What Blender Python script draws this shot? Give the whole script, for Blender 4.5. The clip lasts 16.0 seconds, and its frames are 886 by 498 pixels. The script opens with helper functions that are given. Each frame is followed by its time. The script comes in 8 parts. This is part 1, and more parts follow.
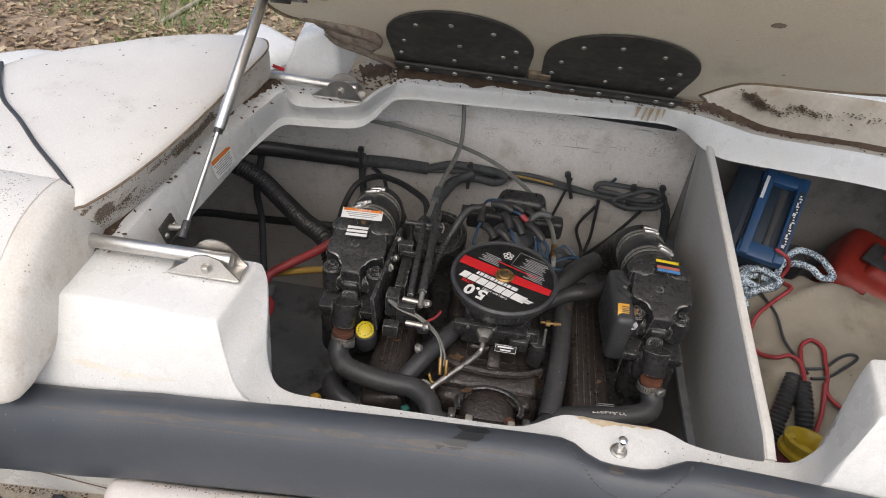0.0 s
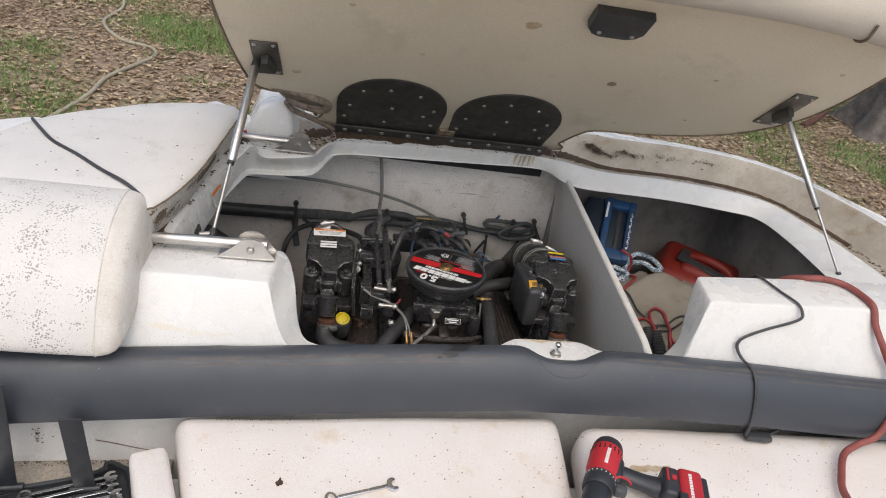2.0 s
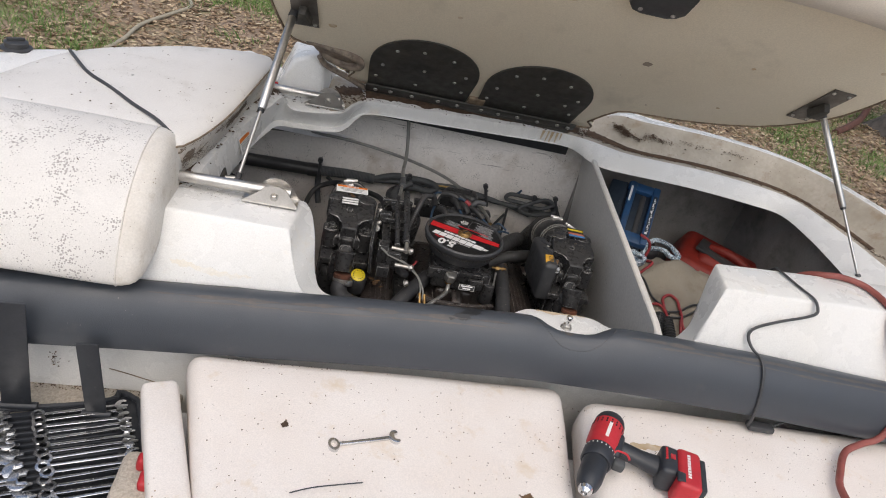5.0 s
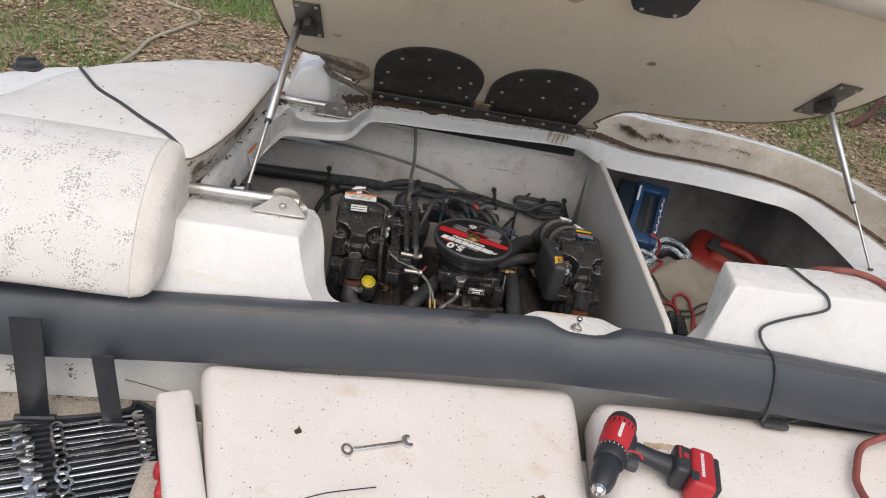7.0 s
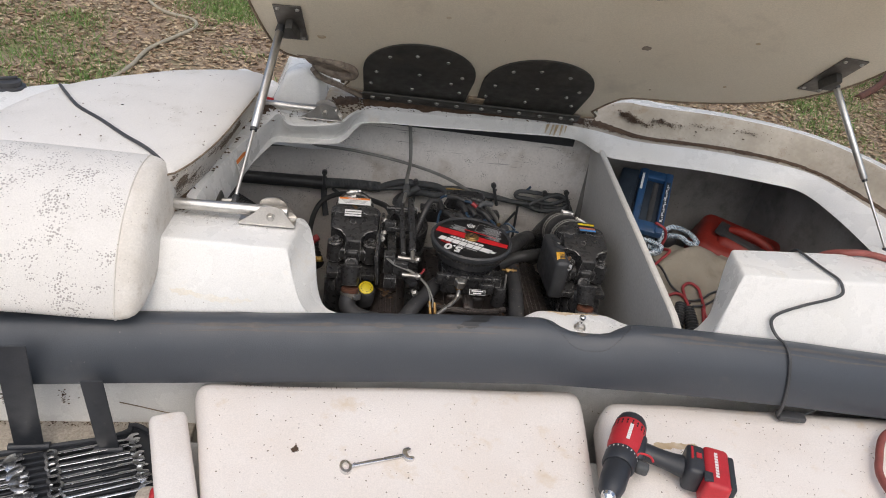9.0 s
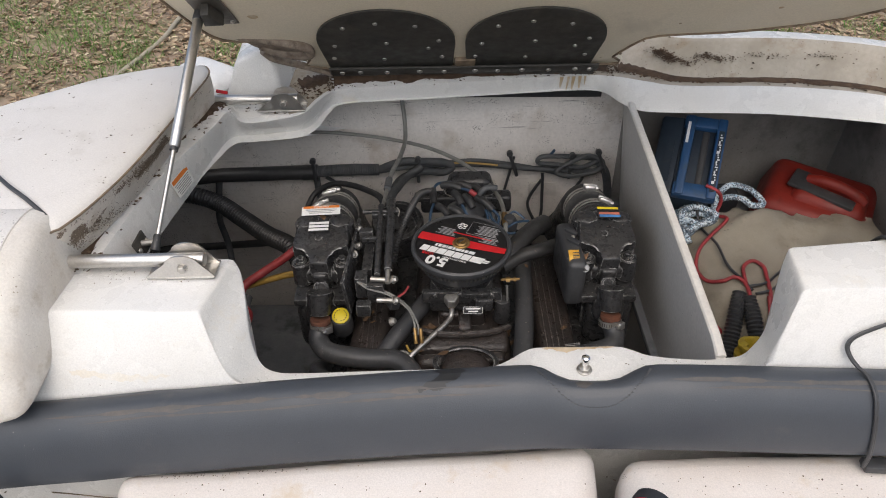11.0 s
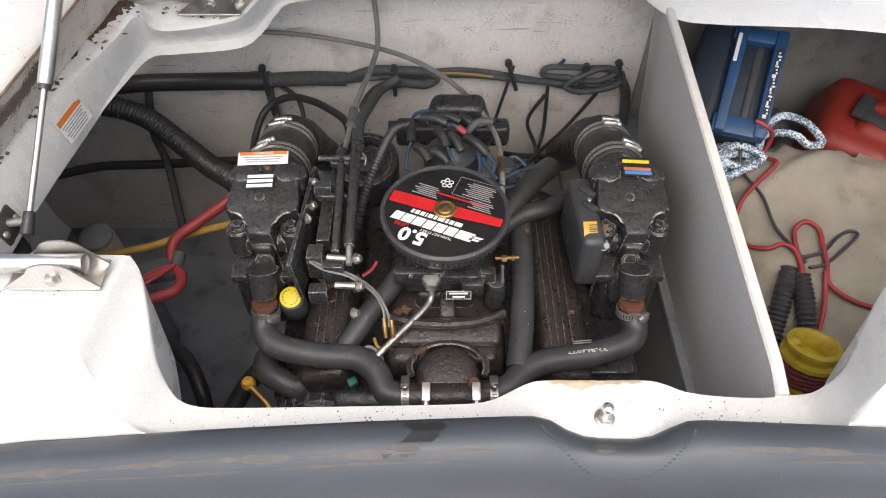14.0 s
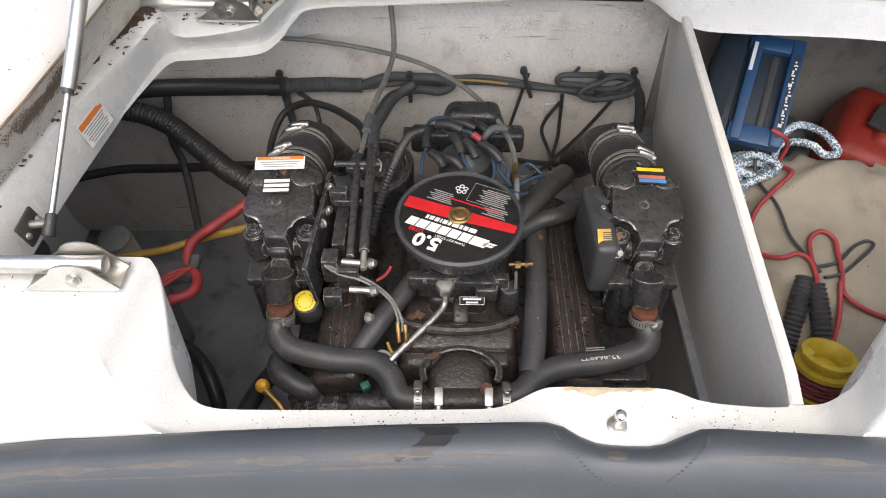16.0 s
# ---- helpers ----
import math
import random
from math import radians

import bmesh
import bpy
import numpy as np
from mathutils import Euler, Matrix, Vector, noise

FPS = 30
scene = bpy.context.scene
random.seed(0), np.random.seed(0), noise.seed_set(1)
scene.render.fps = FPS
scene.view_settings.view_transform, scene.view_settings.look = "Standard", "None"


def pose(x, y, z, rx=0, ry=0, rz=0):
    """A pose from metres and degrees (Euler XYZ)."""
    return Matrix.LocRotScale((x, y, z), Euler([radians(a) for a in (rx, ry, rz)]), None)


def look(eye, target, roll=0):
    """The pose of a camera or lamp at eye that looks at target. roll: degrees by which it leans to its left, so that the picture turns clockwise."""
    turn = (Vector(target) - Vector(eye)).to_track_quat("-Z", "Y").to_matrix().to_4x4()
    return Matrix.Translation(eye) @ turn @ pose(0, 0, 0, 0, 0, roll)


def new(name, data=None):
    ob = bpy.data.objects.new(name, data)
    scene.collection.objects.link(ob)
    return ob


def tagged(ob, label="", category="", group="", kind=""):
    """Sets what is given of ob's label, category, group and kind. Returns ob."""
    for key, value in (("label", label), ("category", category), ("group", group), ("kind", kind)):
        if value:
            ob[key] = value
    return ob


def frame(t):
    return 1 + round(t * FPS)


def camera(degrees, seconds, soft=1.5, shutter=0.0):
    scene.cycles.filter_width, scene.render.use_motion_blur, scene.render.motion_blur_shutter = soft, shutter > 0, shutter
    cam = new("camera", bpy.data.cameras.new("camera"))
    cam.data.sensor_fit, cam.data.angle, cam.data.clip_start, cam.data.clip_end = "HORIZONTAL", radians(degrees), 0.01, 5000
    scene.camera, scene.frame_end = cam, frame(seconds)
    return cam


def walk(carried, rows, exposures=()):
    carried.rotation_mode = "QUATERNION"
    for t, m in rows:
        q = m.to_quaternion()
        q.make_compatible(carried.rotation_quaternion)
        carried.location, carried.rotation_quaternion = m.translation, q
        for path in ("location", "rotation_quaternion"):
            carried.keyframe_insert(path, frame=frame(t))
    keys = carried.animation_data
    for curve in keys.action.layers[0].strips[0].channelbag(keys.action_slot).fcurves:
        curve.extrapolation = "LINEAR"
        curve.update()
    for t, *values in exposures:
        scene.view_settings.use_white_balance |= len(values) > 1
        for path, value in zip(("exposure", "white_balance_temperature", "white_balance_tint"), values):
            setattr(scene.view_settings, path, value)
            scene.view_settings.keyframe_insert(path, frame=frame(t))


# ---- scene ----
cam = camera(65.0, 16.0, soft=1.0)
METRES = 1.65
BASE = pose(-0.0646, -0.9969, 2.6508, -40.811, -4.806, 7.547)
ROWS = [
    (0.0, 0.0, 0.0, 0.0, -0.0, 0.0, 0.0),
    (0.5, -0.0223, -0.0093, -0.0032, 0.04, 2.45, 2.89),
    (1.0, -0.1059, -0.1316, -0.0922, -7.83, 6.03, 6.62),
    (1.5, -0.1807, -0.2024, -0.1621, -13.01, 6.76, 7.21),
    (2.0, -0.2009, -0.2334, -0.1751, -13.61, 9.16, 5.6),
    (2.5, -0.2067, -0.2345, -0.1791, -14.39, 9.45, 3.11),
    (3.0, -0.2041, -0.2365, -0.1874, -14.49, 8.91, 1.48),
    (3.5, -0.2064, -0.2334, -0.1916, -14.2, 7.82, 0.71),
    (4.0, -0.2063, -0.2324, -0.1943, -13.49, 7.12, 0.68),
    (6.5, -0.2085, -0.2374, -0.1961, -12.63, 7.95, 0.19),
    (7.0, -0.2024, -0.2402, -0.1966, -11.82, 7.84, 1.74),
    (7.5, -0.1974, -0.238, -0.1953, -12.14, 7.83, 2.16),
    (8.0, -0.1911, -0.2381, -0.1951, -11.67, 7.62, 3.53),
    (8.5, -0.194, -0.2373, -0.1941, -11.6, 7.68, 3.75),
    (11.0, 0.01, -0.0587, -0.0652, -2.18, 2.03, 9.41),
    (11.5, 0.014, -0.043, -0.0546, -2.49, 0.01, 8.75),
    (12.0, -0.0224, 0.0315, -0.0142, -6.86, -4.07, 8.32),
    (12.5, -0.0196, 0.092, 0.0127, -9.09, -7.95, 8.2),
    (13.0, 0.0257, 0.1384, 0.0352, -5.94, -11.07, 8.61),
    (13.5, 0.0391, 0.1482, 0.0427, -3.52, -11.04, 8.75),
    (14.0, 0.0429, 0.1438, 0.0446, -3.29, -9.76, 8.5),
    (14.5, 0.0419, 0.1412, 0.0475, -2.84, -8.95, 8.27),
    (15.0, 0.0433, 0.142, 0.0479, -2.54, -8.6, 8.05),
    (15.5, 0.0419, 0.1421, 0.0452, -2.65, -9.27, 7.81),
    (16.0, 0.0407, 0.1398, 0.0454, -2.21, -9.12, 8.05),
]
walk(cam, [(t, BASE @ pose(METRES * x, METRES * y, METRES * z, 90 + pitch, roll, yaw)) for t, x, y, z, yaw, pitch, roll in ROWS],
     exposures=[(0.0, 0.05), (0.5, -0.04), (0.8, 0.0), (2.0, -0.12), (4.2, -0.15), (8.7, -0.15), (11.0, -0.05), (12.5, 0.12), (13.3, 0.42), (14.2, 0.68), (16.0, 0.70)])

# ---- world and light: bright overcast day ----
world = bpy.data.worlds.new("sky")
scene.world = world
world.use_nodes = True
wn = world.node_tree
sky = wn.nodes.new("ShaderNodeTexSky")
sky.sky_type = "NISHITA"
sky.sun_disc = False
sky.sun_elevation, sky.sun_rotation = radians(58), radians(182)
sky.air_density, sky.dust_density, sky.ozone_density = 1.0, 4.0, 1.0
bg = wn.nodes["Background"]
wn.links.new(sky.outputs["Color"], bg.inputs["Color"])
bg.inputs["Strength"].default_value = 0.15
sun_data = bpy.data.lights.new("sun", "SUN")
sun_data.energy, sun_data.angle, sun_data.color = 1.9, radians(95), (1.0, 0.965, 0.91)
sun = new("sun", sun_data)
sun.matrix_world = look((0, 0, 0), (0.02, 0.52, -0.85))


# ---- building helpers ----
def add(bm, other):
    """Merges the bmesh other into bm."""
    me = bpy.data.meshes.new("tmp")
    other.to_mesh(me)
    other.free()
    bm.from_mesh(me)
    bpy.data.meshes.remove(me)
    return bm


def to_mesh(name, bm, material, sharp=38):
    me = bpy.data.meshes.new(name)
    bmesh.ops.recalc_face_normals(bm, faces=bm.faces)
    bm.to_mesh(me)
    bm.free()
    me.polygons.foreach_set("use_smooth", [True] * len(me.polygons))
    me.set_sharp_from_angle(angle=radians(sharp))
    for m in material if isinstance(material, (list, tuple)) else [material]:
        me.materials.append(m)
    return me


def thing(name, base, label, category, group="", kind=""):
    ob = new(name)
    ob.location = base
    ob.empty_display_size = 0.02
    return tagged(ob, label, category, group, kind)


def solo(name, bm, material, label="", category="", group="", kind="", sharp=38):
    return tagged(new(name, to_mesh(name, bm, material, sharp)), label, category, group, kind)


def part(name, bm, material, parent, label="", sharp=38):
    ob = new(name, to_mesh(name, bm, material, sharp))
    ob.parent = parent
    ob.matrix_parent_inverse = Matrix.Translation(-parent.location)
    return tagged(ob, label)


def pieces(name, bm, material, parent, label=""):
    """Each loose piece of bm becomes a part of its own."""
    left = set(bm.verts)
    while left:
        todo, isle = [left.pop()], []
        while todo:
            v = todo.pop()
            isle.append(v)
            for e in v.link_edges:
                w = e.other_vert(v)
                if w in left:
                    left.remove(w)
                    todo.append(w)
        b = bmesh.new()
        new_v = {v: b.verts.new(v.co) for v in isle}
        for f in {f for v in isle for f in v.link_faces}:
            b.faces.new([new_v[v] for v in f.verts])
        part(name, b, material, parent, label)
    bm.free()


def piece(name, me, m, parent, label=""):
    """One of many alike pieces that share a mesh."""
    ob = new(name, me)
    ob.parent = parent
    ob.matrix_parent_inverse = Matrix.Translation(-parent.location)
    ob.matrix_basis = m
    return tagged(ob, label)


def cr(pts, n=6, closed=False):
    """A smooth line through the points."""
    p = [Vector(q) for q in pts]
    out = []
    count = len(p) if closed else len(p) - 1
    for i in range(count):
        if closed:
            a, b, c, d = p[i - 1], p[i], p[(i + 1) % len(p)], p[(i + 2) % len(p)]
        else:
            a, b, c, d = p[max(i - 1, 0)], p[i], p[i + 1], p[min(i + 2, len(p) - 1)]
        for k in range(n):
            t = k / n
            out.append(0.5 * ((2 * b) + (c - a) * t + (2 * a - 5 * b + 4 * c - d) * t * t + (3 * b - a - 3 * c + d) * t ** 3))
    if not closed:
        out.append(p[-1])
    return out


def loft(rings, closed_u=False, closed_v=False, cap=False, bm=None):
    """Faces between rings of equal length. closed_u: each ring is closed; closed_v: the last ring joins the first."""
    bm = bm or bmesh.new()
    vs = [[bm.verts.new(p) for p in r] for r in rings]
    n = len(vs[0])
    for i in range(len(vs) if closed_v else len(vs) - 1):
        a, b = vs[i], vs[(i + 1) % len(vs)]
        for j in range(n if closed_u else n - 1):
            k = (j + 1) % n
            bm.faces.new((a[j], a[k], b[k], b[j]))
    if cap and closed_u:
        bm.faces.new(vs[0][::-1])
        bm.faces.new(vs[-1])
    return bm


def frame_of(d):
    d = Vector(d).normalized()
    u = d.cross(Vector((0, 0, 1)) if abs(d.z) < 0.9 else Vector((0, 1, 0))).normalized()
    return u, d.cross(u)


def cyl(p, q, r, r2=None, n=20, bm=None, rim=0.0):
    """A capped cylinder or cone from p to q; rim: rounding of its ends."""
    p, q = Vector(p), Vector(q)
    r2 = r if r2 is None else r2
    u, v = frame_of(q - p)
    d = (q - p).normalized()
    prof = [(r, p), (r2, q)]
    if rim:
        prof = [(r - rim, p), (r - 0.3 * rim, p + d * 0.3 * rim), (r, p + d * rim), (r2, q - d * rim), (r2 - 0.3 * rim, q - d * 0.3 * rim), (r2 - rim, q)]
    rings = [[c + (u * math.cos(2 * math.pi * i / n) + v * math.sin(2 * math.pi * i / n)) * a for i in range(n)] for a, c in prof]
    return loft(rings, True, False, True, bm)


def lathe(profile, origin, axis=(0, 0, 1), n=32, bm=None, cap=True):
    """Turns (radius, height) pairs about an axis."""
    o, d = Vector(origin), Vector(axis).normalized()
    u, v = frame_of(d)
    rings = [[o + d * h + (u * math.cos(2 * math.pi * i / n) + v * math.sin(2 * math.pi * i / n)) * max(r, 1e-4) for i in range(n)] for r, h in profile]
    return loft(rings, True, False, cap, bm)


def tube(pts, r, n=10, sub=6, bm=None, smooth=True, rib=0.0, pitch=0.006, flat=1.0, closed=False):
    """A hose or wire along the points; rib: depth of its corrugation."""
    line = cr(pts, sub, closed) if smooth else [Vector(p) for p in pts]
    if rib:
        total = sum((b - a).length for a, b in zip(line, line[1:]))
        steps = max(4, int(total / pitch * 2))
        acc, out, i, walked = 0.0, [], 0, 0.0
        seg = [(b - a).length for a, b in zip(line, line[1:])]
        cum = [0.0]
        for s in seg:
            cum.append(cum[-1] + s)
        for k in range(steps + 1):
            w = total * k / steps
            while i < len(seg) - 1 and cum[i + 1] < w:
                i += 1
            out.append(line[i].lerp(line[i + 1], (w - cum[i]) / max(seg[i], 1e-6)))
        line = out
    rings, u = [], None
    m = len(line)
    for i, p in enumerate(line):
        if closed:
            d = line[(i + 1) % m] - line[i - 1]
        else:
            d = line[min(i + 1, m - 1)] - line[max(i - 1, 0)]
        d = d.normalized() if d.length > 1e-9 else Vector((0, 0, 1))
        if u is None:
            u = frame_of(d)[0]
        u = (u - d * u.dot(d)).normalized()
        v = d.cross(u)
        a = r(i / (m - 1)) if callable(r) else r
        if rib:
            a -= rib * (i % 2)
        rings.append([p + (u * math.cos(2 * math.pi * k / n) + v * flat * math.sin(2 * math.pi * k / n)) * a for k in range(n)])
    return loft(rings, True, closed, not closed, bm)


def box(size, m=None, bevel=0.0, seg=2, bm=None, taper=None):
    """A box centred on the origin of m, with bevelled edges; taper: factor of its top's size in x and y."""
    b = bmesh.new()
    bmesh.ops.create_cube(b, size=1)
    for v in b.verts:
        f = taper if taper and v.co.z > 0 else (1, 1)
        v.co = Vector((v.co.x * size[0] * f[0], v.co.y * size[1] * f[1], v.co.z * size[2]))
    if bevel:
        bmesh.ops.bevel(b, geom=b.edges[:], offset=bevel, segments=seg, profile=0.5, affect="EDGES", clamp_overlap=True)
    if m is not None:
        b.transform(m if isinstance(m, Matrix) else Matrix.Translation(m))
    return add(bm, b) if bm else b


def prism(outline, depth, m=None, bevel=0.0, bm=None, seg=2):
    """A plate with the (x, y) outline, from z = 0 to z = depth, laid by m."""
    b = bmesh.new()
    lo = [b.verts.new((x, y, 0)) for x, y in outline]
    hi = [b.verts.new((x, y, depth)) for x, y in outline]
    n = len(lo)
    b.faces.new(lo[::-1])
    b.faces.new(hi)
    for i in range(n):
        b.faces.new((lo[i], lo[(i + 1) % n], hi[(i + 1) % n], hi[i]))
    if bevel:
        rim = [e for e in b.edges if abs(e.verts[0].co.z - e.verts[1].co.z) < 1e-9]
        bmesh.ops.bevel(b, geom=rim, offset=bevel, segments=seg, profile=0.5, affect="EDGES", clamp_overlap=True)
    if m is not None:
        b.transform(m)
    return add(bm, b) if bm else b


def cushion(size, m, bevel=0.03, cuts=14, puff=0.012, wave=0.003, seed=0):
    """An upholstered block: rounded edges, a domed top and slight waves."""
    b = bmesh.new()
    bmesh.ops.create_cube(b, size=1)
    for v in b.verts:
        v.co = Vector((v.co.x * size[0], v.co.y * size[1], v.co.z * size[2]))
    bmesh.ops.bevel(b, geom=b.edges[:], offset=bevel, segments=4, profile=0.5, affect="EDGES", clamp_overlap=True)
    for axis in range(2):
        for i in range(1, cuts):
            no = Vector((axis == 0, axis == 1, 0))
            co = no * (size[axis] * (i / cuts - 0.5))
            bmesh.ops.bisect_plane(b, geom=b.verts[:] + b.edges[:] + b.faces[:], plane_co=co, plane_no=no)
    for v in b.verts:
        u, w = 2 * v.co.x / size[0], 2 * v.co.y / size[1]
        if v.co.z > 0:
            v.co.z += puff * (1 - u ** 4) * (1 - w ** 4) + wave * noise.noise(Vector((v.co.x * 6 + seed, v.co.y * 6, seed)))
        v.co.x += wave * noise.noise(Vector((seed, v.co.y * 5, v.co.z * 9)))
        v.co.y += wave * noise.noise(Vector((v.co.x * 5, seed + 4, v.co.z * 9)))
    b.transform(m)
    return b


def lettering(text, size, m, material, parent, name="lettering", bold=0.0):
    cu = bpy.data.curves.new("text", "FONT")
    cu.body, cu.size, cu.align_x, cu.align_y, cu.offset, cu.extrude = text, size, "CENTER", "CENTER", bold, 0.0002
    cu.resolution_u = 3
    tmp = bpy.data.objects.new("text", cu)
    me = bpy.data.meshes.new_from_object(tmp)
    bpy.data.objects.remove(tmp)
    bpy.data.curves.remove(cu)
    me.transform(m)
    me.name = name
    me.materials.clear()
    me.materials.append(material)
    ob = new(name, me)
    ob.parent = parent
    ob.matrix_parent_inverse = Matrix.Translation(-parent.location)
    return ob


def hexbolt(r, h, washer=0.0):
    """A hexagonal head on z = 0, with a washer."""
    b = bmesh.new()
    z = 0.0
    if washer:
        cyl((0, 0, 0), (0, 0, 0.002), washer, n=16, bm=b)
        z = 0.002
    lathe([(r, z), (r, z + h * 0.8), (r * 0.8, z + h)], (0, 0, 0), n=6, bm=b)
    return b


def on(p, d):
    """A pose at p whose z axis points along d."""
    u, v = frame_of(d)
    d = Vector(d).normalized()
    return Matrix.Translation(p) @ Matrix((u, v, d)).transposed().to_4x4()


def hexa(base, top, bevel=0.01, seg=3):
    """A six-sided block between four base and four top corners."""
    b = bmesh.new()
    vs = [b.verts.new(p) for p in list(base) + list(top)]
    for f in ((3, 2, 1, 0), (4, 5, 6, 7), (0, 1, 5, 4), (1, 2, 6, 5), (2, 3, 7, 6), (3, 0, 4, 7)):
        b.faces.new([vs[i] for i in f])
    bmesh.ops.bevel(b, geom=b.edges[:], offset=bevel, segments=seg, profile=0.5, affect="EDGES", clamp_overlap=True)
    return b

# ---- materials ----
def mat(name, c1, c2=None, scale=8.0, rough=0.5, metal=0.0, bump=0.0, grain=150.0, spots=None, streak=None, stain=None, coat=0.0, vary=0.0, rvar=0.15, wear=None, cover=(0.40, 0.72)):
    """c1 and c2 mixed by a broad noise; fine grain in value, roughness and relief. spots: (colour, scale, cover); streak: (colour, (sx, sy, sz), cover); stain: (colour, scale, cover)."""
    m = bpy.data.materials.new(name)
    m.use_nodes = True
    t = m.node_tree
    L, N = t.links.new, t.nodes.new
    b = t.nodes["Principled BSDF"]
    tc = N("ShaderNodeTexCoord").outputs["Object"]

    def nz(s, detail=5.0, vec=None, rg=0.55):
        n = N("ShaderNodeTexNoise")
        n.inputs["Scale"].default_value, n.inputs["Detail"].default_value, n.inputs["Roughness"].default_value = s, detail, rg
        L(vec or tc, n.inputs["Vector"])
        return n.outputs["Fac"]

    def ramp(x, lo, hi, a=0.0, z=1.0):
        r = N("ShaderNodeMapRange")
        for k, v in zip(("From Min", "From Max", "To Min", "To Max"), (lo, hi, a, z)):
            r.inputs[k].default_value = v
        L(x, r.inputs["Value"])
        return r.outputs["Result"]

    def mix(f, a, c):
        x = N("ShaderNodeMix")
        x.data_type = "RGBA"
        if hasattr(f, "links"):
            L(f, x.inputs["Factor"])
        else:
            x.inputs["Factor"].default_value = f
        for s, k in ((a, 6), (c, 7)):
            if hasattr(s, "links"):
                L(s, x.inputs[k])
            else:
                x.inputs[k].default_value = (*s, 1)
        return x.outputs[2]

    col = mix(ramp(nz(scale), 0.35, 0.65), c1, c2 or tuple(0.82 * v for v in c1))
    g = nz(grain, 3.0)
    col = mix(ramp(g, 0.3, 0.7, 0.0, 0.34), col, tuple(0.58 * v for v in c1))
    if stain:
        col = mix(ramp(nz(stain[1], 7.0, rg=0.65), 1 - stain[2], 1 - stain[2] + 0.16, 0, 0.85), col, stain[0])
    if streak:
        mp = N("ShaderNodeMapping")
        mp.inputs["Scale"].default_value = streak[1]
        L(tc, mp.inputs["Vector"])
        col = mix(ramp(nz(1.0, 6.0, mp.outputs["Vector"], 0.7), 1 - streak[2], 1 - streak[2] + 0.08, 0, 0.9), col, streak[0])
    if spots:
        v = N("ShaderNodeTexVoronoi")
        v.inputs["Scale"].default_value = spots[1]
        L(tc, v.inputs["Vector"])
        size = ramp(nz(spots[1] * 0.12, 3.0), cover[0], cover[1], 0.0, spots[2])
        d = N("ShaderNodeMath")
        d.operation = "LESS_THAN"
        L(v.outputs["Distance"], d.inputs[0])
        L(size, d.inputs[1])
        f = N("ShaderNodeMath")
        f.operation = "MULTIPLY"
        f.inputs[1].default_value = 0.75
        L(d.outputs[0], f.inputs[0])
        col = mix(f.outputs[0], col, spots[0])
    if wear:
        bv = N("ShaderNodeBevel")
        bv.samples = 4
        bv.inputs["Radius"].default_value = 0.0028
        dt = N("ShaderNodeVectorMath")
        dt.operation = "DOT_PRODUCT"
        L(bv.outputs["Normal"], dt.inputs[0])
        L(N("ShaderNodeNewGeometry").outputs["Normal"], dt.inputs[1])
        edge = N("ShaderNodeMath")
        edge.operation = "MULTIPLY"
        L(ramp(dt.outputs["Value"], 0.985, 0.90), edge.inputs[0])
        L(ramp(nz(90, 4.0), 0.42, 0.66), edge.inputs[1])
        col = mix(edge.outputs[0], col, wear)
    if vary:
        oi = N("ShaderNodeObjectInfo")
        hs = N("ShaderNodeHueSaturation")
        L(ramp(oi.outputs["Random"], 0, 1, 1 - vary, 1 + vary), hs.inputs["Value"])
        L(col, hs.inputs["Color"])
        col = hs.outputs["Color"]
    L(col, b.inputs["Base Color"])
    b.inputs["Metallic"].default_value = metal
    L(ramp(nz(scale * 3.1), 0.3, 0.7, max(0.03, rough - rvar * rough), min(1, rough + rvar)), b.inputs["Roughness"])
    if coat:
        b.inputs["Coat Weight"].default_value, b.inputs["Coat Roughness"].default_value = coat, 0.15
    if bump:
        bp = N("ShaderNodeBump")
        bp.inputs["Strength"].default_value, bp.inputs["Distance"].default_value = 0.6, bump
        L(g, bp.inputs["Height"])
        L(bp.outputs["Normal"], b.inputs["Normal"])
    return m


GEL = mat("white_gelcoat", (0.775, 0.77, 0.75), (0.745, 0.735, 0.70), 5, 0.22, grain=380, spots=((0.20, 0.15, 0.10), 110, 0.10), stain=((0.68, 0.62, 0.52), 9, 0.37), bump=0.0001)
GEL_DIRTY = mat("weathered_gelcoat", (0.47, 0.42, 0.345), (0.36, 0.315, 0.245), 12, 0.42, grain=90, spots=((0.10, 0.07, 0.05), 150, 0.20), stain=((0.27, 0.20, 0.13), 16, 0.45), bump=0.0005)
HULL = mat("hull_gelcoat", (0.80, 0.80, 0.79), (0.77, 0.77, 0.75), 3, 0.25, grain=350)
VINYL = mat("white_marine_vinyl", (0.78, 0.755, 0.72), (0.71, 0.685, 0.65), 6, 0.5, grain=420, spots=((0.22, 0.19, 0.16), 100, 0.20), stain=((0.56, 0.53, 0.48), 12, 0.43), bump=0.0005)
VINYL_SPECK = mat("speckled_vinyl", (0.76, 0.735, 0.70), (0.70, 0.675, 0.64), 7, 0.5, grain=420, spots=((0.27, 0.25, 0.235), 215, 0.44), stain=((0.56, 0.54, 0.50), 10, 0.42), bump=0.0006, cover=(0.36, 0.64))
VINYL_SEAT = mat("seat_vinyl", (0.84, 0.79, 0.745), (0.79, 0.72, 0.66), 5, 0.5, grain=380, spots=((0.30, 0.20, 0.12), 85, 0.16), stain=((0.66, 0.55, 0.42), 14, 0.42), bump=0.0006)
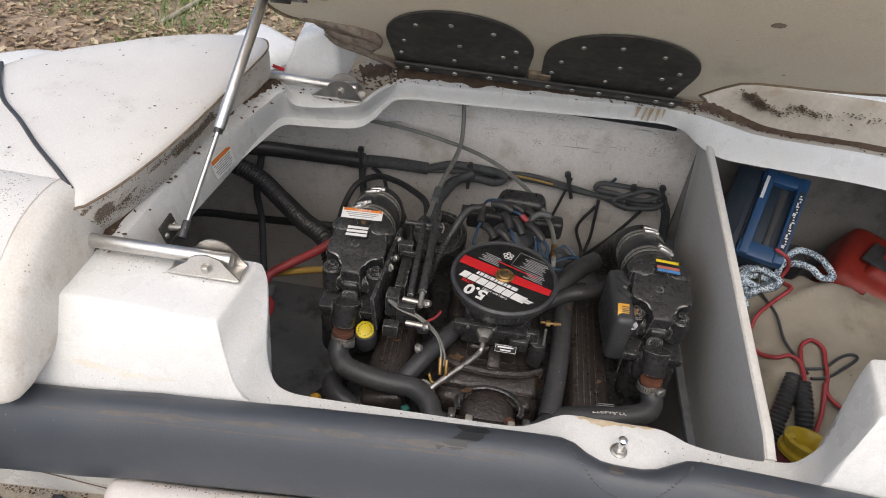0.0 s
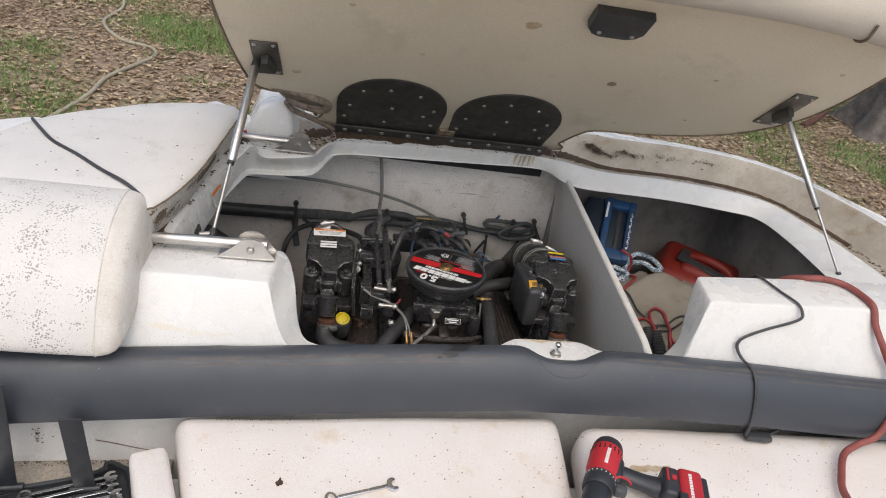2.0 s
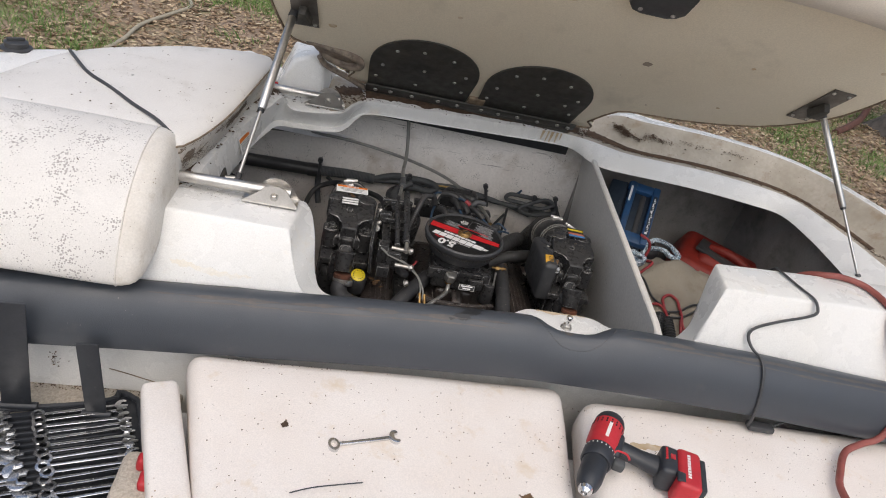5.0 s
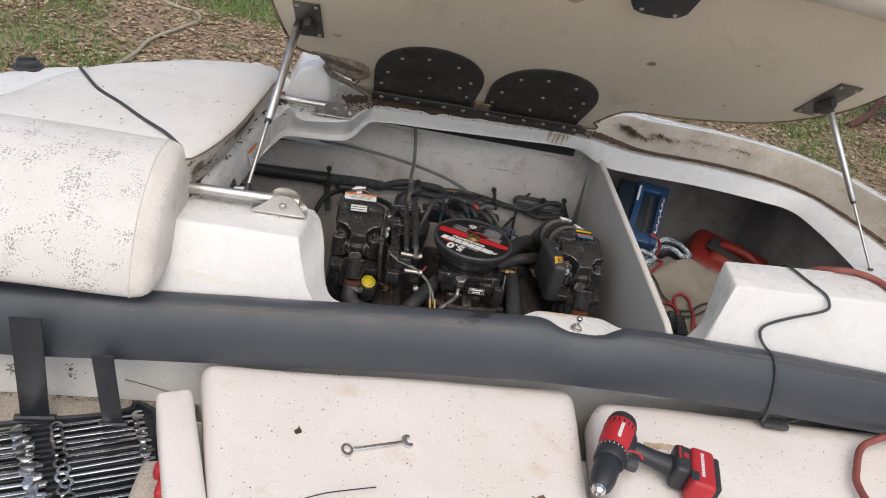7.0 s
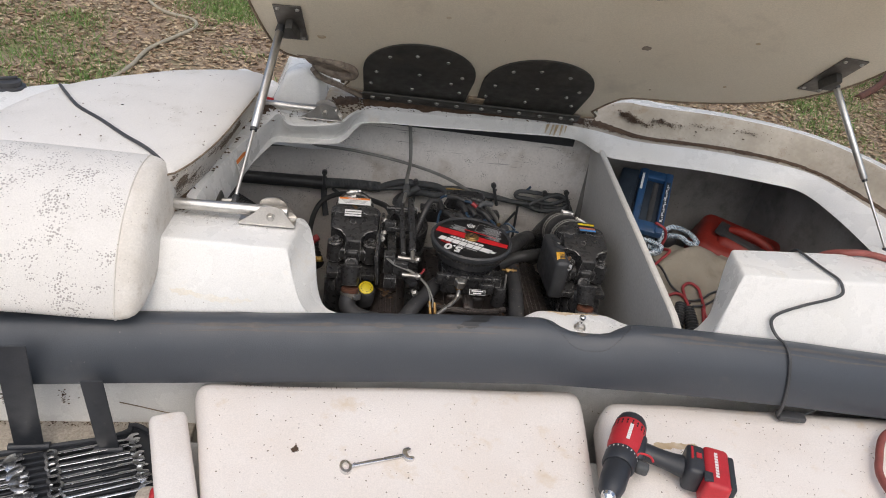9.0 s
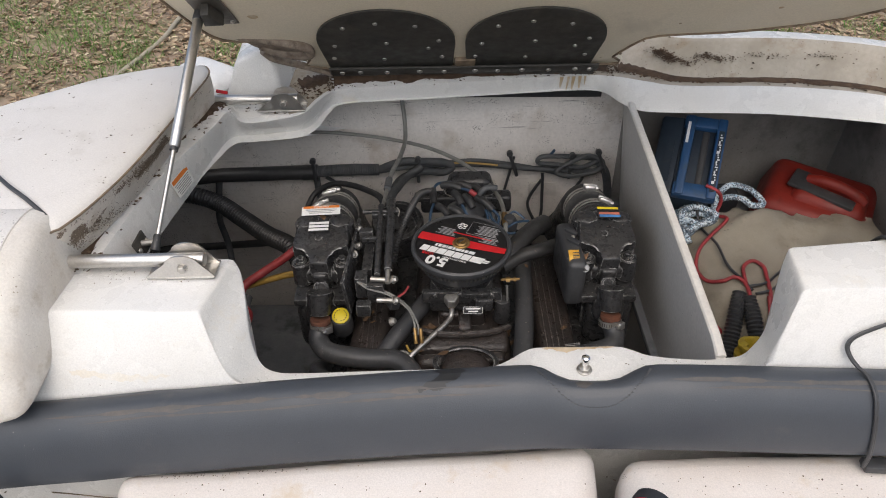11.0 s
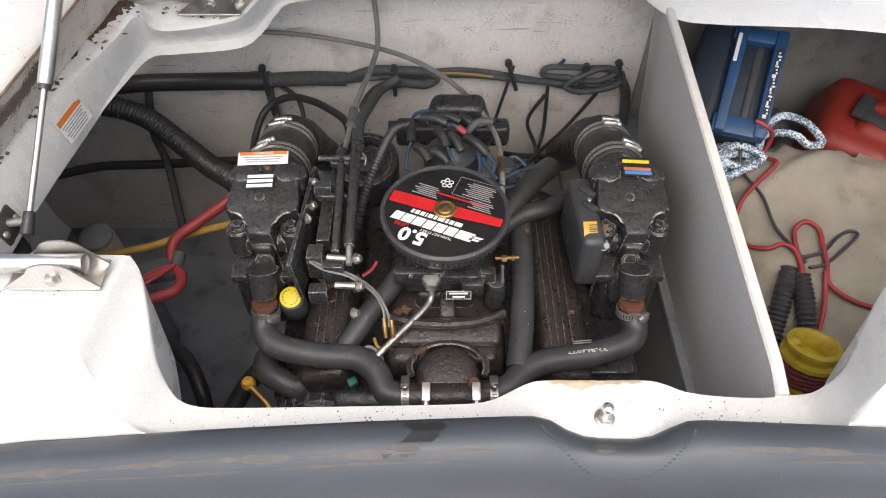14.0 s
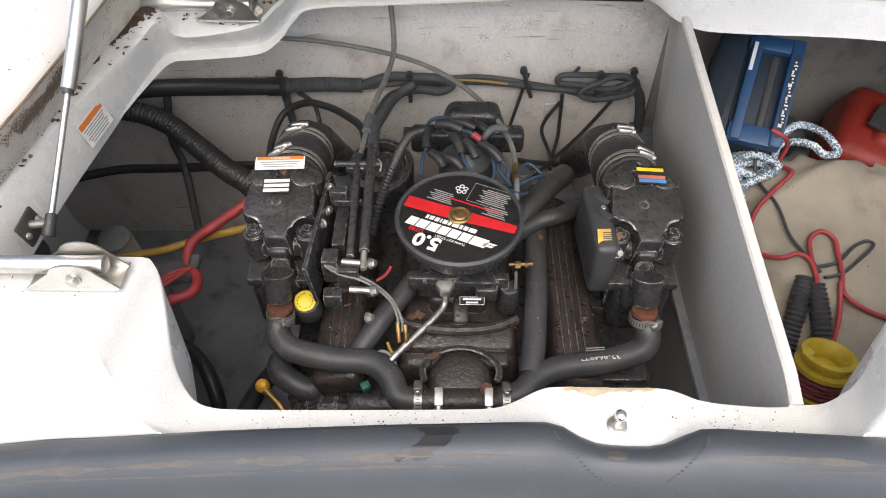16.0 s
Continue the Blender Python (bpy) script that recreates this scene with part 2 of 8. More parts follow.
VINYL_MOULD = mat("mildewed_vinyl", (0.78, 0.735, 0.67), (0.68, 0.62, 0.54), 14, 0.6, grain=300, spots=((0.13, 0.10, 0.07), 190, 0.38), stain=((0.44, 0.35, 0.26), 15, 0.45), bump=0.0008)
VINYL_END = mat("crackled_cream_vinyl", (0.74, 0.71, 0.66), (0.62, 0.575, 0.51), 12, 0.6, grain=260, spots=((0.26, 0.21, 0.16), 150, 0.22), stain=((0.42, 0.36, 0.28), 16, 0.42), bump=0.0008)
BOLSTER = mat("slate_vinyl", (0.048, 0.055, 0.067), (0.058, 0.065, 0.076), 5, 0.36, grain=500, spots=((0.20, 0.19, 0.18), 60, 0.07), stain=((0.090, 0.088, 0.088), 7, 0.37), bump=0.0004)
WORN = mat("scuffed_slate_vinyl", (0.098, 0.086, 0.077), (0.072, 0.070, 0.070), 40, 0.5, grain=300, bump=0.0004)
WET = mat("wet_patch", (0.020, 0.022, 0.025), (0.026, 0.027, 0.030), 30, 0.36, grain=200)
ROLLV = mat("cream_roll_vinyl", (0.60, 0.545, 0.47), (0.54, 0.49, 0.42), 6, 0.5, grain=300, stain=((0.42, 0.34, 0.25), 10, 0.42), bump=0.0006)
DULL = mat("dull_stained_steel", (0.20, 0.185, 0.165), (0.12, 0.105, 0.09), 24, 0.42, 0.6, grain=300, bump=0.0003)
REELY = mat("grimy_yellow_plastic", (0.55, 0.40, 0.03), (0.42, 0.29, 0.03), 30, 0.4, grain=200, stain=((0.22, 0.13, 0.04), 40, 0.42))
DKREDW = mat("dark_red_cord", (0.20, 0.035, 0.04), (0.12, 0.03, 0.035), 40, 0.6, grain=300)
LIDSKIN = mat("cream_hatch_liner", (0.78, 0.705, 0.565), (0.73, 0.655, 0.515), 3, 0.5, grain=300, spots=((0.22, 0.15, 0.08), 14, 0.07), stain=((0.55, 0.49, 0.39), 5, 0.42))
PIPING = mat("brown_stained_piping", (0.28, 0.21, 0.14), (0.13, 0.095, 0.065), 40, 0.7, grain=200, bump=0.001)
BLACKMETAL = mat("dark_hinge_plate", (0.055, 0.053, 0.048), (0.085, 0.078, 0.068), 14, 0.5, 0.3, grain=220, stain=((0.12, 0.10, 0.08), 18, 0.40), bump=0.0003)
STEEL = mat("stainless_steel", (0.72, 0.70, 0.67), (0.62, 0.60, 0.57), 30, 0.34, 1.0, grain=300)
ZINC = mat("zinc_plated_steel", (0.62, 0.61, 0.58), (0.42, 0.39, 0.35), 60, 0.38, 0.9, grain=400, bump=0.0003)
CHROME = mat("chromed_tool_steel", (0.82, 0.82, 0.82), (0.70, 0.70, 0.70), 40, 0.14, 1.0, grain=500)
BRASS = mat("tarnished_brass", (0.45, 0.29, 0.11), (0.26, 0.16, 0.07), 60, 0.4, 0.9, grain=300)
RUST = mat("rusted_iron", (0.17, 0.060, 0.030), (0.08, 0.038, 0.026), 70, 0.85, 0.1, grain=300, bump=0.0010)
DIRT = mat("wet_leaf_dirt", (0.060, 0.036, 0.022), (0.115, 0.072, 0.043), 60, 0.85, grain=240, bump=0.003)
STAIN = mat("rust_run_stain", (0.50, 0.37, 0.22), (0.66, 0.56, 0.42), 50, 0.5, grain=200)
CAST = mat("black_engine_paint", (0.026, 0.026, 0.027), (0.040, 0.039, 0.039), 25, 0.20, 0.0, grain=140, spots=((0.28, 0.265, 0.25), 260, 0.16), stain=((0.095, 0.09, 0.085), 45, 0.40), bump=0.0026, rvar=0.35, wear=(0.45, 0.44, 0.42))
CASTW = mat("worn_black_casting", (0.027, 0.027, 0.028), (0.041, 0.040, 0.040), 30, 0.20, 0.0, grain=140, spots=((0.30, 0.29, 0.28), 260, 0.18), stain=((0.11, 0.105, 0.10), 50, 0.40), bump=0.0026, rvar=0.35, wear=(0.62, 0.61, 0.59))
INTAKE = mat("grimy_intake_casting", (0.027, 0.023, 0.021), (0.040, 0.032, 0.029), 18, 0.28, 0.0, grain=130, spots=((0.24, 0.17, 0.12), 230, 0.22), stain=((0.072, 0.046, 0.036), 42, 0.43), bump=0.0028, rvar=0.3, wear=(0.32, 0.29, 0.27))
RUBBER = mat("grey_black_rubber", (0.040, 0.041, 0.044), (0.058, 0.058, 0.060), 30, 0.40, grain=160, spots=((0.28, 0.27, 0.26), 210, 0.19), stain=((0.11, 0.105, 0.10), 40, 0.40), bump=0.0004)
BELLOW = mat("black_bellows_rubber", (0.027, 0.027, 0.028), (0.042, 0.041, 0.040), 30, 0.42, grain=200, stain=((0.075, 0.072, 0.068), 40, 0.40), bump=0.0006)
LOOM = mat("grey_split_loom", (0.062, 0.067, 0.071), (0.095, 0.097, 0.098), 40, 0.6, grain=400, bump=0.0008)
PLASTIC = mat("black_plastic", (0.040, 0.041, 0.044), (0.058, 0.059, 0.061), 20, 0.36, grain=300, stain=((0.10, 0.098, 0.095), 40, 0.38))
GREYPL = mat("dark_grey_plastic", (0.024, 0.027, 0.033), (0.034, 0.037, 0.044), 14, 0.42, grain=300, stain=((0.06, 0.06, 0.062), 40, 0.38))
CABLE = mat("grey_control_cable", (0.24, 0.24, 0.22), (0.17, 0.165, 0.155), 30, 0.45, grain=300)
REDW = mat("red_wire", (0.37, 0.040, 0.045), (0.27, 0.035, 0.04), 20, 0.5, grain=200)
BLUEW = mat("blue_wire", (0.026, 0.060, 0.11), (0.026, 0.050, 0.085), 30, 0.5, grain=200)
YELLOW = mat("yellow_plastic", (0.75, 0.60, 0.02), (0.68, 0.52, 0.02), 30, 0.4, grain=200)
YELLOWP = mat("yellow_nylon_hose", (0.42, 0.27, 0.06), (0.34, 0.21, 0.05), 30, 0.45, grain=200)
REDPL = mat("red_plastic", (0.52, 0.026, 0.036), (0.44, 0.022, 0.030), 20, 0.42, grain=300, stain=((0.30, 0.03, 0.035), 40, 0.40))
CANRED = mat("red_fuel_can_plastic", (0.27, 0.022, 0.012), (0.19, 0.017, 0.011), 9, 0.5, grain=120, stain=((0.10, 0.02, 0.015), 12, 0.42), bump=0.0006)
BLUECASE = mat("blue_case_enamel", (0.017, 0.072, 0.18), (0.013, 0.055, 0.14), 14, 0.42, grain=200, stain=((0.03, 0.05, 0.07), 22, 0.42))
DKBLUE = mat("dark_navy_panel", (0.012, 0.022, 0.036), (0.018, 0.030, 0.046), 14, 0.5, grain=200, stain=((0.035, 0.04, 0.045), 25, 0.40))
ROPE = mat("white_and_blue_rope", (0.80, 0.84, 0.86), (0.36, 0.55, 0.70), 130, 0.7, grain=500, spots=((0.008, 0.02, 0.05), 230, 0.70), bump=0.0012, cover=(0.10, 0.60))
CLOTH = mat("tan_canvas_cloth", (0.33, 0.295, 0.235), (0.25, 0.22, 0.175), 9, 0.85, grain=500, spots=((0.08, 0.065, 0.05), 60, 0.14), stain=((0.20, 0.17, 0.13), 13, 0.46), bump=0.0016)
TRANSOM = mat("mildewed_transom_paint", (0.76, 0.72, 0.675), (0.66, 0.62, 0.57), 6, 0.6, grain=120, spots=((0.08, 0.072, 0.065), 230, 0.36), streak=((0.13, 0.12, 0.11), (4.0, 4.0, 85), 0.375), stain=((0.47, 0.41, 0.345), 9, 0.44), bump=0.0008)
FLAP = mat("brown_stained_flap_vinyl", (0.34, 0.28, 0.22), (0.15, 0.11, 0.085), 40, 0.7, grain=240, stain=((0.07, 0.05, 0.038), 30, 0.46), bump=0.002)
# grey of the locker walls, darkened to hold the shade inside, with spots and stains
LOCKERSHADE = mat("shade_darkened_locker_grey", (0.29, 0.275, 0.255), (0.20, 0.19, 0.18), 6, 0.6, grain=140, spots=((0.08, 0.07, 0.06), 80, 0.2), stain=((0.10, 0.095, 0.09), 7, 0.44), bump=0.0010)
PARTN = mat("grey_painted_partition", (0.74, 0.72, 0.685), (0.68, 0.655, 0.62), 4, 0.5, grain=140, spots=((0.12, 0.11, 0.10), 60, 0.12), stain=((0.34, 0.315, 0.285), 3.0, 0.36), bump=0.0005)
PARTEDGE = mat("white_partition_edge", (0.74, 0.72, 0.68), (0.66, 0.63, 0.58), 12, 0.5, grain=140, bump=0.0006)
BILGE = mat("grey_bilge_paint", (0.30, 0.315, 0.335), (0.20, 0.21, 0.225), 9, 0.45, grain=120, stain=((0.07, 0.075, 0.08), 10, 0.47), bump=0.0012)
CARPET = mat("oatmeal_carpet", (0.60, 0.54, 0.46), (0.40, 0.355, 0.295), 180, 0.95, grain=320, bump=0.006)
WHITEP = mat("white_print", (0.80, 0.80, 0.78), (0.72, 0.72, 0.70), 60, 0.5, grain=400)
GREYP = mat("grey_print", (0.36, 0.36, 0.36), (0.28, 0.28, 0.28), 60, 0.5, grain=400)
ORANGEP = mat("orange_print", (0.75, 0.22, 0.03), (0.65, 0.18, 0.03), 60, 0.5, grain=400)
REDP = mat("red_print", (0.60, 0.02, 0.025), (0.48, 0.016, 0.02), 40, 0.35, grain=300)
BLACKP = mat("black_decal", (0.012, 0.012, 0.013), (0.018, 0.018, 0.018), 40, 0.3, grain=300)
PINKP = mat("salmon_print", (0.50, 0.16, 0.10), (0.42, 0.13, 0.09), 60, 0.5, grain=300)
BLUEP = mat("blue_print", (0.07, 0.25, 0.55), (0.06, 0.2, 0.45), 60, 0.5, grain=300)
AMBERP = mat("amber_tag", (0.66, 0.36, 0.03), (0.55, 0.28, 0.02), 60, 0.45, grain=300)
GREENW = mat("green_connector", (0.03, 0.16, 0.13), (0.03, 0.11, 0.09), 40, 0.4, grain=200)
LEAFM = mat("dry_leaf", (0.20, 0.115, 0.055), (0.10, 0.055, 0.03), 90, 0.8, grain=200, vary=0.3)
BARK = mat("grey_brown_bark", (0.17, 0.15, 0.13), (0.075, 0.064, 0.056), 9, 0.9, grain=30, bump=0.02)
WOOD = mat("weathered_red_brown_wood", (0.13, 0.055, 0.040), (0.09, 0.045, 0.035), 20, 0.8, grain=120, bump=0.002)
GHOSE = mat("tan_garden_hose", (0.44, 0.39, 0.29), (0.36, 0.32, 0.24), 20, 0.55, grain=200)
AIRHOSE = mat("dull_red_rubber_hose", (0.30, 0.085, 0.07), (0.22, 0.062, 0.05), 20, 0.55, grain=200)


def island_material(name, colours, rough=0.8):
    """Colour picked for each loose piece of a joined mesh."""
    m = bpy.data.materials.new(name)
    m.use_nodes = True
    t = m.node_tree
    b = t.nodes["Principled BSDF"]
    g = t.nodes.new("ShaderNodeNewGeometry")
    r = t.nodes.new("ShaderNodeValToRGB")
    els = r.color_ramp.elements
    while len(els) < len(colours):
        els.new(0.5)
    for i, c in enumerate(colours):
        els[i].position, els[i].color = i / (len(colours) - 1), (*c, 1)
    t.links.new(g.outputs["Random Per Island"], r.inputs["Fac"])
    t.links.new(r.outputs["Color"], b.inputs["Base Color"])
    b.inputs["Roughness"].default_value = rough
    return m


LITTER = island_material("leaf_litter", [(0.15, 0.095, 0.06), (0.36, 0.26, 0.17), (0.47, 0.37, 0.25), (0.21, 0.14, 0.085), (0.40, 0.31, 0.20), (0.56, 0.47, 0.33)])
GRASS = island_material("grass_blades", [(0.075, 0.15, 0.03), (0.12, 0.22, 0.045), (0.18, 0.27, 0.075), (0.22, 0.27, 0.10)], 0.6)
CRUMB = island_material("leaf_crumbs", [(0.045, 0.028, 0.018), (0.10, 0.06, 0.035), (0.07, 0.042, 0.026), (0.16, 0.11, 0.07)])
FLECK = island_material("pale_flecks", [(0.30, 0.24, 0.18), (0.16, 0.10, 0.06), (0.42, 0.38, 0.33), (0.24, 0.13, 0.07)])
MILDEW = island_material("mildew_specks", [(0.10, 0.075, 0.055), (0.22, 0.17, 0.125), (0.14, 0.105, 0.08), (0.30, 0.24, 0.18)])
SOIL = mat("bare_soil", (0.29, 0.215, 0.15), (0.38, 0.29, 0.21), 2.5, 0.95, grain=24, stain=((0.15, 0.19, 0.06), 0.9, 0.50), spots=((0.15, 0.09, 0.055), 26, 0.42), cover=(0.2, 0.6), bump=0.02)
STAIN2 = mat("faint_tan_stain", (0.735, 0.69, 0.60), (0.765, 0.75, 0.71), 40, 0.35, grain=300)

# ---- ground ----
GZ = 0.60
rng = random.Random(5)


def ground_height(x, y):
    return GZ + 0.03 * noise.noise(Vector((x * 0.35, y * 0.35, 0)))


bm = bmesh.new()
xs = [-400, -120, -40, -16] + [-12 + 0.5 * i for i in range(61)] + [24, 40, 120, 400]
ys = [-300, -80, -20, -6] + [-2 + 0.5 * i for i in range(45)] + [26, 40, 120, 500]
loft([[(x, y, ground_height(x, y) if -13 < x < 20 and -3 < y < 22 else GZ) for x in xs] for y in ys], bm=bm)
solo("ground", bm, SOIL, "bare brown yard soil with leaf litter and grass", "ground", kind="structure")


def grassiness(x, y):
    return noise.noise(Vector((x * 0.55 + 3, y * 0.55, 2))) + 0.5 * noise.noise(Vector((x * 1.6, y * 1.6, 7)))


def yard_spot():
    """A place on the part of the yard that lies behind the boat."""
    while True:
        x, y = rng.uniform(-9, 12), rng.uniform(1.2, 12.5)
        if (x < 0.6 and y > 1.2 and x > -1.5 - 0.80 * y) or (x > 1.5 and y > 1.5 and x < 1.6 + 1.15 * y):
            return x, y


verts, faces = [], []
for i in range(120000):
    x, y = yard_spot()
    if grassiness(x, y) > 0.28 and rng.random() < 0.75:
        continue
    a, s, w = rng.uniform(0, 6.28), rng.uniform(0.014, 0.040), rng.uniform(0.3, 0.7)
    z = ground_height(x, y) + rng.uniform(0.004, 0.03)
    c, d = math.cos(a), math.sin(a)
    t1, t2 = rng.uniform(-0.5, 0.5) * s, rng.uniform(-0.5, 0.5) * s
    k = len(verts)
    for u, v, h in ((-1, 0, 0), (-0.2, -w, t1), (1, 0, t2), (-0.2, w, t1 * 0.5), (0.1, 0, -0.25 * s)):
        verts.append((x + s * (c * u - d * v), y + s * (d * u + c * v), z + h))
    faces += [(k, k + 1, k + 4), (k + 1, k + 2, k + 4), (k + 2, k + 3, k + 4), (k + 3, k, k + 4)]
me = bpy.data.meshes.new("leaf_litter")
me.from_pydata(verts, [], faces)
me.materials.append(LITTER)
tagged(new("leaf_litter", me), "dry brown oak leaves scattered over the yard", "leaves", kind="stuff")

verts, faces = [], []
for i in range(12000):
    x, y = yard_spot()
    g = grassiness(x, y)
    if rng.random() > 0.27 + 1.7 * g:
        continue
    for j in range(24):
        bx, by = x + rng.gauss(0, 0.11), y + rng.gauss(0, 0.11)
        a, h, w = rng.uniform(0, 6.28), rng.uniform(0.03, 0.085), rng.uniform(0.002, 0.004)
        lx, ly = rng.gauss(0, 0.045), rng.gauss(0, 0.045)
        z, k = ground_height(bx, by) - 0.004, len(verts)
        verts += [(bx - w * math.cos(a), by - w * math.sin(a), z), (bx + w * math.cos(a), by + w * math.sin(a), z),
                  (bx + lx * 0.5 + w * math.cos(a), by + ly * 0.5 + w * math.sin(a), z + h * 0.6),
                  (bx + lx * 0.5 - w * math.cos(a), by + ly * 0.5 - w * math.sin(a), z + h * 0.6), (bx + lx, by + ly, z + h)]
        faces += [(k, k + 1, k + 2, k + 3), (k + 3, k + 2, k + 4)]
me = bpy.data.meshes.new("grass")
me.from_pydata(verts, [], faces)
me.materials.append(GRASS)
tagged(new("grass", me), "sparse tufts of green grass in bare soil", "grass", kind="stuff")

# ---- hull and gunwale ----
SHEER = [(-1.52, -2.6), (-1.50, -1.2), (-1.42, -0.3), (-1.33, 0.05), (-1.24, 0.25), (-1.12, 0.36), (-0.95, 0.43), (-0.76, 0.52), (-0.55, 0.66), (-0.30, 0.78), (0.20, 0.83),
         (0.72, 0.74), (0.95, 0.60), (1.16, 0.46), (1.31, 0.30), (1.44, 0.0), (1.52, -0.4), (1.58, -1.2), (1.56, -2.6)]
line = cr([(x, y, 0) for x, y in SHEER], 4)


def inward(p, d):
    c = Vector((0.1, -0.9, 0))
    return p + (c - p).normalized() * d


rings = []
for p in line:
    side = p.y < 0.35
    zt = 1.90 if p.x < 0 else 1.935
    if p.x < 0.2 and p.y > 0.36:
        zt = 1.90 - 0.22 * min(1, (p.y - 0.36) / 0.12)
    elif p.y > 0.62:
        zt = 1.935 - 0.12 * min(1, (p.y - 0.62) / 0.15)
    f = min(1.0, max(0.0, (1.30 - abs(p.x)) / 0.16))
    low = min(1.0, max(0.0, (p.y - 0.36) / 0.12)) if p.x < 0.2 else 0.0
    aft = max(0.0, 0.715 - p.y) * f if p.y > 0.05 else 0.0
    rings.append([Vector((q.x, q.y + (aft if z < zt - 0.17 else aft * low), z)) for q, z in ((inward(p, 0.14), zt - (0.07 if p.x > 0 else 0.0)), (inward(p, 0.08), zt + 0.02), (inward(p, 0.02), zt), (p, zt - 0.05),
                                                     (inward(p, -0.015), zt - 0.16), (inward(p, -0.01), zt - 0.19), (inward(p, 0.01), 1.45), (inward(p, 0.05), 1.05), (inward(p, 0.10), 0.90))])
solo("hull", loft(rings), HULL, "white fibreglass boat hull with rolled gunwale", "boat hull", kind="structure")

# ---- coaming round the engine opening: lower lip, top edge, foot of the curb, curb top, outer edge ----
STATIONS = [
    ((-0.612, -0.24, 1.800), (-0.635, -0.24, 1.885), (-0.700, -0.24, 1.886), (-0.82, -0.24, 1.886), (-1.10, -0.24, 1.886)),
    ((-0.603, -0.05, 1.800), (-0.622, -0.05, 1.886), (-0.695, -0.05, 1.886), (-0.80, -0.05, 1.886), (-1.08, -0.05, 1.886)),
    ((-0.586, 0.11, 1.800), (-0.594, 0.11, 1.887), (-0.690, 0.11, 1.886), (-0.78, 0.12, 1.886), (-0.95, 0.12, 1.80)),
    ((-0.568, 0.27, 1.800), (-0.548, 0.262, 1.891), (-0.670, 0.30, 1.886), (-0.70, 0.30, 1.886), (-0.80, 0.25, 1.80)),
    ((-0.545, 0.350, 1.800), (-0.524, 0.310, 1.901), (-0.590, 0.40, 1.894), (-0.61, 0.42, 1.880), (-0.64, 0.44, 1.80)),
    ((-0.485, 0.378, 1.800), (-0.494, 0.318, 1.866), (-0.520, 0.46, 1.876), (-0.54, 0.50, 1.890), (-0.56, 0.54, 1.800)),
    ((-0.390, 0.392, 1.800), (-0.372, 0.340, 1.874), (-0.430, 0.475, 1.880), (-0.45, 0.52, 1.890), (-0.46, 0.60, 1.800)),
    ((-0.352, 0.420, 1.806), (-0.336, 0.385, 1.884), (-0.380, 0.50, 1.892), (-0.40, 0.56, 1.900), (-0.44, 0.72, 1.870)),
    ((-0.328, 0.450, 1.825), (-0.312, 0.430, 1.884), (-0.330, 0.51, 1.894), (-0.34, 0.58, 1.890), (-0.36, 0.74, 1.860)),
    ((-0.285, 0.468, 1.840), (-0.275, 0.455, 1.884), (-0.280, 0.515, 1.895), (-0.28, 0.58, 1.890), (-0.28, 0.74, 1.860)),
    ((-0.100, 0.486, 1.840), (-0.095, 0.473, 1.884), (-0.095, 0.525, 1.895), (-0.09, 0.59, 1.890), (-0.09, 0.76, 1.860)),
    ((0.140, 0.508, 1.840), (0.140, 0.495, 1.884), (0.140, 0.540, 1.895), (0.14, 0.60, 1.890), (0.14, 0.76, 1.860)),
    ((0.300, 0.524, 1.840), (0.300, 0.508, 1.884), (0.300, 0.552, 1.895), (0.30, 0.61, 1.890), (0.30, 0.76, 1.860)),
    ((0.374, 0.502, 1.840), (0.362, 0.512, 1.884), (0.380, 0.560, 1.893), (0.39, 0.61, 1.900), (0.42, 0.74, 1.870)),
    ((0.402, 0.442, 1.838), (0.415, 0.498, 1.884), (0.445, 0.545, 1.890), (0.46, 0.60, 1.935), (0.52, 0.70, 1.920)),
    ((0.438, 0.402, 1.836), (0.474, 0.470, 1.884), (0.500, 0.510, 1.888), (0.51, 0.560, 1.965), (0.58, 0.66, 1.950)),
    ((0.505, 0.386, 1.836), (0.550, 0.444, 1.884), (0.575, 0.474, 1.886), (0.585, 0.530, 1.970), (0.64, 0.62, 1.955)),
    ((0.740, 0.370, 1.836), (0.775, 0.432, 1.884), (0.800, 0.462, 1.886), (0.815, 0.520, 1.970), (0.86, 0.575, 1.960)),
    ((0.930, 0.330, 1.836), (0.970, 0.388, 1.884), (0.985, 0.415, 1.886), (1.005, 0.465, 1.970), (1.05, 0.51, 1.960)),
    ((1.018, 0.290, 1.836), (1.072, 0.318, 1.884), (1.085, 0.330, 1.886), (1.120, 0.370, 1.970), (1.18, 0.41, 1.955)),
    ((1.042, 0.150, 1.836), (1.118, 0.170, 1.884), (1.145, 0.180, 1.886), (1.195, 0.215, 1.968), (1.27, 0.25, 1.950)),
    ((1.042, -0.020, 1.836), (1.150, 0.020, 1.884), (1.180, 0.030, 1.886), (1.240, 0.060, 1.966), (1.33, 0.08, 1.945)),
    ((1.040, -0.240, 1.836), (1.175, -0.230, 1.884), (1.205, -0.225, 1.886), (1.270, -0.210, 1.966), (1.38, -0.20, 1.945)),
    ((1.050, -0.460, 1.836), (1.190, -0.450, 1.884), (1.220, -0.445, 1.886), (1.290, -0.440, 1.966), (1.41, -0.43, 1.945)),
]
cols = [cr([s[k] for s in STATIONS], 5) for k in range(5)]


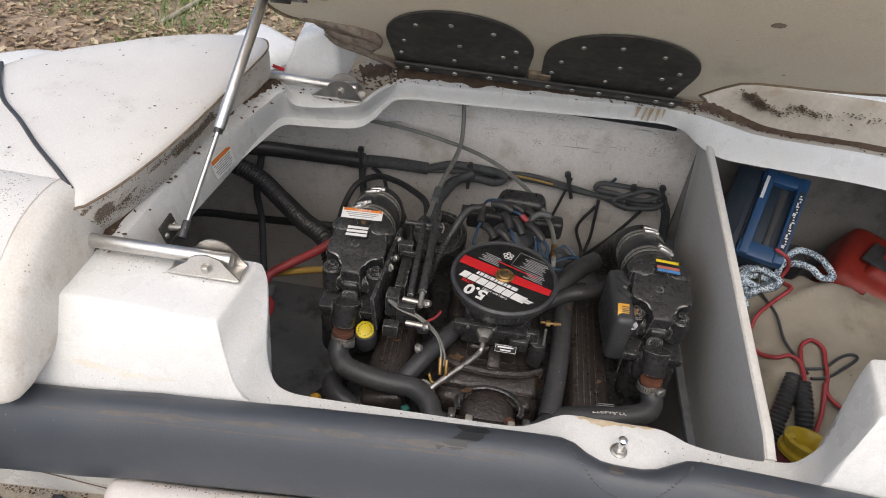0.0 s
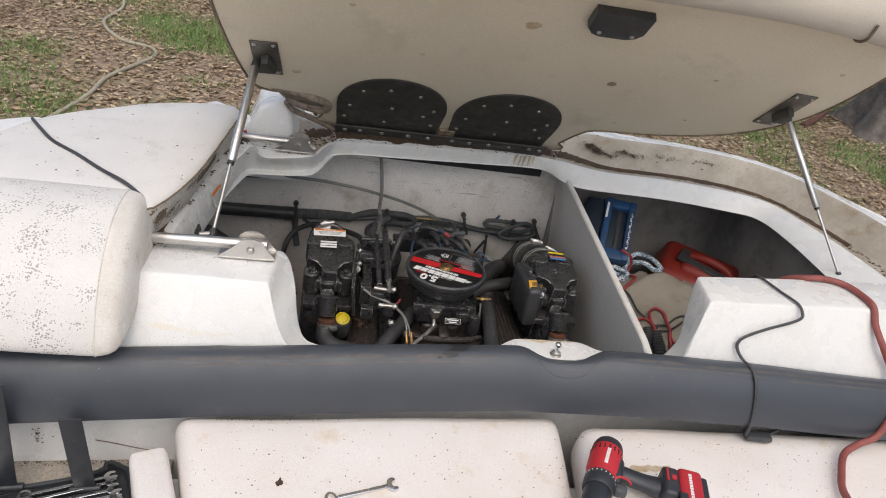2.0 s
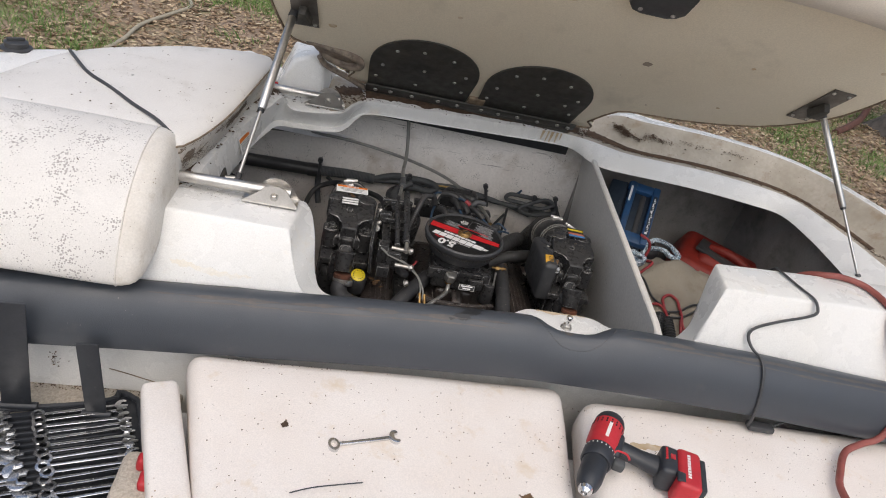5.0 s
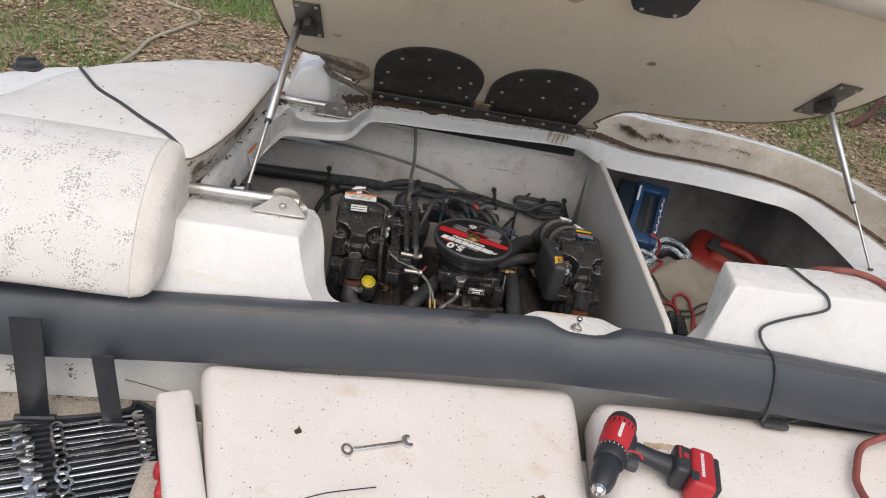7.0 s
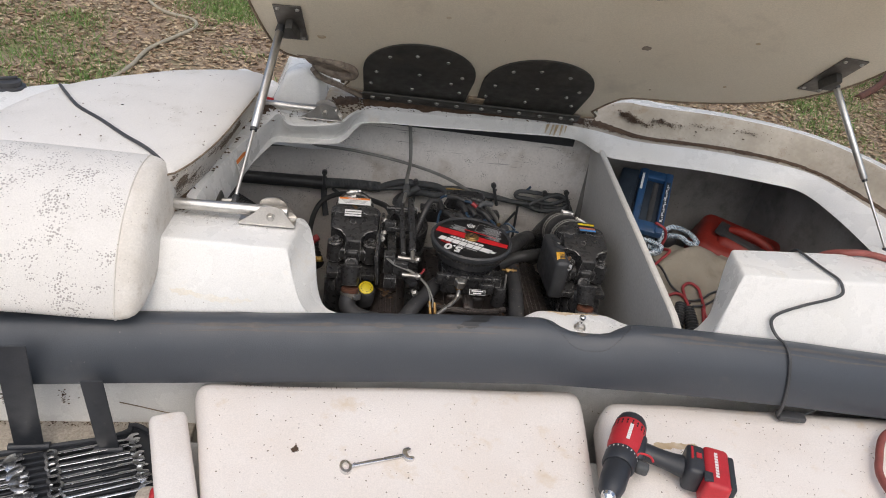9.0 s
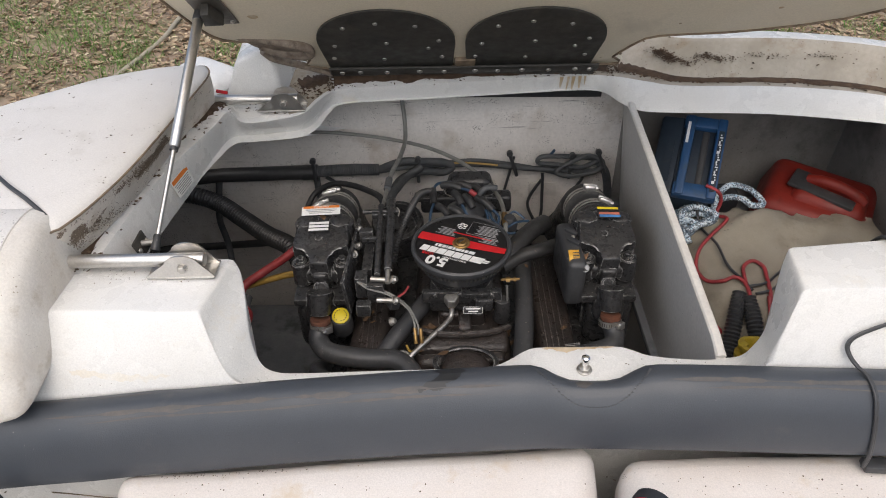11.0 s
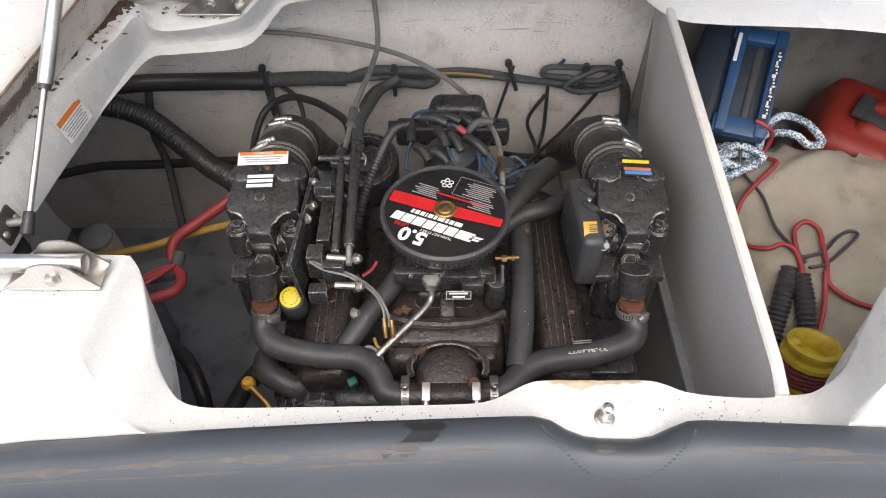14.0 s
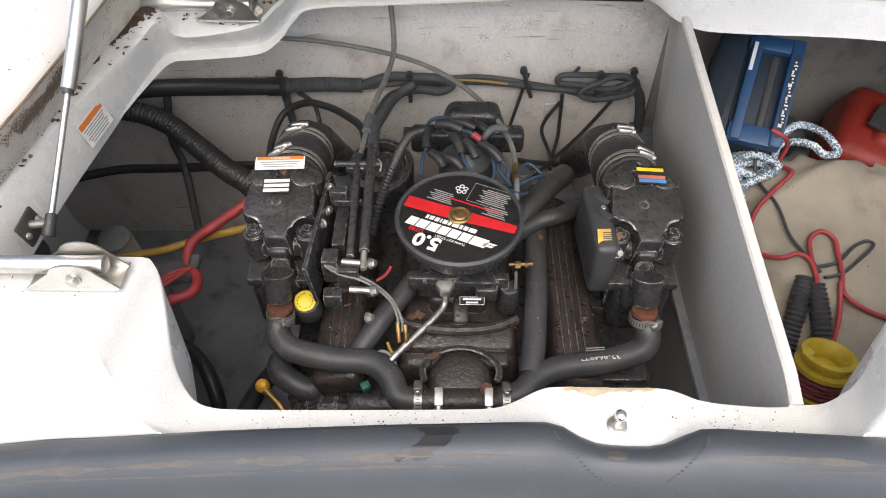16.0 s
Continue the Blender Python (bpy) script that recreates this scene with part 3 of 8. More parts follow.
def soft_profile(pts, r=0.35):
    """Rounds the corners of a cross-section."""
    out = [pts[0]]
    for a, b, c in zip(pts, pts[1:], pts[2:]):
        d = min((a - b).length, (c - b).length, 0.035) * r
        p, q = b + (a - b).normalized() * d, b + (c - b).normalized() * d
        out += [p, (p + q) * 0.25 + b * 0.5, q]
    return out + [pts[-1]]


rings = []
for i in range(len(cols[0])):
    p = [cols[k][i] for k in range(5)]
    under = p[0] + (p[1] - p[0]) * 0.1 + Vector((p[1].x - p[0].x, p[1].y - p[0].y, 0)) * 0.6 + Vector((0, 0, -0.004))
    back = p[2] + Vector((0, 0, -0.05))
    rings.append(soft_profile([back, under, p[0], p[1], p[2], p[3], p[4]], 0.38))
cb = loft(rings)
cb.faces.ensure_lookup_table()
across = len(rings[0]) - 1
for k, f in enumerate(cb.faces):
    i, j = divmod(k, across)
    if (i >= 62 and 8 <= j <= 13) or (20 <= i < 62 and 11 <= j <= 14) or (29 <= i < 42 and 9 <= j <= 11):
        f.material_index = 1
solo("coaming", cb, [GEL, GEL_DIRTY], "white moulded fibreglass coaming round the engine opening", "coaming", kind="structure")

# raised moulded corner behind the aft pivot bracket
b = hexa([(-0.578, 0.408, 1.84), (-0.418, 0.425, 1.84), (-0.385, 0.64, 1.84), (-0.585, 0.64, 1.84)],
         [(-0.524, 0.430, 1.972), (-0.442, 0.445, 2.004), (-0.425, 0.60, 2.004), (-0.535, 0.60, 1.978)], 0.014, 4)
solo("coaming_corner", b, GEL, "white raised fibreglass corner of the coaming", "coaming", kind="structure")

# ---- near coaming: two moulded boxes joined by a low sill with the latch step ----
def near_edge(x):
    """The bolster's inner crest, with the scallop round the latch step."""
    pts = [(-1.4, -0.450), (-0.9, -0.430), (-0.7, -0.416), (-0.6, -0.412), (-0.5, -0.400), (-0.3, -0.392), (-0.1, -0.388), (0.05, -0.387), (0.12, -0.386), (0.27, -0.394), (0.35, -0.401), (0.5, -0.408), (0.6, -0.412), (0.95, -0.416), (1.4, -0.425)]
    y = float(np.interp(x, [p[0] for p in pts], [p[1] for p in pts]))
    return y - 0.019 * math.exp(-((x - 0.195) / 0.068) ** 4)


def crest_z(x):
    pts = [(-1.4, 1.750), (-0.9, 1.762), (-0.7, 1.769), (-0.6, 1.775), (-0.45, 1.776), (-0.3, 1.785), (-0.1, 1.799), (0.05, 1.806), (0.12, 1.808), (0.27, 1.815), (0.35, 1.820), (0.6, 1.818), (0.74, 1.809), (0.98, 1.796), (1.4, 1.785)]
    return float(np.interp(x, [p[0] for p in pts], [p[1] for p in pts]))


NEAR = [  # inner edge, top front edge, x of the foot
    ((-0.90, -0.195, 1.882), (-0.90, -0.336, 1.890), -0.90),
    ((-0.52, -0.195, 1.879), (-0.52, -0.342, 1.890), -0.52),
    ((-0.44, -0.195, 1.877), (-0.440, -0.343, 1.890), -0.418),
    ((-0.408, -0.195, 1.876), (-0.424, -0.343, 1.889), -0.398),
    ((-0.398, -0.200, 1.873), (-0.417, -0.346, 1.880), -0.393),
    ((-0.385, -0.220, 1.865), (-0.411, -0.355, 1.856), -0.389),
    ((-0.374, -0.254, 1.850), (-0.403, -0.366, 1.830), -0.384),
    ((-0.367, -0.284, 1.832), (-0.395, -0.376, 1.807), -0.378),
    ((-0.362, -0.308, 1.805), (-0.386, -0.381, 1.788), -0.371),
    ((-0.354, -0.323, 1.775), (-0.372, -0.380, 1.768), -0.361),
    ((-0.343, -0.333, 1.755), (-0.352, -0.378, 1.752), -0.347),
    ((-0.323, -0.337, 1.744), (-0.325, -0.376, 1.745), -0.323),
    ((-0.285, -0.3375, 1.740), (-0.285, -0.374, 1.741), -0.285),
    ((-0.150, -0.339, 1.745), (-0.150, -0.372, 1.746), -0.15),
    ((0.000, -0.337, 1.746), (0.000, -0.370, 1.747), 0.0),
    ((0.045, -0.335, 1.748), (0.045, -0.370, 1.749), 0.045),
    ((0.072, -0.329, 1.756), (0.072, -0.368, 1.757), 0.072),
    ((0.098, -0.321, 1.768), (0.098, -0.366, 1.768), 0.10),
    ((0.122, -0.319, 1.775), (0.122, -0.366, 1.775), 0.125),
    ((0.190, -0.320, 1.776), (0.190, -0.368, 1.777), 0.19),
    ((0.252, -0.320, 1.776), (0.252, -0.368, 1.777), 0.25),
    ((0.278, -0.324, 1.772), (0.276, -0.370, 1.772), 0.275),
    ((0.304, -0.331, 1.766), (0.302, -0.374, 1.766), 0.30),
    ((0.345, -0.335, 1.762), (0.345, -0.380, 1.762), 0.345),
    ((0.400, -0.335, 1.757), (0.400, -0.384, 1.760), 0.40),
    ((0.440, -0.331, 1.756), (0.432, -0.386, 1.762), 0.430),
    ((0.462, -0.333, 1.765), (0.450, -0.388, 1.772), 0.447),
    ((0.476, -0.331, 1.784), (0.461, -0.390, 1.790), 0.457),
    ((0.490, -0.323, 1.806), (0.470, -0.390, 1.814), 0.464),
    ((0.499, -0.309, 1.830), (0.478, -0.386, 1.845), 0.469),
    ((0.506, -0.290, 1.860), (0.486, -0.380, 1.880), 0.473),
    ((0.511, -0.275, 1.900), (0.493, -0.373, 1.912), 0.477),
    ((0.515, -0.268, 1.930), (0.499, -0.368, 1.932), 0.481),
    ((0.522, -0.263, 1.937), (0.508, -0.366, 1.938), 0.490),
    ((0.545, -0.260, 1.937), (0.530, -0.365, 1.938), 0.515),
    ((0.680, -0.245, 1.936), (0.680, -0.360, 1.936), 0.68),
    ((0.870, -0.226, 1.934), (0.870, -0.346, 1.934), 0.87),
    ((1.150, -0.205, 1.930), (1.150, -0.335, 1.930), 1.15),
]
c0, c1 = cr([s[0] for s in NEAR], 4), cr([s[1] for s in NEAR], 4)
c2 = cr([(s[2], 0, 0) for s in NEAR], 4)
rings = []
for p, q, o in zip(c0, c1, c2):
    e = Vector((o.x, near_edge(o.x) + 0.004, min(crest_z(o.x) - 0.008, q.z)))
    rings.append(soft_profile([p + Vector((0, -0.022, -0.16)), p + Vector((0, -0.006, -0.03)), p, q, e, e + Vector((0, -0.012, -0.12))], 0.20))
solo("sill", loft(rings), GEL, "white moulded fibreglass sill with two raised end boxes", "sill", kind="structure")

# deck under the sun pad
solo("side_deck", prism([(-1.36, -0.30), (-0.72, -0.30), (-0.70, 0.10), (-0.68, 0.30), (-0.80, 0.36), (-0.98, 0.40), (-1.12, 0.35), (-1.24, 0.24), (-1.33, 0.05)], 0.02, pose(0, 0, 1.822), 0.003), GEL, "white fibreglass deck under the sun pad", "deck", kind="structure")

# ---- engine bay shell ----
def slab(name, size, at, material, label, rot=(0, 0, 0), bevel=0.004):
    return solo(name, box(size, pose(*at, *rot), bevel), material, label, "wall", kind="structure")


out = [(-1.20, 0.82), (1.30, 0.82), (1.30, 1.66), (1.10, 1.84), (0.60, 1.86), (-0.50, 1.86), (-0.66, 1.78), (-0.90, 1.66), (-1.20, 1.62)]
m = Matrix(((1, 0, 0, 0), (0, 0, -1, 0.672), (0, 1, 0, 0), (0, 0, 0, 1)))
solo("wall_transom", prism(out, 0.04, m, 0.003), TRANSOM, "off-white mildewed painted transom bulkhead", "wall", kind="structure")
slab("wall_side_left", (0.03, 1.25, 0.80), (-1.17, 0.04, 1.30), BILGE, "grey inside of the hull", (0, -6, 4))
# right hull side: the locker's shade is put into its grey
slab("wall_side_right", (0.03, 1.15, 0.86), (1.135, 0.08, 1.40), LOCKERSHADE, "grey inside of the hull", (0, 3, 3.5))
solo("floor", box((2.4, 1.2, 0.03), pose(0.1, 0.1, 0.985), 0.004), BILGE, "grey painted bilge floor", "floor", kind="structure")
# stringers that carry the engine
for x in (-0.30, 0.28):
    solo("engine_stringer", box((0.09, 1.05, 0.26), pose(x, 0.11, 1.12), 0.012), BILGE, "grey fibreglass stringer under the engine", "stringer", kind="structure")
# dark strip added under the far rim in place of the gap's shade
solo("rim_seal", box((0.80, 0.016, 0.080), pose(0.0, 0.624, 1.816, 0, 0.8, 0), 0.003), PLASTIC, "black strip standing in for the shaded gap between rim and transom", "seal", kind="structure")
# panel added over the transom; its dark grey carries the locker's shade
solo("wall_locker_back", box((0.66, 0.012, 0.46), pose(0.80, 0.622, 1.62), 0.002), LOCKERSHADE, "back wall of the locker, with the locker's shade in its grey", "wall", kind="structure")
# patch plate on the transom
solo("transom_patch", box((0.085, 0.006, 0.045), pose(0.262, 0.631, 1.465), 0.002), TRANSOM, "small painted patch screwed on the transom", "patch", kind="structure")

# partition between engine and locker: leans outwards and bends to the transom
def part_top(y):
    return float(np.interp(y, (-0.345, -0.33, 0.36, 0.47, 0.63), (1.748, 1.768, 1.838, 1.845, 1.80)))


def part_x(y, z):
    return 0.428 + 0.10 * (part_top(y) - z) + 0.20 * max(0.0, y - 0.42)


rows = []
for i in range(28):
    y = -0.342 + 0.973 * i / 27
    zt = part_top(y)
    zs = [1.0 + (zt - 1.0) * k / 8 for k in range(9)]
    rows.append([(part_x(y, z) - 0.008, y, z) for z in zs] + [(part_x(y, z) + 0.009, y, z) for z in zs[::-1]])
PART = solo("partition", loft(rows, True, False, True), PARTN, "light grey painted plywood partition beside the engine", "partition", kind="structure")
part("edge_trim", tube([(part_x(y, part_top(y)), y, part_top(y) + 0.002) for y in [-0.336 + 0.816 * i / 20 for i in range(21)]], 0.0088, 8, 1, flat=0.5), PARTEDGE, PART, "white worn edge of the partition")
# locker floor
solo("locker_floor", box((0.70, 1.05, 0.02), pose(0.79, 0.11, 1.42), 0.003), BILGE, "grey locker floor", "floor", kind="structure")

# ---- cockpit side: wall under the bolster, carpet, seat bases ----
slab("wall_cockpit", (2.9, 0.02, 0.72), (0.1, -0.375, 1.35), GEL, "white fibreglass cockpit wall under the bolster", (0, 0, 3.4))
solo("carpet", box((0.92, 1.66, 0.02), pose(-1.05, -1.25, 1.477), 0.004), CARPET, "oatmeal looped carpet with grit along its edge", "carpet", kind="structure")
solo("seat_base", box((1.86, 1.0, 0.55), pose(0.335, -1.03, 1.275), 0.01), GEL, "white fibreglass seat base", "seat base", kind="structure")
solo("cockpit_floor", box((2.9, 3.0, 0.03), pose(0.1, -2.0, 0.98), 0.004), CARPET, "oatmeal carpeted cockpit floor", "floor", kind="structure")

# ---- bolster ----
def bolster_ring(x):
    dip = math.exp(-((x - 0.195) / 0.068) ** 4)
    y0, z0 = near_edge(x), crest_z(x) + 0.0015 * noise.noise(Vector((x * 5, 0, 0)))
    prof = [(0.012, -0.075), (0.009, -0.030), (0.004, -0.008), (-0.003, -0.001), (-0.016, 0.003), (-0.030, 0.003), (-0.042, -0.003), (-0.056, -0.018), (-0.070, -0.042), (-0.080, -0.072), (-0.084, -0.096), (-0.081, -0.112), (-0.060, -0.124)]
    out = []
    for k, (dy, dz) in enumerate(prof):
        drop_ = (0.0, 0.5, 1, 1, 0.95, 0.75, 0.5, 0.25, 0.08, 0, 0, 0, 0)[k]
        keep = (0, 0, 0, 0.05, 0.35, 0.65, 0.85, 1, 1, 1, 1, 1, 1)[k]
        out.append((x, y0 + dy + 0.019 * dip * keep, z0 + dz - 0.018 * dip * drop_))
    return out


BOL = solo("bolster", loft([bolster_ring(-1.32 + 0.02 * i) for i in range(135)], False, False), BOLSTER, "long slate-blue vinyl bolster roll along the sill", "bolster")
stitch = bmesh.new()
for i in range(46):
    a = -1.45 + 2.9 * i / 45
    x = 0.195 + 0.088 * math.sin(a)
    d = 0.020 + 0.036 * max(0.0, math.cos(a))
    ring = bolster_ring(x)
    ys, zs = [-p[1] for p in ring[2:9]], [p[2] for p in ring[2:9]]
    y = -near_edge(x) + d - 0.012
    box((0.0035, 0.0014, 0.0012), pose(x, -y, float(np.interp(y, ys, zs)) + 0.0004, 0, 0, math.degrees(a) * 0.0), 0, bm=stitch)
part("stitching", stitch, LOOM, BOL, "pale stitched seam round the latch step")


# ---- sun pad and its headrest ----
PAD = thing("sun_pad", (-0.80, 0.05, 1.886), "large white marine vinyl sun pad with mildewed side, on the deck", "cushion")
pad_outline = [(-0.662, -0.238), (-0.650, -0.222), (-0.628, -0.16), (-0.606, -0.06), (-0.592, 0.05), (-0.581, 0.16), (-0.572, 0.26), (-0.566, 0.335), (-0.574, 0.378), (-0.600, 0.398), (-0.70, 0.378), (-0.84, 0.30), (-1.00, 0.15), (-1.07, -0.05), (-1.10, -0.24), (-0.90, -0.262), (-0.70, -0.256)]
pad_ring = cr([(x, y, 0) for x, y in pad_outline], 6, True)
pad_mid = Vector((-0.83, 0.02, 0))


def pad_row(f, z, wave=0.0025):
    return [pad_mid + (p - pad_mid) * f + Vector((0, 0, z + wave * noise.noise(Vector((p.x * f * 8, p.y * f * 8, 1))))) for p in pad_ring]


pad_ob = part("cover", loft([pad_row(1.0, 1.9725, 0.0), pad_row(0.992, 1.9765, 0.001), pad_row(0.97, 1.981), pad_row(0.92, 1.986), pad_row(0.8, 1.991), pad_row(0.6, 1.995), pad_row(0.4, 1.997), pad_row(0.2, 1.998), pad_row(0.01, 1.998)], True), VINYL, PAD)
def side_lean(p, z):
    """The side panel draws in towards its foot."""
    return Vector((-0.028 * min(1.0, max(0.0, (0.38 - p.y) / 0.14)) * (1.972 - z) / 0.084 * min(1.0, max(0.0, (p.x + 0.80) / 0.12)), 0, 0))


band = [[p + side_lean(p, z) for p in pad_row(f, z, 0.0)] for f, z in ((0.996, 1.888), (1.002, 1.898), (1.006, 1.925), (1.006, 1.950), (1.0, 1.9715))]
part("side_panel", loft(band, True), VINYL_MOULD, PAD, "cream vinyl side panel blackened by mildew")
part("seam", tube([p + Vector((0, 0, 0.0005)) for p in pad_row(1.003, 1.9722, 0.0)][::2], 0.0020, 6, 2, closed=True), PIPING, PAD, "piped seam along the edge")

HEAD = thing("headrest_cushion", (-0.95, -0.35, 1.79), "rounded white vinyl headrest cushion speckled with mildew", "cushion")
prof = [(-0.17, 1.86), (-0.155, 1.93), (-0.165, 1.965), (-0.195, 1.990), (-0.240, 1.999), (-0.300, 1.993), (-0.355, 1.972), (-0.405, 1.935), (-0.445, 1.885), (-0.470, 1.835), (-0.478, 1.800), (-0.465, 1.787), (-0.42, 1.790), (-0.30, 1.80)]
pc = Vector((0, -0.32, 1.87))
head_prof = cr([(y, z, 0) for y, z in prof], 3)


def head_ring(x, s):
    return [Vector((x, pc.y + (q.x - pc.y) * s, pc.z + (q.y - pc.z) * s + 0.003 * noise.noise(Vector((x * 6, q.x * 8, 3))))) for q in head_prof]


head_ob = part("cover", loft([head_ring(-1.36 + 0.0327 * i, 1.0) for i in range(21)], True), VINYL_SPECK, HEAD)
part("end_panel", loft([head_ring(-0.7058 + dx, s) for dx, s in ((0.0, 1.0), (0.010, 0.994), (0.022, 0.972), (0.032, 0.93), (0.040, 0.84), (0.045, 0.68), (0.048, 0.45), (0.049, 0.02))], True), VINYL_END, HEAD, "crackled and dirty vinyl end panel")
part("seam", tube(head_ring(-0.7058, 1.002)[2:36], 0.0016, 6, 1), VINYL_END, HEAD, "stitched piping round the end")
# filler under the pads
solo("pad_support", box((0.50, 0.22, 0.06), pose(-1.00, -0.30, 1.78), 0.01), GEL, "white fibreglass ledge under the headrest cushion", "ledge", kind="structure")

# ---- hatch lid, propped open ----
HINGE = Vector((0, 0.490, 1.918))
S = math.sqrt(0.5)
LID = Matrix(((1, 0, 0, 0), (0, -S, S, HINGE.y), (0, S, S, HINGE.z), (0, 0, 0, 1)))  # x across, y up the slope, z out of its upper side
lid_outline = [(-0.300, 0.012), (-0.345, 0.085), (-0.352, 0.165), (-0.430, 0.180), (-0.515, 0.190), (-0.548, 0.260), (-0.580, 0.42), (-0.600, 0.62), (-0.585, 0.80), (-0.52, 0.90),
               (-0.30, 0.945), (0.20, 0.955), (0.70, 0.945), (0.92, 0.90), (0.99, 0.80), (1.005, 0.62), (0.985, 0.45), (0.935, 0.345), (0.815, 0.245), (0.62, 0.190), (0.45, 0.175), (0.405, 0.135), (0.372, 0.060), (0.350, 0.012)]
lid_line = [(p.x, p.y) for p in cr([(x, y, 0) for x, y in lid_outline], 5, True)]
LIDOB = thing("hatch_lid", (0.2, 0.49, 1.90), "cream engine hatch lid propped open on two gas struts", "hatch")
part("liner", prism(lid_line, 0.028, LID @ Matrix.Translation((0, 0, 0)), 0.004), LIDSKIN, LIDOB, "cream fibreglass underside with small stains")
big = [((x - 0.2) * 1.012 + 0.2, (y - 0.48) * 1.012 + 0.48) for x, y in lid_line]
part("pad", prism(big, 0.075, LID @ Matrix.Translation((0, 0, 0.030)), 0.022, seg=4), VINYL, LIDOB, "white vinyl pad on the upper side")
part("piping", tube([LID @ Vector((x, y, 0.020)) for x, y in big[::2]], 0.008, 6, 1, closed=True), PIPING, LIDOB, "brown stained piping round the edge")
part("piping", tube([LID @ Vector(((x - 0.2) * 0.992 + 0.2, (y - 0.48) * 0.992 + 0.48, -0.001)) for x, y in big[::2]], 0.0032, 6, 1, closed=True), PIPING, LIDOB, "brown stained edge welt")
roll = [LID @ Vector(p) for p in ((-0.56, 0.835, -0.004), (-0.2, 0.872, -0.012), (0.2, 0.886, -0.014), (0.6, 0.882, -0.012), (0.96, 0.825, -0.004))]
part("front_roll", tube(roll, 0.054, 16, 8), ROLLV, LIDOB, "padded cream vinyl roll along the front edge")
part("front_welt", tube([LID @ Vector(p) for p in ((-0.56, 0.785, -0.002), (-0.2, 0.820, -0.004), (0.2, 0.836, -0.004), (0.6, 0.832, -0.004), (0.96, 0.778, -0.002))], 0.004, 6, 6), PIPING, LIDOB, "brown welt below the front roll")
part("roll_seam", tube([LID @ Vector((0.75 + 0.012 * math.cos(a), 0.864 - 0.0585 * math.cos(a), -0.008 - 0.0595 * math.sin(a))) for a in (-0.2, 0.4, 0.9, 1.5, 2.1)], 0.003, 6, 4), PIPING, LIDOB, "double stitched seam across the roll")
# rolled vinyl end beside the hinge
part("rolled_flap", tube([LID @ (Vector(p) + Vector((0.012, 0.026, 0))) for p in ((-0.500, 0.160, 0.012), (-0.44, 0.150, 0.004), (-0.385, 0.146, -0.004), (-0.350, 0.128, -0.008), (-0.352, 0.098, -0.008), (-0.385, 0.084, -0.004), (-0.432, 0.098, 0.002), (-0.455, 0.120, 0.006))], 0.0135, 12, 6, flat=0.8), FLAP, LIDOB, "loose brown-stained vinyl flap end")
part("flap", prism([(-0.49, 0.165), (-0.37, 0.146), (-0.345, 0.115), (-0.375, 0.085), (-0.45, 0.10), (-0.47, 0.13)], 0.008, LID @ Matrix.Translation((0.012, 0.026, -0.002)), 0.003), FLAP, LIDOB, "creased brown vinyl flap")
part("flap_edge", tube([LID @ Vector(p) for p in ((-0.450, 0.112, 0.004), (-0.43, 0.075, 0.0), (-0.37, 0.030, 0.0), (-0.31, -0.012, -0.004))], 0.0085, 8, 5), FLAP, LIDOB, "stained vinyl edge hanging to the hinge")


def dshape(x0, x1, y0, y1, n=22):
    w = (x1 - x0) / 2
    return [(x0 + 0.006, y0), (x1 - 0.006, y0)] + [(x0 + w + w * math.cos(a), y0 + 0.145 + (y1 - y0 - 0.145) * math.sin(a) ** 0.9) for a in [math.pi * i / n for i in range(n + 1)]]


rivet = to_mesh("rivet", lathe([(0.0055, 0), (0.005, 0.002), (0.0028, 0.0036), (0.0004, 0.004)], (0, 0, 0), n=10), ZINC)
for x0, x1 in ((-0.312, -0.004), (0.018, 0.330)):
    P = part("hinge_plate", prism(dshape(x0, x1, 0.018, 0.328), 0.004, LID @ Matrix.Translation((0, 0, -0.006)), 0.001), BLACKMETAL, LIDOB, "dark half-round riveted hinge plate")
    w = x1 - x0
    for u, v in ((0.12, 0.16), (0.22, 0.25), (0.45, 0.27), (0.72, 0.255), (0.88, 0.18), (0.9, 0.09), (0.08, 0.09), (0.5, 0.17), (0.46, 0.08), (0.80, 0.14)):
        piece("rivet", rivet, LID @ pose(x0 + w * u, v, -0.006, 180), P)
strip = part("hinge_strip", box((0.655, 0.036, 0.006), LID @ pose(0.018, 0.018, -0.010, 0, 0, 0), 0.0015), BLACKMETAL, LIDOB, "long dark steel hinge strip with bolts")
for i, x in enumerate((-0.28, -0.235, -0.17, -0.09, -0.03, 0.045, 0.10, 0.16, 0.225, 0.29, 0.325)):
    piece("bolt", rivet, LID @ pose(x, 0.014 + 0.003 * (i % 2), -0.013, 180) @ Matrix.Scale(1.25, 4), strip)
part("hinge_pin", cyl((-0.31, 0.500, 1.907), (0.352, 0.508, 1.909), 0.007), BLACKMETAL, LIDOB, "hinge barrel")
part("hinge_leaf", box((0.655, 0.004, 0.050), pose(0.02, 0.512, 1.905, -8, 0, 2), 0.001), BLACKMETAL, LIDOB, "lower hinge leaf against the rim")
part("hinge_gap", box((0.05, 0.05, 0.012), LID @ pose(0.02, 0.045, -0.004), 0.003), PIPING, LIDOB, "dark gap filler between the plates")
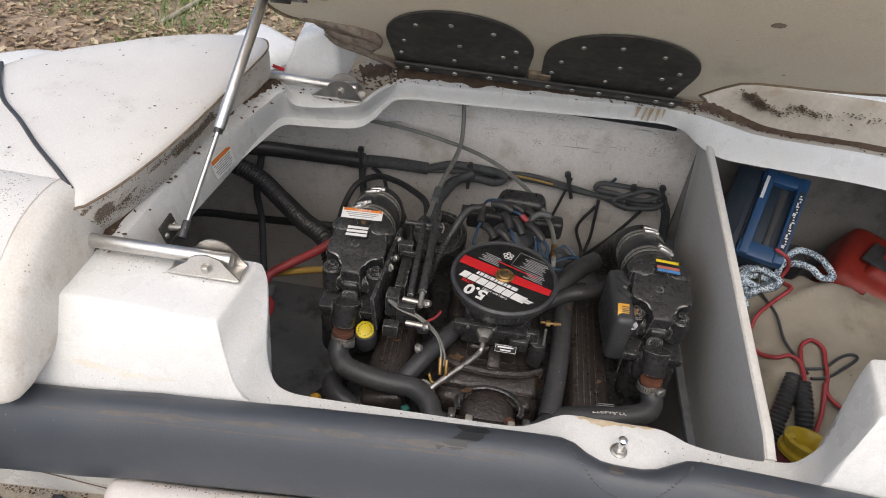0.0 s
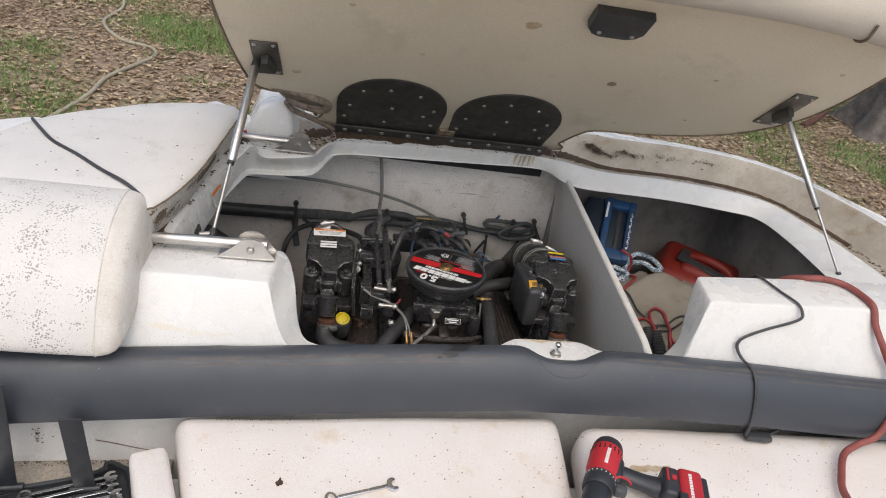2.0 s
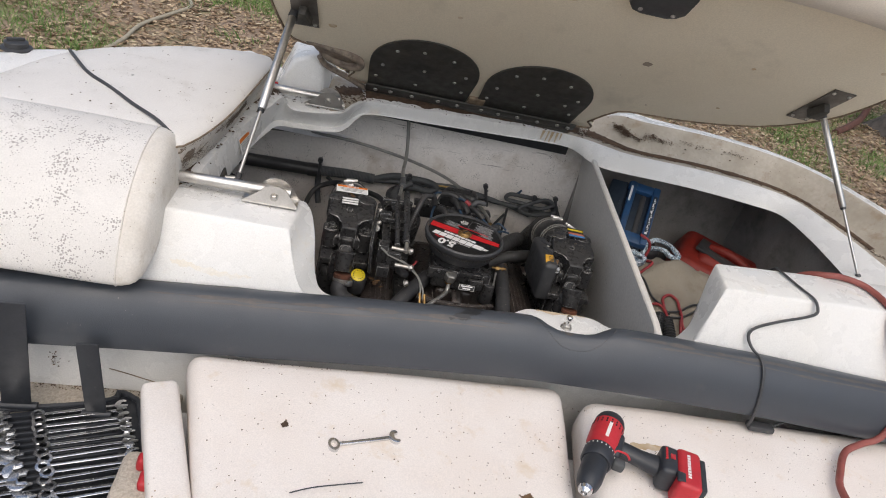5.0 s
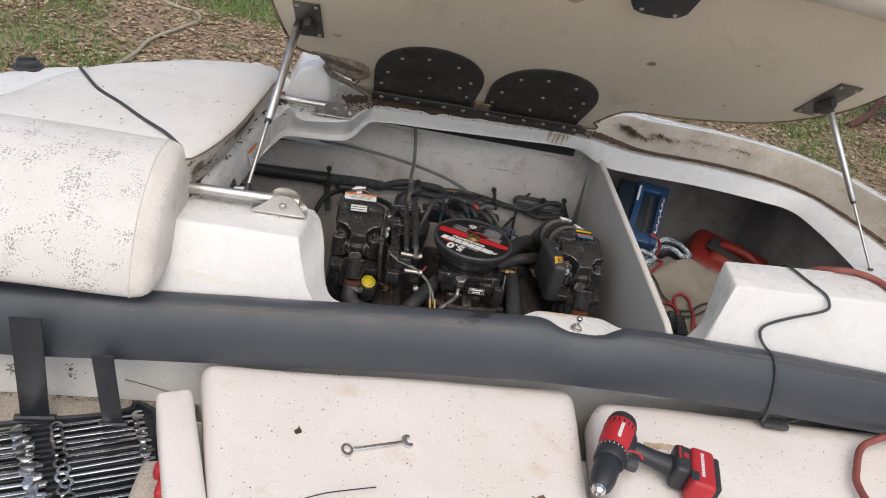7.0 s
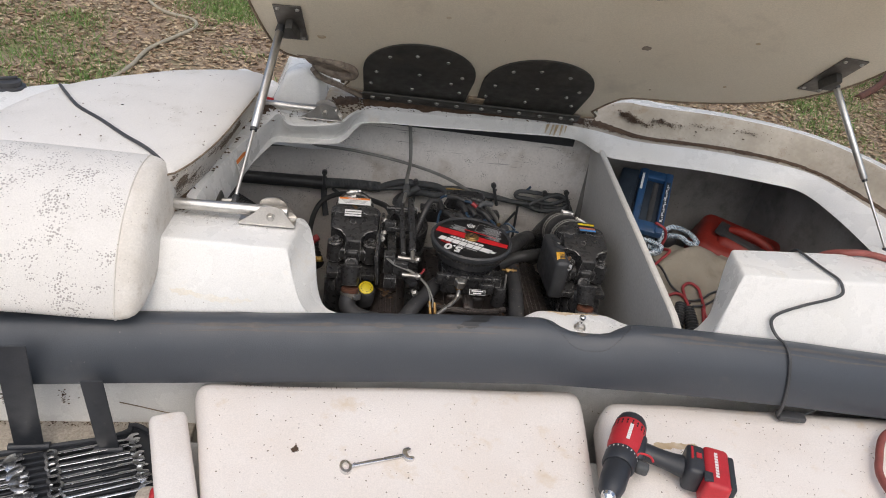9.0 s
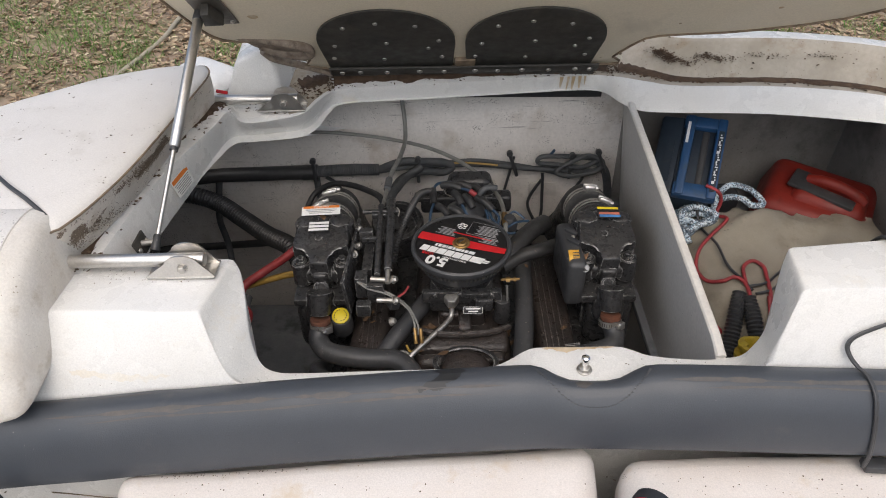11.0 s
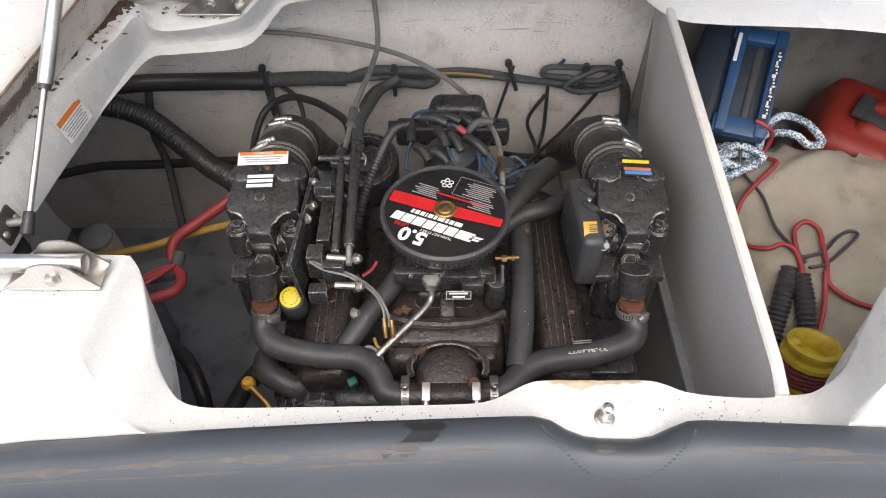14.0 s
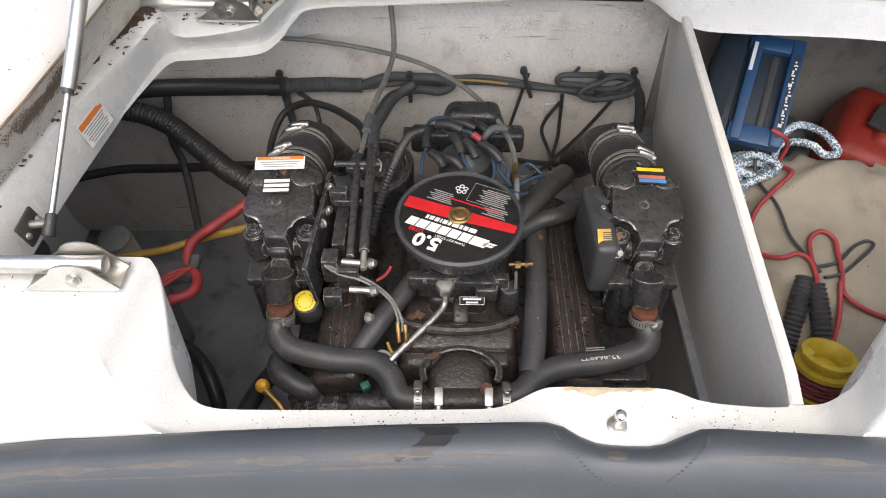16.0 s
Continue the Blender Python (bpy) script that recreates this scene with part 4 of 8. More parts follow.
for u, v, r in ((0.375, 0.440, 0.010), (0.10, 0.64, 0.014), (-0.42, 0.30, 0.008), (0.62, 0.52, 0.005), (-0.12, 0.46, 0.005), (0.90, 0.62, 0.006), (0.66, 0.30, 0.004), (-0.30, 0.62, 0.006)):
    blot = [(u + r * (1 + 0.45 * noise.noise(Vector((math.cos(a) * 2, math.sin(a) * 2, u * 9)))) * math.cos(a) * 1.3, v + r * (1 + 0.45 * noise.noise(Vector((math.cos(a) * 2, math.sin(a) * 2, v * 9)))) * math.sin(a)) for a in [2 * math.pi * i / 18 for i in range(18)]]
    part("rust_spot", prism(blot, 0.0006, LID @ Matrix.Translation((0, 0, -0.0008))), FLAP if r == 0.010 else STAIN, LIDOB, "brown stain on the liner")
# latch keeper under the front edge
K = part("latch_keeper", prism([(-0.066, 0.045), (-0.066, -0.012), (-0.052, -0.030), (-0.030, -0.038), (0.030, -0.038), (0.052, -0.030), (0.066, -0.012), (0.066, 0.045)], 0.026, LID @ pose(0.272, 0.703, -0.024), 0.005), PLASTIC, LIDOB, "black latch keeper")
for x in (0.235, 0.312):
    piece("bolt", rivet, LID @ pose(x, 0.684, -0.024, 180), K)


# ---- gas struts ----
def strut(top, foot, mid, r):
    T, F = Vector(top), Vector(foot)
    M = F.lerp(T, mid)
    ob = thing("gas_strut", foot, "stainless gas strut holding the hatch lid open", "gas strut", "hatch struts")
    part("rod", cyl(F, M, 0.42 * r, n=14), STEEL, ob)
    part("cylinder", cyl(M, T, r, n=20, rim=0.003), STEEL, ob, "brushed steel cylinder")
    part("gland", cyl(M - (T - F).normalized() * 0.006, M + (T - F).normalized() * 0.006, r * 0.8, n=16), PLASTIC, ob)
    d = (T - F).normalized()
    part("end_fitting", cyl(T - d * 0.004, T + d * 0.026, r * 1.15, r, rim=0.003), PLASTIC, ob, "black ball socket")
    part("end_fitting", cyl(F - d * 0.02, F + d * 0.012, 0.009, 0.007, rim=0.002), PLASTIC, ob, "black ball socket")
    return ob


strut((-0.518, 0.236, 2.142), (-0.560, -0.128, 1.866), 0.40, 0.0100)
strut((0.918, 0.203, 2.186), (1.080, -0.040, 1.845), 0.44, 0.0085)
for cx, cy, w, h, turn in ((-0.492, 0.352, 0.066, 0.150, 4), (0.880, 0.428, 0.066, 0.172, -4)):
    B = thing("strut_bracket", LID @ Vector((cx, cy, -0.003)), "dull brown-stained strut bracket screwed under the hatch lid", "bracket", "strut brackets")
    m = LID @ pose(cx, cy, 0, 0, 0, turn)
    part("plate", box((w, h, 0.004), m @ pose(0, 0, -0.003), 0.001), DULL, B)
    part("tongue", prism([(-0.020, -0.02), (0.020, -0.02), (0.008, 0.03), (-0.008, 0.03)], 0.026, m @ pose(0, -0.006, -0.032, 0, 0, 0), 0.003), BLACKMETAL, B)
    for u, v in ((-0.35, 0.42), (0.35, 0.42), (-0.35, -0.42), (0.35, -0.42)):
        piece("screw", rivet, m @ pose(u * w, v * h, -0.005, 180), B)
FB = thing("strut_foot_bracket", (-0.585, -0.13, 1.85), "small black bracket holding the foot of the strut", "bracket", "strut foot brackets")
part("plate", box((0.005, 0.046, 0.036), pose(-0.588, -0.132, 1.860, 0, -16, 0), 0.002), BLACKMETAL, FB)
part("ball_stud", cyl((-0.588, -0.130, 1.862), (-0.556, -0.130, 1.866), 0.006), ZINC, FB)
for dy in (-0.016, 0.016):
    piece("screw", rivet, pose(-0.585, -0.132 + dy, 1.858, 0, 76, 0), FB)
FB2 = thing("strut_foot_bracket", (1.10, -0.02, 1.83), "small black bracket holding the foot of the strut", "bracket", "strut foot brackets")
part("plate", box((0.022, 0.028, 0.008), pose(1.092, -0.02, 1.852, 0, -20, 0), 0.002), BLACKMETAL, FB2)


# ---- stainless pivot brackets with tubes ----
def pivot_bracket(x, y, z, tube_x, label):
    ob = thing("pivot_bracket", (x, y, z), label, "bracket", "pivot brackets")
    part("base", box((0.112, 0.046, 0.003), pose(x, y, z + 0.002), 0.001), STEEL, ob)
    out = [(-0.058, 0.0)] + [(0.0 + 0.030 * math.cos(a) + 0.008, 0.022 + 0.022 * math.sin(a)) for a in [math.pi * (0.92 - 0.84 * i / 10) for i in range(11)]] + [(0.058, 0.0)]
    for dy in (-0.019, 0.017):
        m = Matrix(((1, 0, 0, x), (0, 0, -1, y + dy), (0, 1, 0, z + 0.003), (0, 0, 0, 1)))
        part("cheek", prism(out, 0.0025, m), STEEL, ob, "half-round stainless cheek plate")
    part("tube", cyl((tube_x, y + 0.002, z + 0.021), (x + 0.040, y, z + 0.024), 0.0115, n=20, rim=0.002), STEEL, ob, "polished stainless tube")
    part("bolt", hexbolt(0.007, 0.006, 0.009), ZINC, ob).matrix_basis = on((x + 0.008, y - 0.0215, z + 0.022), (0, -1, 0))
    part("nut", hexbolt(0.007, 0.005), ZINC, ob).matrix_basis = on((x + 0.008, y + 0.0195, z + 0.022), (0, 1, 0))
    return ob


pivot_bracket(-0.472, -0.238, 1.886, -0.68, "stainless pivot bracket with tube on the sill box")
pivot_bracket(-0.415, 0.372, 1.877, -0.62, "stainless pivot bracket with tube beside the hatch hinge")

# ---- latch striker on the sill ----
ST = thing("latch_striker", (0.190, -0.375, 1.776), "chromed latch striker pin on the sill", "latch")
part("base", lathe([(0.0125, 0), (0.0125, 0.002), (0.011, 0.003)], (0.190, -0.375, 1.777), n=24), ZINC, ST, "stained washer")
part("nut", lathe([(0.0098, 0.0), (0.0098, 0.005), (0.0085, 0.0062)], (0.190, -0.375, 1.780), n=6), ZINC, ST)
part("pin", lathe([(0.0045, 0.0), (0.0045, 0.010), (0.0066, 0.0125), (0.0074, 0.0165), (0.0066, 0.0205), (0.004, 0.0225), (0.0005, 0.023)], (0.190, -0.375, 1.786), n=20), CHROME, ST)

# ---- seat cushions ----
for x0, x1, kl, kr, seed in ((-0.556, 0.222, 0.22, -0.16, 1), (0.246, 1.22, -0.16, 0.0, 2)):
    y0, y1 = -1.04, -0.446
    xc, yc = (x0 + x1) / 2, (y0 + y1) / 2
    C = thing("seat_cushion", (xc, -0.75, 1.55), "stained white vinyl bench seat cushion with grit on it", "cushion", "seat cushions")
    b = cushion((x1 - x0, y1 - y0, 0.105), pose(xc, yc, 1.602, 1.0, 0, 3.4 if x0 < 0 else 0.3), 0.034, 18, 0.008, 0.004, seed)
    for v in b.verts:
        f = (v.co.x - x0) / (x1 - x0)
        v.co.x += (kl * (1 - f) + kr * f) * (y1 - 0.04 - v.co.y)
    part("cover", b, VINYL_SEAT, C)
    part("welt", tube([(x0 + 0.012 + kl * d, y1 - 0.04 - d, 1.630 - 0.01 * d) for d in (0.02, 0.15, 0.3, 0.5)], 0.0022, 6, 4), VINYL_SEAT, C, "stitched side seam")
solo("side_cap", box((0.066, 0.50, 0.12), pose(-0.524, -0.785, 1.588, 0, 0, 19), 0.014, 3), VINYL_SEAT, "narrow white fibreglass cap beside the seat cushion", "trim", kind="structure")

# ---- engine ----
ENG = thing("marine_engine", (0, 0, 1.10), "black inboard V8 boat engine with grimy castings, in its bay", "engine")
bolt_me = to_mesh("bolt", hexbolt(0.0085, 0.009, 0.0125), CASTW)
zbolt_me = to_mesh("bolt", hexbolt(0.0065, 0.008, 0.009), ZINC)
part("block", box((0.40, 0.56, 0.30), pose(0, 0.05, 1.37), 0.03, 3), CAST, ENG, "black painted cylinder block")
part("oil_pan", box((0.30, 0.50, 0.12), pose(0, 0.05, 1.17), 0.03, 3), CAST, ENG)
for x in (-0.275, 0.265):
    part("engine_mount", box((0.12, 0.10, 0.05), pose(x, -0.10, 1.265), 0.01), CAST, ENG)
    part("engine_mount", box((0.12, 0.10, 0.05), pose(x, 0.28, 1.265), 0.01), CAST, ENG)

# intake manifold with its front ridge and thermostat housing
im = box((0.215, 0.40, 0.07), pose(0, 0.02, 1.545), 0.018, 3, taper=(0.9, 0.98))
box((0.10, 0.10, 0.05), pose(0, -0.02, 1.590), 0.012, 3, bm=im)
box((0.19, 0.055, 0.030), pose(0, -0.125, 1.585, 14, 0, 0), 0.012, 3, bm=im)
box((0.13, 0.030, 0.022), pose(0.02, -0.165, 1.580, 10, 0, 0), 0.008, 3, bm=im)
box((0.022, 0.05, 0.02), pose(0.005, -0.085, 1.606, 18, 0, 0), 0.008, 3, bm=im, taper=(1.4, 1))
tube([(-0.098, -0.105, 1.606), (-0.05, -0.125, 1.613), (0.01, -0.130, 1.615), (0.06, -0.122, 1.613), (0.098, -0.100, 1.606)], 0.007, 8, 5, bm=im)
part("intake_manifold", im, INTAKE, ENG, "brown-stained black intake manifold")
th = lathe([(0.052, -0.03), (0.052, 0.004), (0.046, 0.012), (0.036, 0.017), (0.020, 0.020), (0.001, 0.021)], (0.004, -0.208, 1.582), (0, -0.25, 1), 28)
cyl((-0.062, -0.243, 1.586), (0.078, -0.243, 1.586), 0.021, bm=th, rim=0.003)
part("thermostat_housing", th, INTAKE, ENG, "grimy cast thermostat housing")
belt = [(0.004 + 0.060 * math.cos(a), -0.203 + 0.050 * math.sin(a), 1.610 - 0.010 * math.sin(a)) for a in [math.pi * (-0.12 + 1.24 * i / 18) for i in range(19)]]
part("strap", tube(belt, 0.0055, 8, 2, flat=0.5), CASTW, ENG, "loose metal strap round the thermostat housing")
part("rust_plug", lathe([(0.010, 0), (0.010, 0.006), (0.005, 0.008)], (0.043, -0.232, 1.606), (0.1, -0.5, 1), 12), RUST, ENG)


def clamp(p, axis, r, parent, screw=(0, 0, 1), wide=0.010, body=0.020):
    """A worm-drive hose clamp: band and screw housing."""
    p, d = Vector(p), Vector(axis).normalized()
    b = lathe([(r, -wide / 2), (r + 0.0012, -wide / 2), (r + 0.0012, wide / 2), (r, wide / 2), (r, -wide / 2)], p, d, 32, cap=False)
    C = part("hose_clamp", b, ZINC, parent, "stainless worm-drive hose clamp")
    u = Vector(screw)
    u = (u - d * u.dot(d)).normalized()
    t = d.cross(u)
    c = p + u * (r + 0.005)
    h = bmesh.new()
    m = Matrix((t, d, u)).transposed().to_4x4()
    box((body, wide * 1.15, 0.010), Matrix.Translation(c) @ m, 0.0025, bm=h)
    part("screw_housing", h, STEEL, C)
    part("screw_head", lathe([(0.0045, 0), (0.0045, 0.006), (0.0035, 0.007)], c + t * body * 0.5, t, 6), STEEL, C)
    # slots of the band
    s = bmesh.new()
    for k in range(4, 26):
        a = 2 * math.pi * k / 30
        e = u * math.cos(a) + t * math.sin(a)
        box((0.0012, wide * 0.55, 0.0006), Matrix.Translation(p + e * (r + 0.0013)) @ Matrix((e.cross(d), d, e)).transposed().to_4x4(), 0, bm=s)
    part("band_slots", s, BLACKMETAL, C)
    return C


# cooling hoses across the front
part("coolant_hose", tube([(-0.296, -0.106, 1.614), (-0.296, -0.130, 1.600), (-0.270, -0.156, 1.594), (-0.200, -0.172, 1.592), (-0.140, -0.180, 1.596), (-0.108, -0.206, 1.596), (-0.090, -0.238, 1.590), (-0.045, -0.244, 1.586)], 0.0205, 16, 7), RUBBER, ENG, "grey-black moulded coolant hose")
hr = part("coolant_hose", tube([(0.308, -0.106, 1.614), (0.312, -0.130, 1.600), (0.296, -0.152, 1.594), (0.230, -0.172, 1.590), (0.172, -0.182, 1.592), (0.128, -0.200, 1.594), (0.098, -0.230, 1.592), (0.060, -0.243, 1.586)], 0.0205, 16, 7), RUBBER, ENG, "grey-black moulded coolant hose with a printed number")
lettering("32-864977", 0.0150, pose(0.226, -0.1745, 1.6105, 14, 0, 185), WHITEP, hr)
bars = bmesh.new()
for k in range(2):
    box((0.030, 0.0015, 0.0006), pose(0.220, -0.162 + 0.004 * k, 1.6115, -10, 0, 5), 0, bm=bars)
pieces("print_bar", bars, GREYP, hr)
clamp((-0.030, -0.244, 1.586), (1, 0, 0), 0.0215, ENG, (0, -0.2, 1), 0.012, 0.030)
clamp((-0.062, -0.243, 1.587), (1, 0, 0.0), 0.0215, ENG, (0, 0.5, 1), 0.012, 0.024)
clamp((0.046, -0.244, 1.586), (1, 0, 0), 0.0215, ENG, (0, -0.2, 1), 0.012, 0.030)
clamp((0.074, -0.243, 1.587), (1, 0, 0), 0.0215, ENG, (0, 0.5, 1), 0.012, 0.024)
part("bypass_hose", tube([(0.150, 0.13, 1.628), (0.140, 0.075, 1.622), (0.133, -0.05, 1.615), (0.124, -0.14, 1.606), (0.115, -0.20, 1.596)], 0.0195, 14, 6), RUBBER, ENG, "long straight rubber hose beside the valve cover")
part("breather_hose", tube([(-0.070, -0.015, 1.612), (-0.098, -0.055, 1.606), (-0.140, -0.115, 1.592), (-0.175, -0.165, 1.570)], 0.0185, 14, 6), RUBBER, ENG, "grey rubber hose running down the front")
part("lower_hose", tube([(-0.300, -0.090, 1.480), (-0.308, -0.130, 1.512), (-0.300, -0.158, 1.522), (-0.275, -0.176, 1.520), (-0.248, -0.184, 1.512), (-0.222, -0.172, 1.520), (-0.180, -0.158, 1.530)], 0.021, 14, 6), RUBBER, ENG, "dusty kinked lower hose")

# valve covers with ribs
for sx in (-1, 1):
    v = box((0.085, 0.40, 0.055), pose(sx * 0.195, 0.00, 1.545, 0, sx * 18, 0), 0.014, 3)
    VC = part("valve_cover", v, INTAKE, ENG, "ribbed black valve cover with brown grime")
    for k in range(4):
        part("rib", box((0.006, 0.36, 0.010), pose(sx * (0.176 + 0.013 * k), 0.0, 1.5765 - 0.0045 * k, 0, sx * 18, 0), 0.002), INTAKE, VC)
    part("head", box((0.12, 0.46, 0.12), pose(sx * 0.215, 0.03, 1.465, 0, sx * 30, 0), 0.015, 2), CAST, ENG)


# exhaust manifolds, risers and bellows
def exhaust_side(cx):
    s = 1 if cx > 0 else -1
    mb = box((0.100, 0.30, 0.13), pose(cx + 0.012 * s, 0.10, 1.555), 0.026, 4)
    for k in range(4):
        box((0.108, 0.014, 0.10), pose(cx + 0.012 * s, 0.0 + 0.065 * k, 1.548), 0.005, bm=mb)
    box((0.066, 0.06, 0.075), pose(cx + 0.004 * s, -0.036, 1.612, -18, 0, 0), 0.018, 4, bm=mb)
    box((0.122, 0.15, 0.020), pose(cx, 0.022, 1.634), 0.006, 2, bm=mb)
    M = part("exhaust_manifold", mb, CAST, ENG, "black cast exhaust manifold")
    part("manifold_neck", lathe([(0.027, 0.0), (0.0245, 0.012), (0.0225, 0.030), (0.0215, 0.044), (0.0205, 0.048)], (cx, -0.062, 1.676), (0, -0.35, -0.66), 24), CASTW, M, "worn cast hose neck")
    part("rusted_collar", lathe([(0.0205, 0), (0.0215, 0.004), (0.0208, 0.010)], (cx * 0.995, -0.0955, 1.632), (0, -0.3, -0.9), 20), RUST, M)
    clamp((cx * 0.99, -0.104, 1.618), (0, -0.35, -0.9), 0.0220, ENG, (1, -1, 0.3), 0.013, 0.016)
    # riser casting: sloped bonnet with two bolt pockets, shoulder humps and outlet
    half = [(0.056, 0.052), (0.058, 0.0), (0.058, -0.012)] + [(0.047 + 0.027 * math.cos(t_), -0.038 + 0.027 * math.sin(t_)) for t_ in [math.radians(88 + 92 * i / 7) for i in range(8)]] + [(0.019, -0.056)]
    out = half + [(-x_, y_) for x_, y_ in half[::-1]]
    r = prism(out, 0.095, pose(cx, 0.042, 1.6485, 13, 0, 0), 0.006, seg=3)
    box((0.032, 0.020, 0.040), pose(cx, -0.022, 1.679, 16, 0, 0), 0.006, 3, bm=r)
    box((0.126, 0.050, 0.075), pose(cx, 0.092, 1.712, 4, 0, 0), 0.018, 4, bm=r)
    for k in (-1, 1):
        lathe([(0.026, -0.02), (0.026, 0.004), (0.020, 0.010), (0.008, 0.012)], (cx + k * 0.038, 0.088, 1.744), (0.15 * k, 0.1, 1), 18, bm=r)
        lathe([(0.021, -0.05), (0.020, 0.0), (0.017, 0.003)], (cx + k * 0.044, 0.004, 1.702), (0, 0, 1), 18, bm=r)
    box((0.122, 0.050, 0.036), pose(cx, 0.012, 1.672), 0.010, 3, bm=r)
    cyl((cx, 0.10, 1.700), (cx, 0.145, 1.688), 0.050, 0.049, 28, bm=r, rim=0.003)
    R = part("riser", r, CASTW, ENG, "black cast exhaust riser with scuffed edges")
    for k in (-1, 1):
        piece("bolt", bolt_me, pose(cx + k * 0.044, 0.004, 1.705, 4, 0, 20), R)
    part("plug", lathe([(0.016, 0), (0.016, 0.008), (0.011, 0.009), (0.010, 0.004)], (cx, -0.030, 1.662), (0, -1, 0.45), 20), CASTW, R)
    part("core_plug", lathe([(0.0085, 0), (0.0085, 0.0025), (0.006, 0.003), (0.005, 0.001)], (cx - 0.005, 0.034, 1.7425), (0, -0.225, 1), 14), CASTW, R)
    # bellows
    p, q = Vector((cx, 0.132, 1.690)), Vector((cx + 0.006 * s, 0.300, 1.632))
    d = (q - p).normalized()
    prof = [(0.050, 0.0), (0.0535, 0.004), (0.0535, 0.046), (0.0565, 0.052), (0.058, 0.062), (0.058, 0.092), (0.0565, 0.100), (0.0545, 0.105), (0.0545, 0.150), (0.057, 0.156), (0.057, 0.172), (0.050, 0.177), (0.042, 0.178)]
    B = part("bellows", lathe(prof, p, d, 36), BELLOW, ENG, "black rubber exhaust bellows with four clamps")
    for f, sw in ((0.016, -0.55), (0.034, -0.35), (0.118, -0.25), (0.137, -0.10)):
        clamp(p + d * f, d, 0.0548, B, (sw if cx < 0 else 0.35 - 0.5 * (f > 0.05) * 0.6, 0, 1), 0.0095, 0.026)
    part("exhaust_pipe", tube([q, q + Vector((0, 0.08, -0.06)), q + Vector((0, 0.20, -0.20)), q + Vector((0, 0.29, -0.30))], 0.043, 20, 5), CAST, ENG, "black exhaust pipe to the transom")
    return R


RL = exhaust_side(-0.296)
RR = exhaust_side(0.308)

# warning label and serial plates on one riser, colour label on the other
wl = part("warning_label", box((0.083, 0.026, 0.0012), pose(-0.302, 0.102, 1.7665, 12, 0, 3), 0.0005), WHITEP, RL, "white warning label with an orange head")
part("label_head", box((0.078, 0.0065, 0.0005), pose(-0.3022, 0.1110, 1.7692, 12, 0, 3), 0), ORANGEP, wl)
lettering("WARNING", 0.0068, pose(-0.3022, 0.1110, 1.7697, 12, 0, 3), WHITEP, wl)
bars = bmesh.new()
for k in range(3):
    box((0.066 - 0.008 * k, 0.0018, 0.0005), pose(-0.302, 0.1035 - 0.0045 * k, 1.7676 - 0.00095 * k, 12, 0, 3), 0, bm=bars)
pieces("print_bar", bars, GREYP, wl)
sp = part("serial_plate", box((0.046, 0.030, 0.001), pose(-0.303, 0.0600, 1.7545, 13, 0, 3), 0.0004), BLACKP, RL, "black plate with white number fields")
for k in range(3):
    part("field", box((0.042, 0.0062, 0.0005), pose(-0.303, 0.0688 - 0.0088 * k, 1.7571 - 0.0020 * k, 13, 0, 3), 0), WHITEP, sp)
cl = part("colour_label", box((0.046, 0.036, 0.001), pose(0.318, 0.084, 1.7640, 13, 0, -4), 0.0004), BLACKP, RR, "black label with coloured code bands")
for k, m_ in enumerate((YELLOW, BLACKP, PINKP, BLUEP)):
    part("band", box((0.044, 0.0065, 0.0005), pose(0.318 + 0.0006 * k, 0.0935 - 0.0072 * k, 1.7669 - 0.00166 * k, 13, 0, -4), 0), m_, cl)

# flame arrestor with its printed cover
ARR = part("flame_arrestor", lathe([(0.060, -0.060), (0.082, -0.048), (0.086, -0.044), (0.092, -0.020), (0.1005, -0.014), (0.1045, -0.006), (0.1040, 0.0005), (0.1000, 0.0040), (0.0965, 0.0025), (0.0955, -0.0015), (0.001, -0.0015)], (0, 0, 1.748), n=64), RUBBER, ENG, "round black flame arrestor with a printed cover")
fins = bmesh.new()
for k in range(72):
    a = 2 * math.pi * k / 72
    box((0.0035, 0.0035, 0.010), pose(0.0985 * math.cos(a), 0.0985 * math.sin(a), 1.732, 0, 0, math.degrees(a)), 0, bm=fins)
part("mesh_screen", fins, BLACKMETAL, ARR, "ribbed arrestor screen")
DEC = part("cover_decal", lathe([(0.0950, 0.0), (0.001, 0.0004)], (0, 0, 1.7478), n=64), BLACKP, ARR, "glossy black printed cover decal")
ZD = 1.7484
ROT = pose(0, 0, ZD, 0, 0, 157)


def flat(points, material, name, label="", z=0.0):
    """A printed patch on the cover, as (u, v) outline in the decal's own directions."""
    return part(name, prism(points, 0.0004, ROT @ Matrix.Translation((0, 0, z))), material, DEC, label)


def disc_chord(v, r=0.094):
    return math.sqrt(max(0.0, r * r - v * v))


lo, hi = -0.017, 0.010
pts = [(-disc_chord(lo), lo), (-0.02, lo + 0.002), (0.03, lo + 0.004), (disc_chord(-0.010), -0.010), (disc_chord(0.014), 0.014), (0.03, 0.012), (-0.02, 0.008), (-disc_chord(0.0), 0.0)]
flat(pts, REDP, "red_stripe", "red stripe across the cover")
lettering("5.0", 0.036, ROT @ pose(0.026, 0.0695, 0.0006), WHITEP, DEC, bold=0.0014)
lettering("LITRE", 0.0100, ROT @ pose(0.052, 0.0535, 0.0006), REDP, DEC, bold=0.0003)
lettering("TURN KEY START", 0.0066, ROT @ pose(-0.006, 0.0535, 0.0006), WHITEP, DEC)
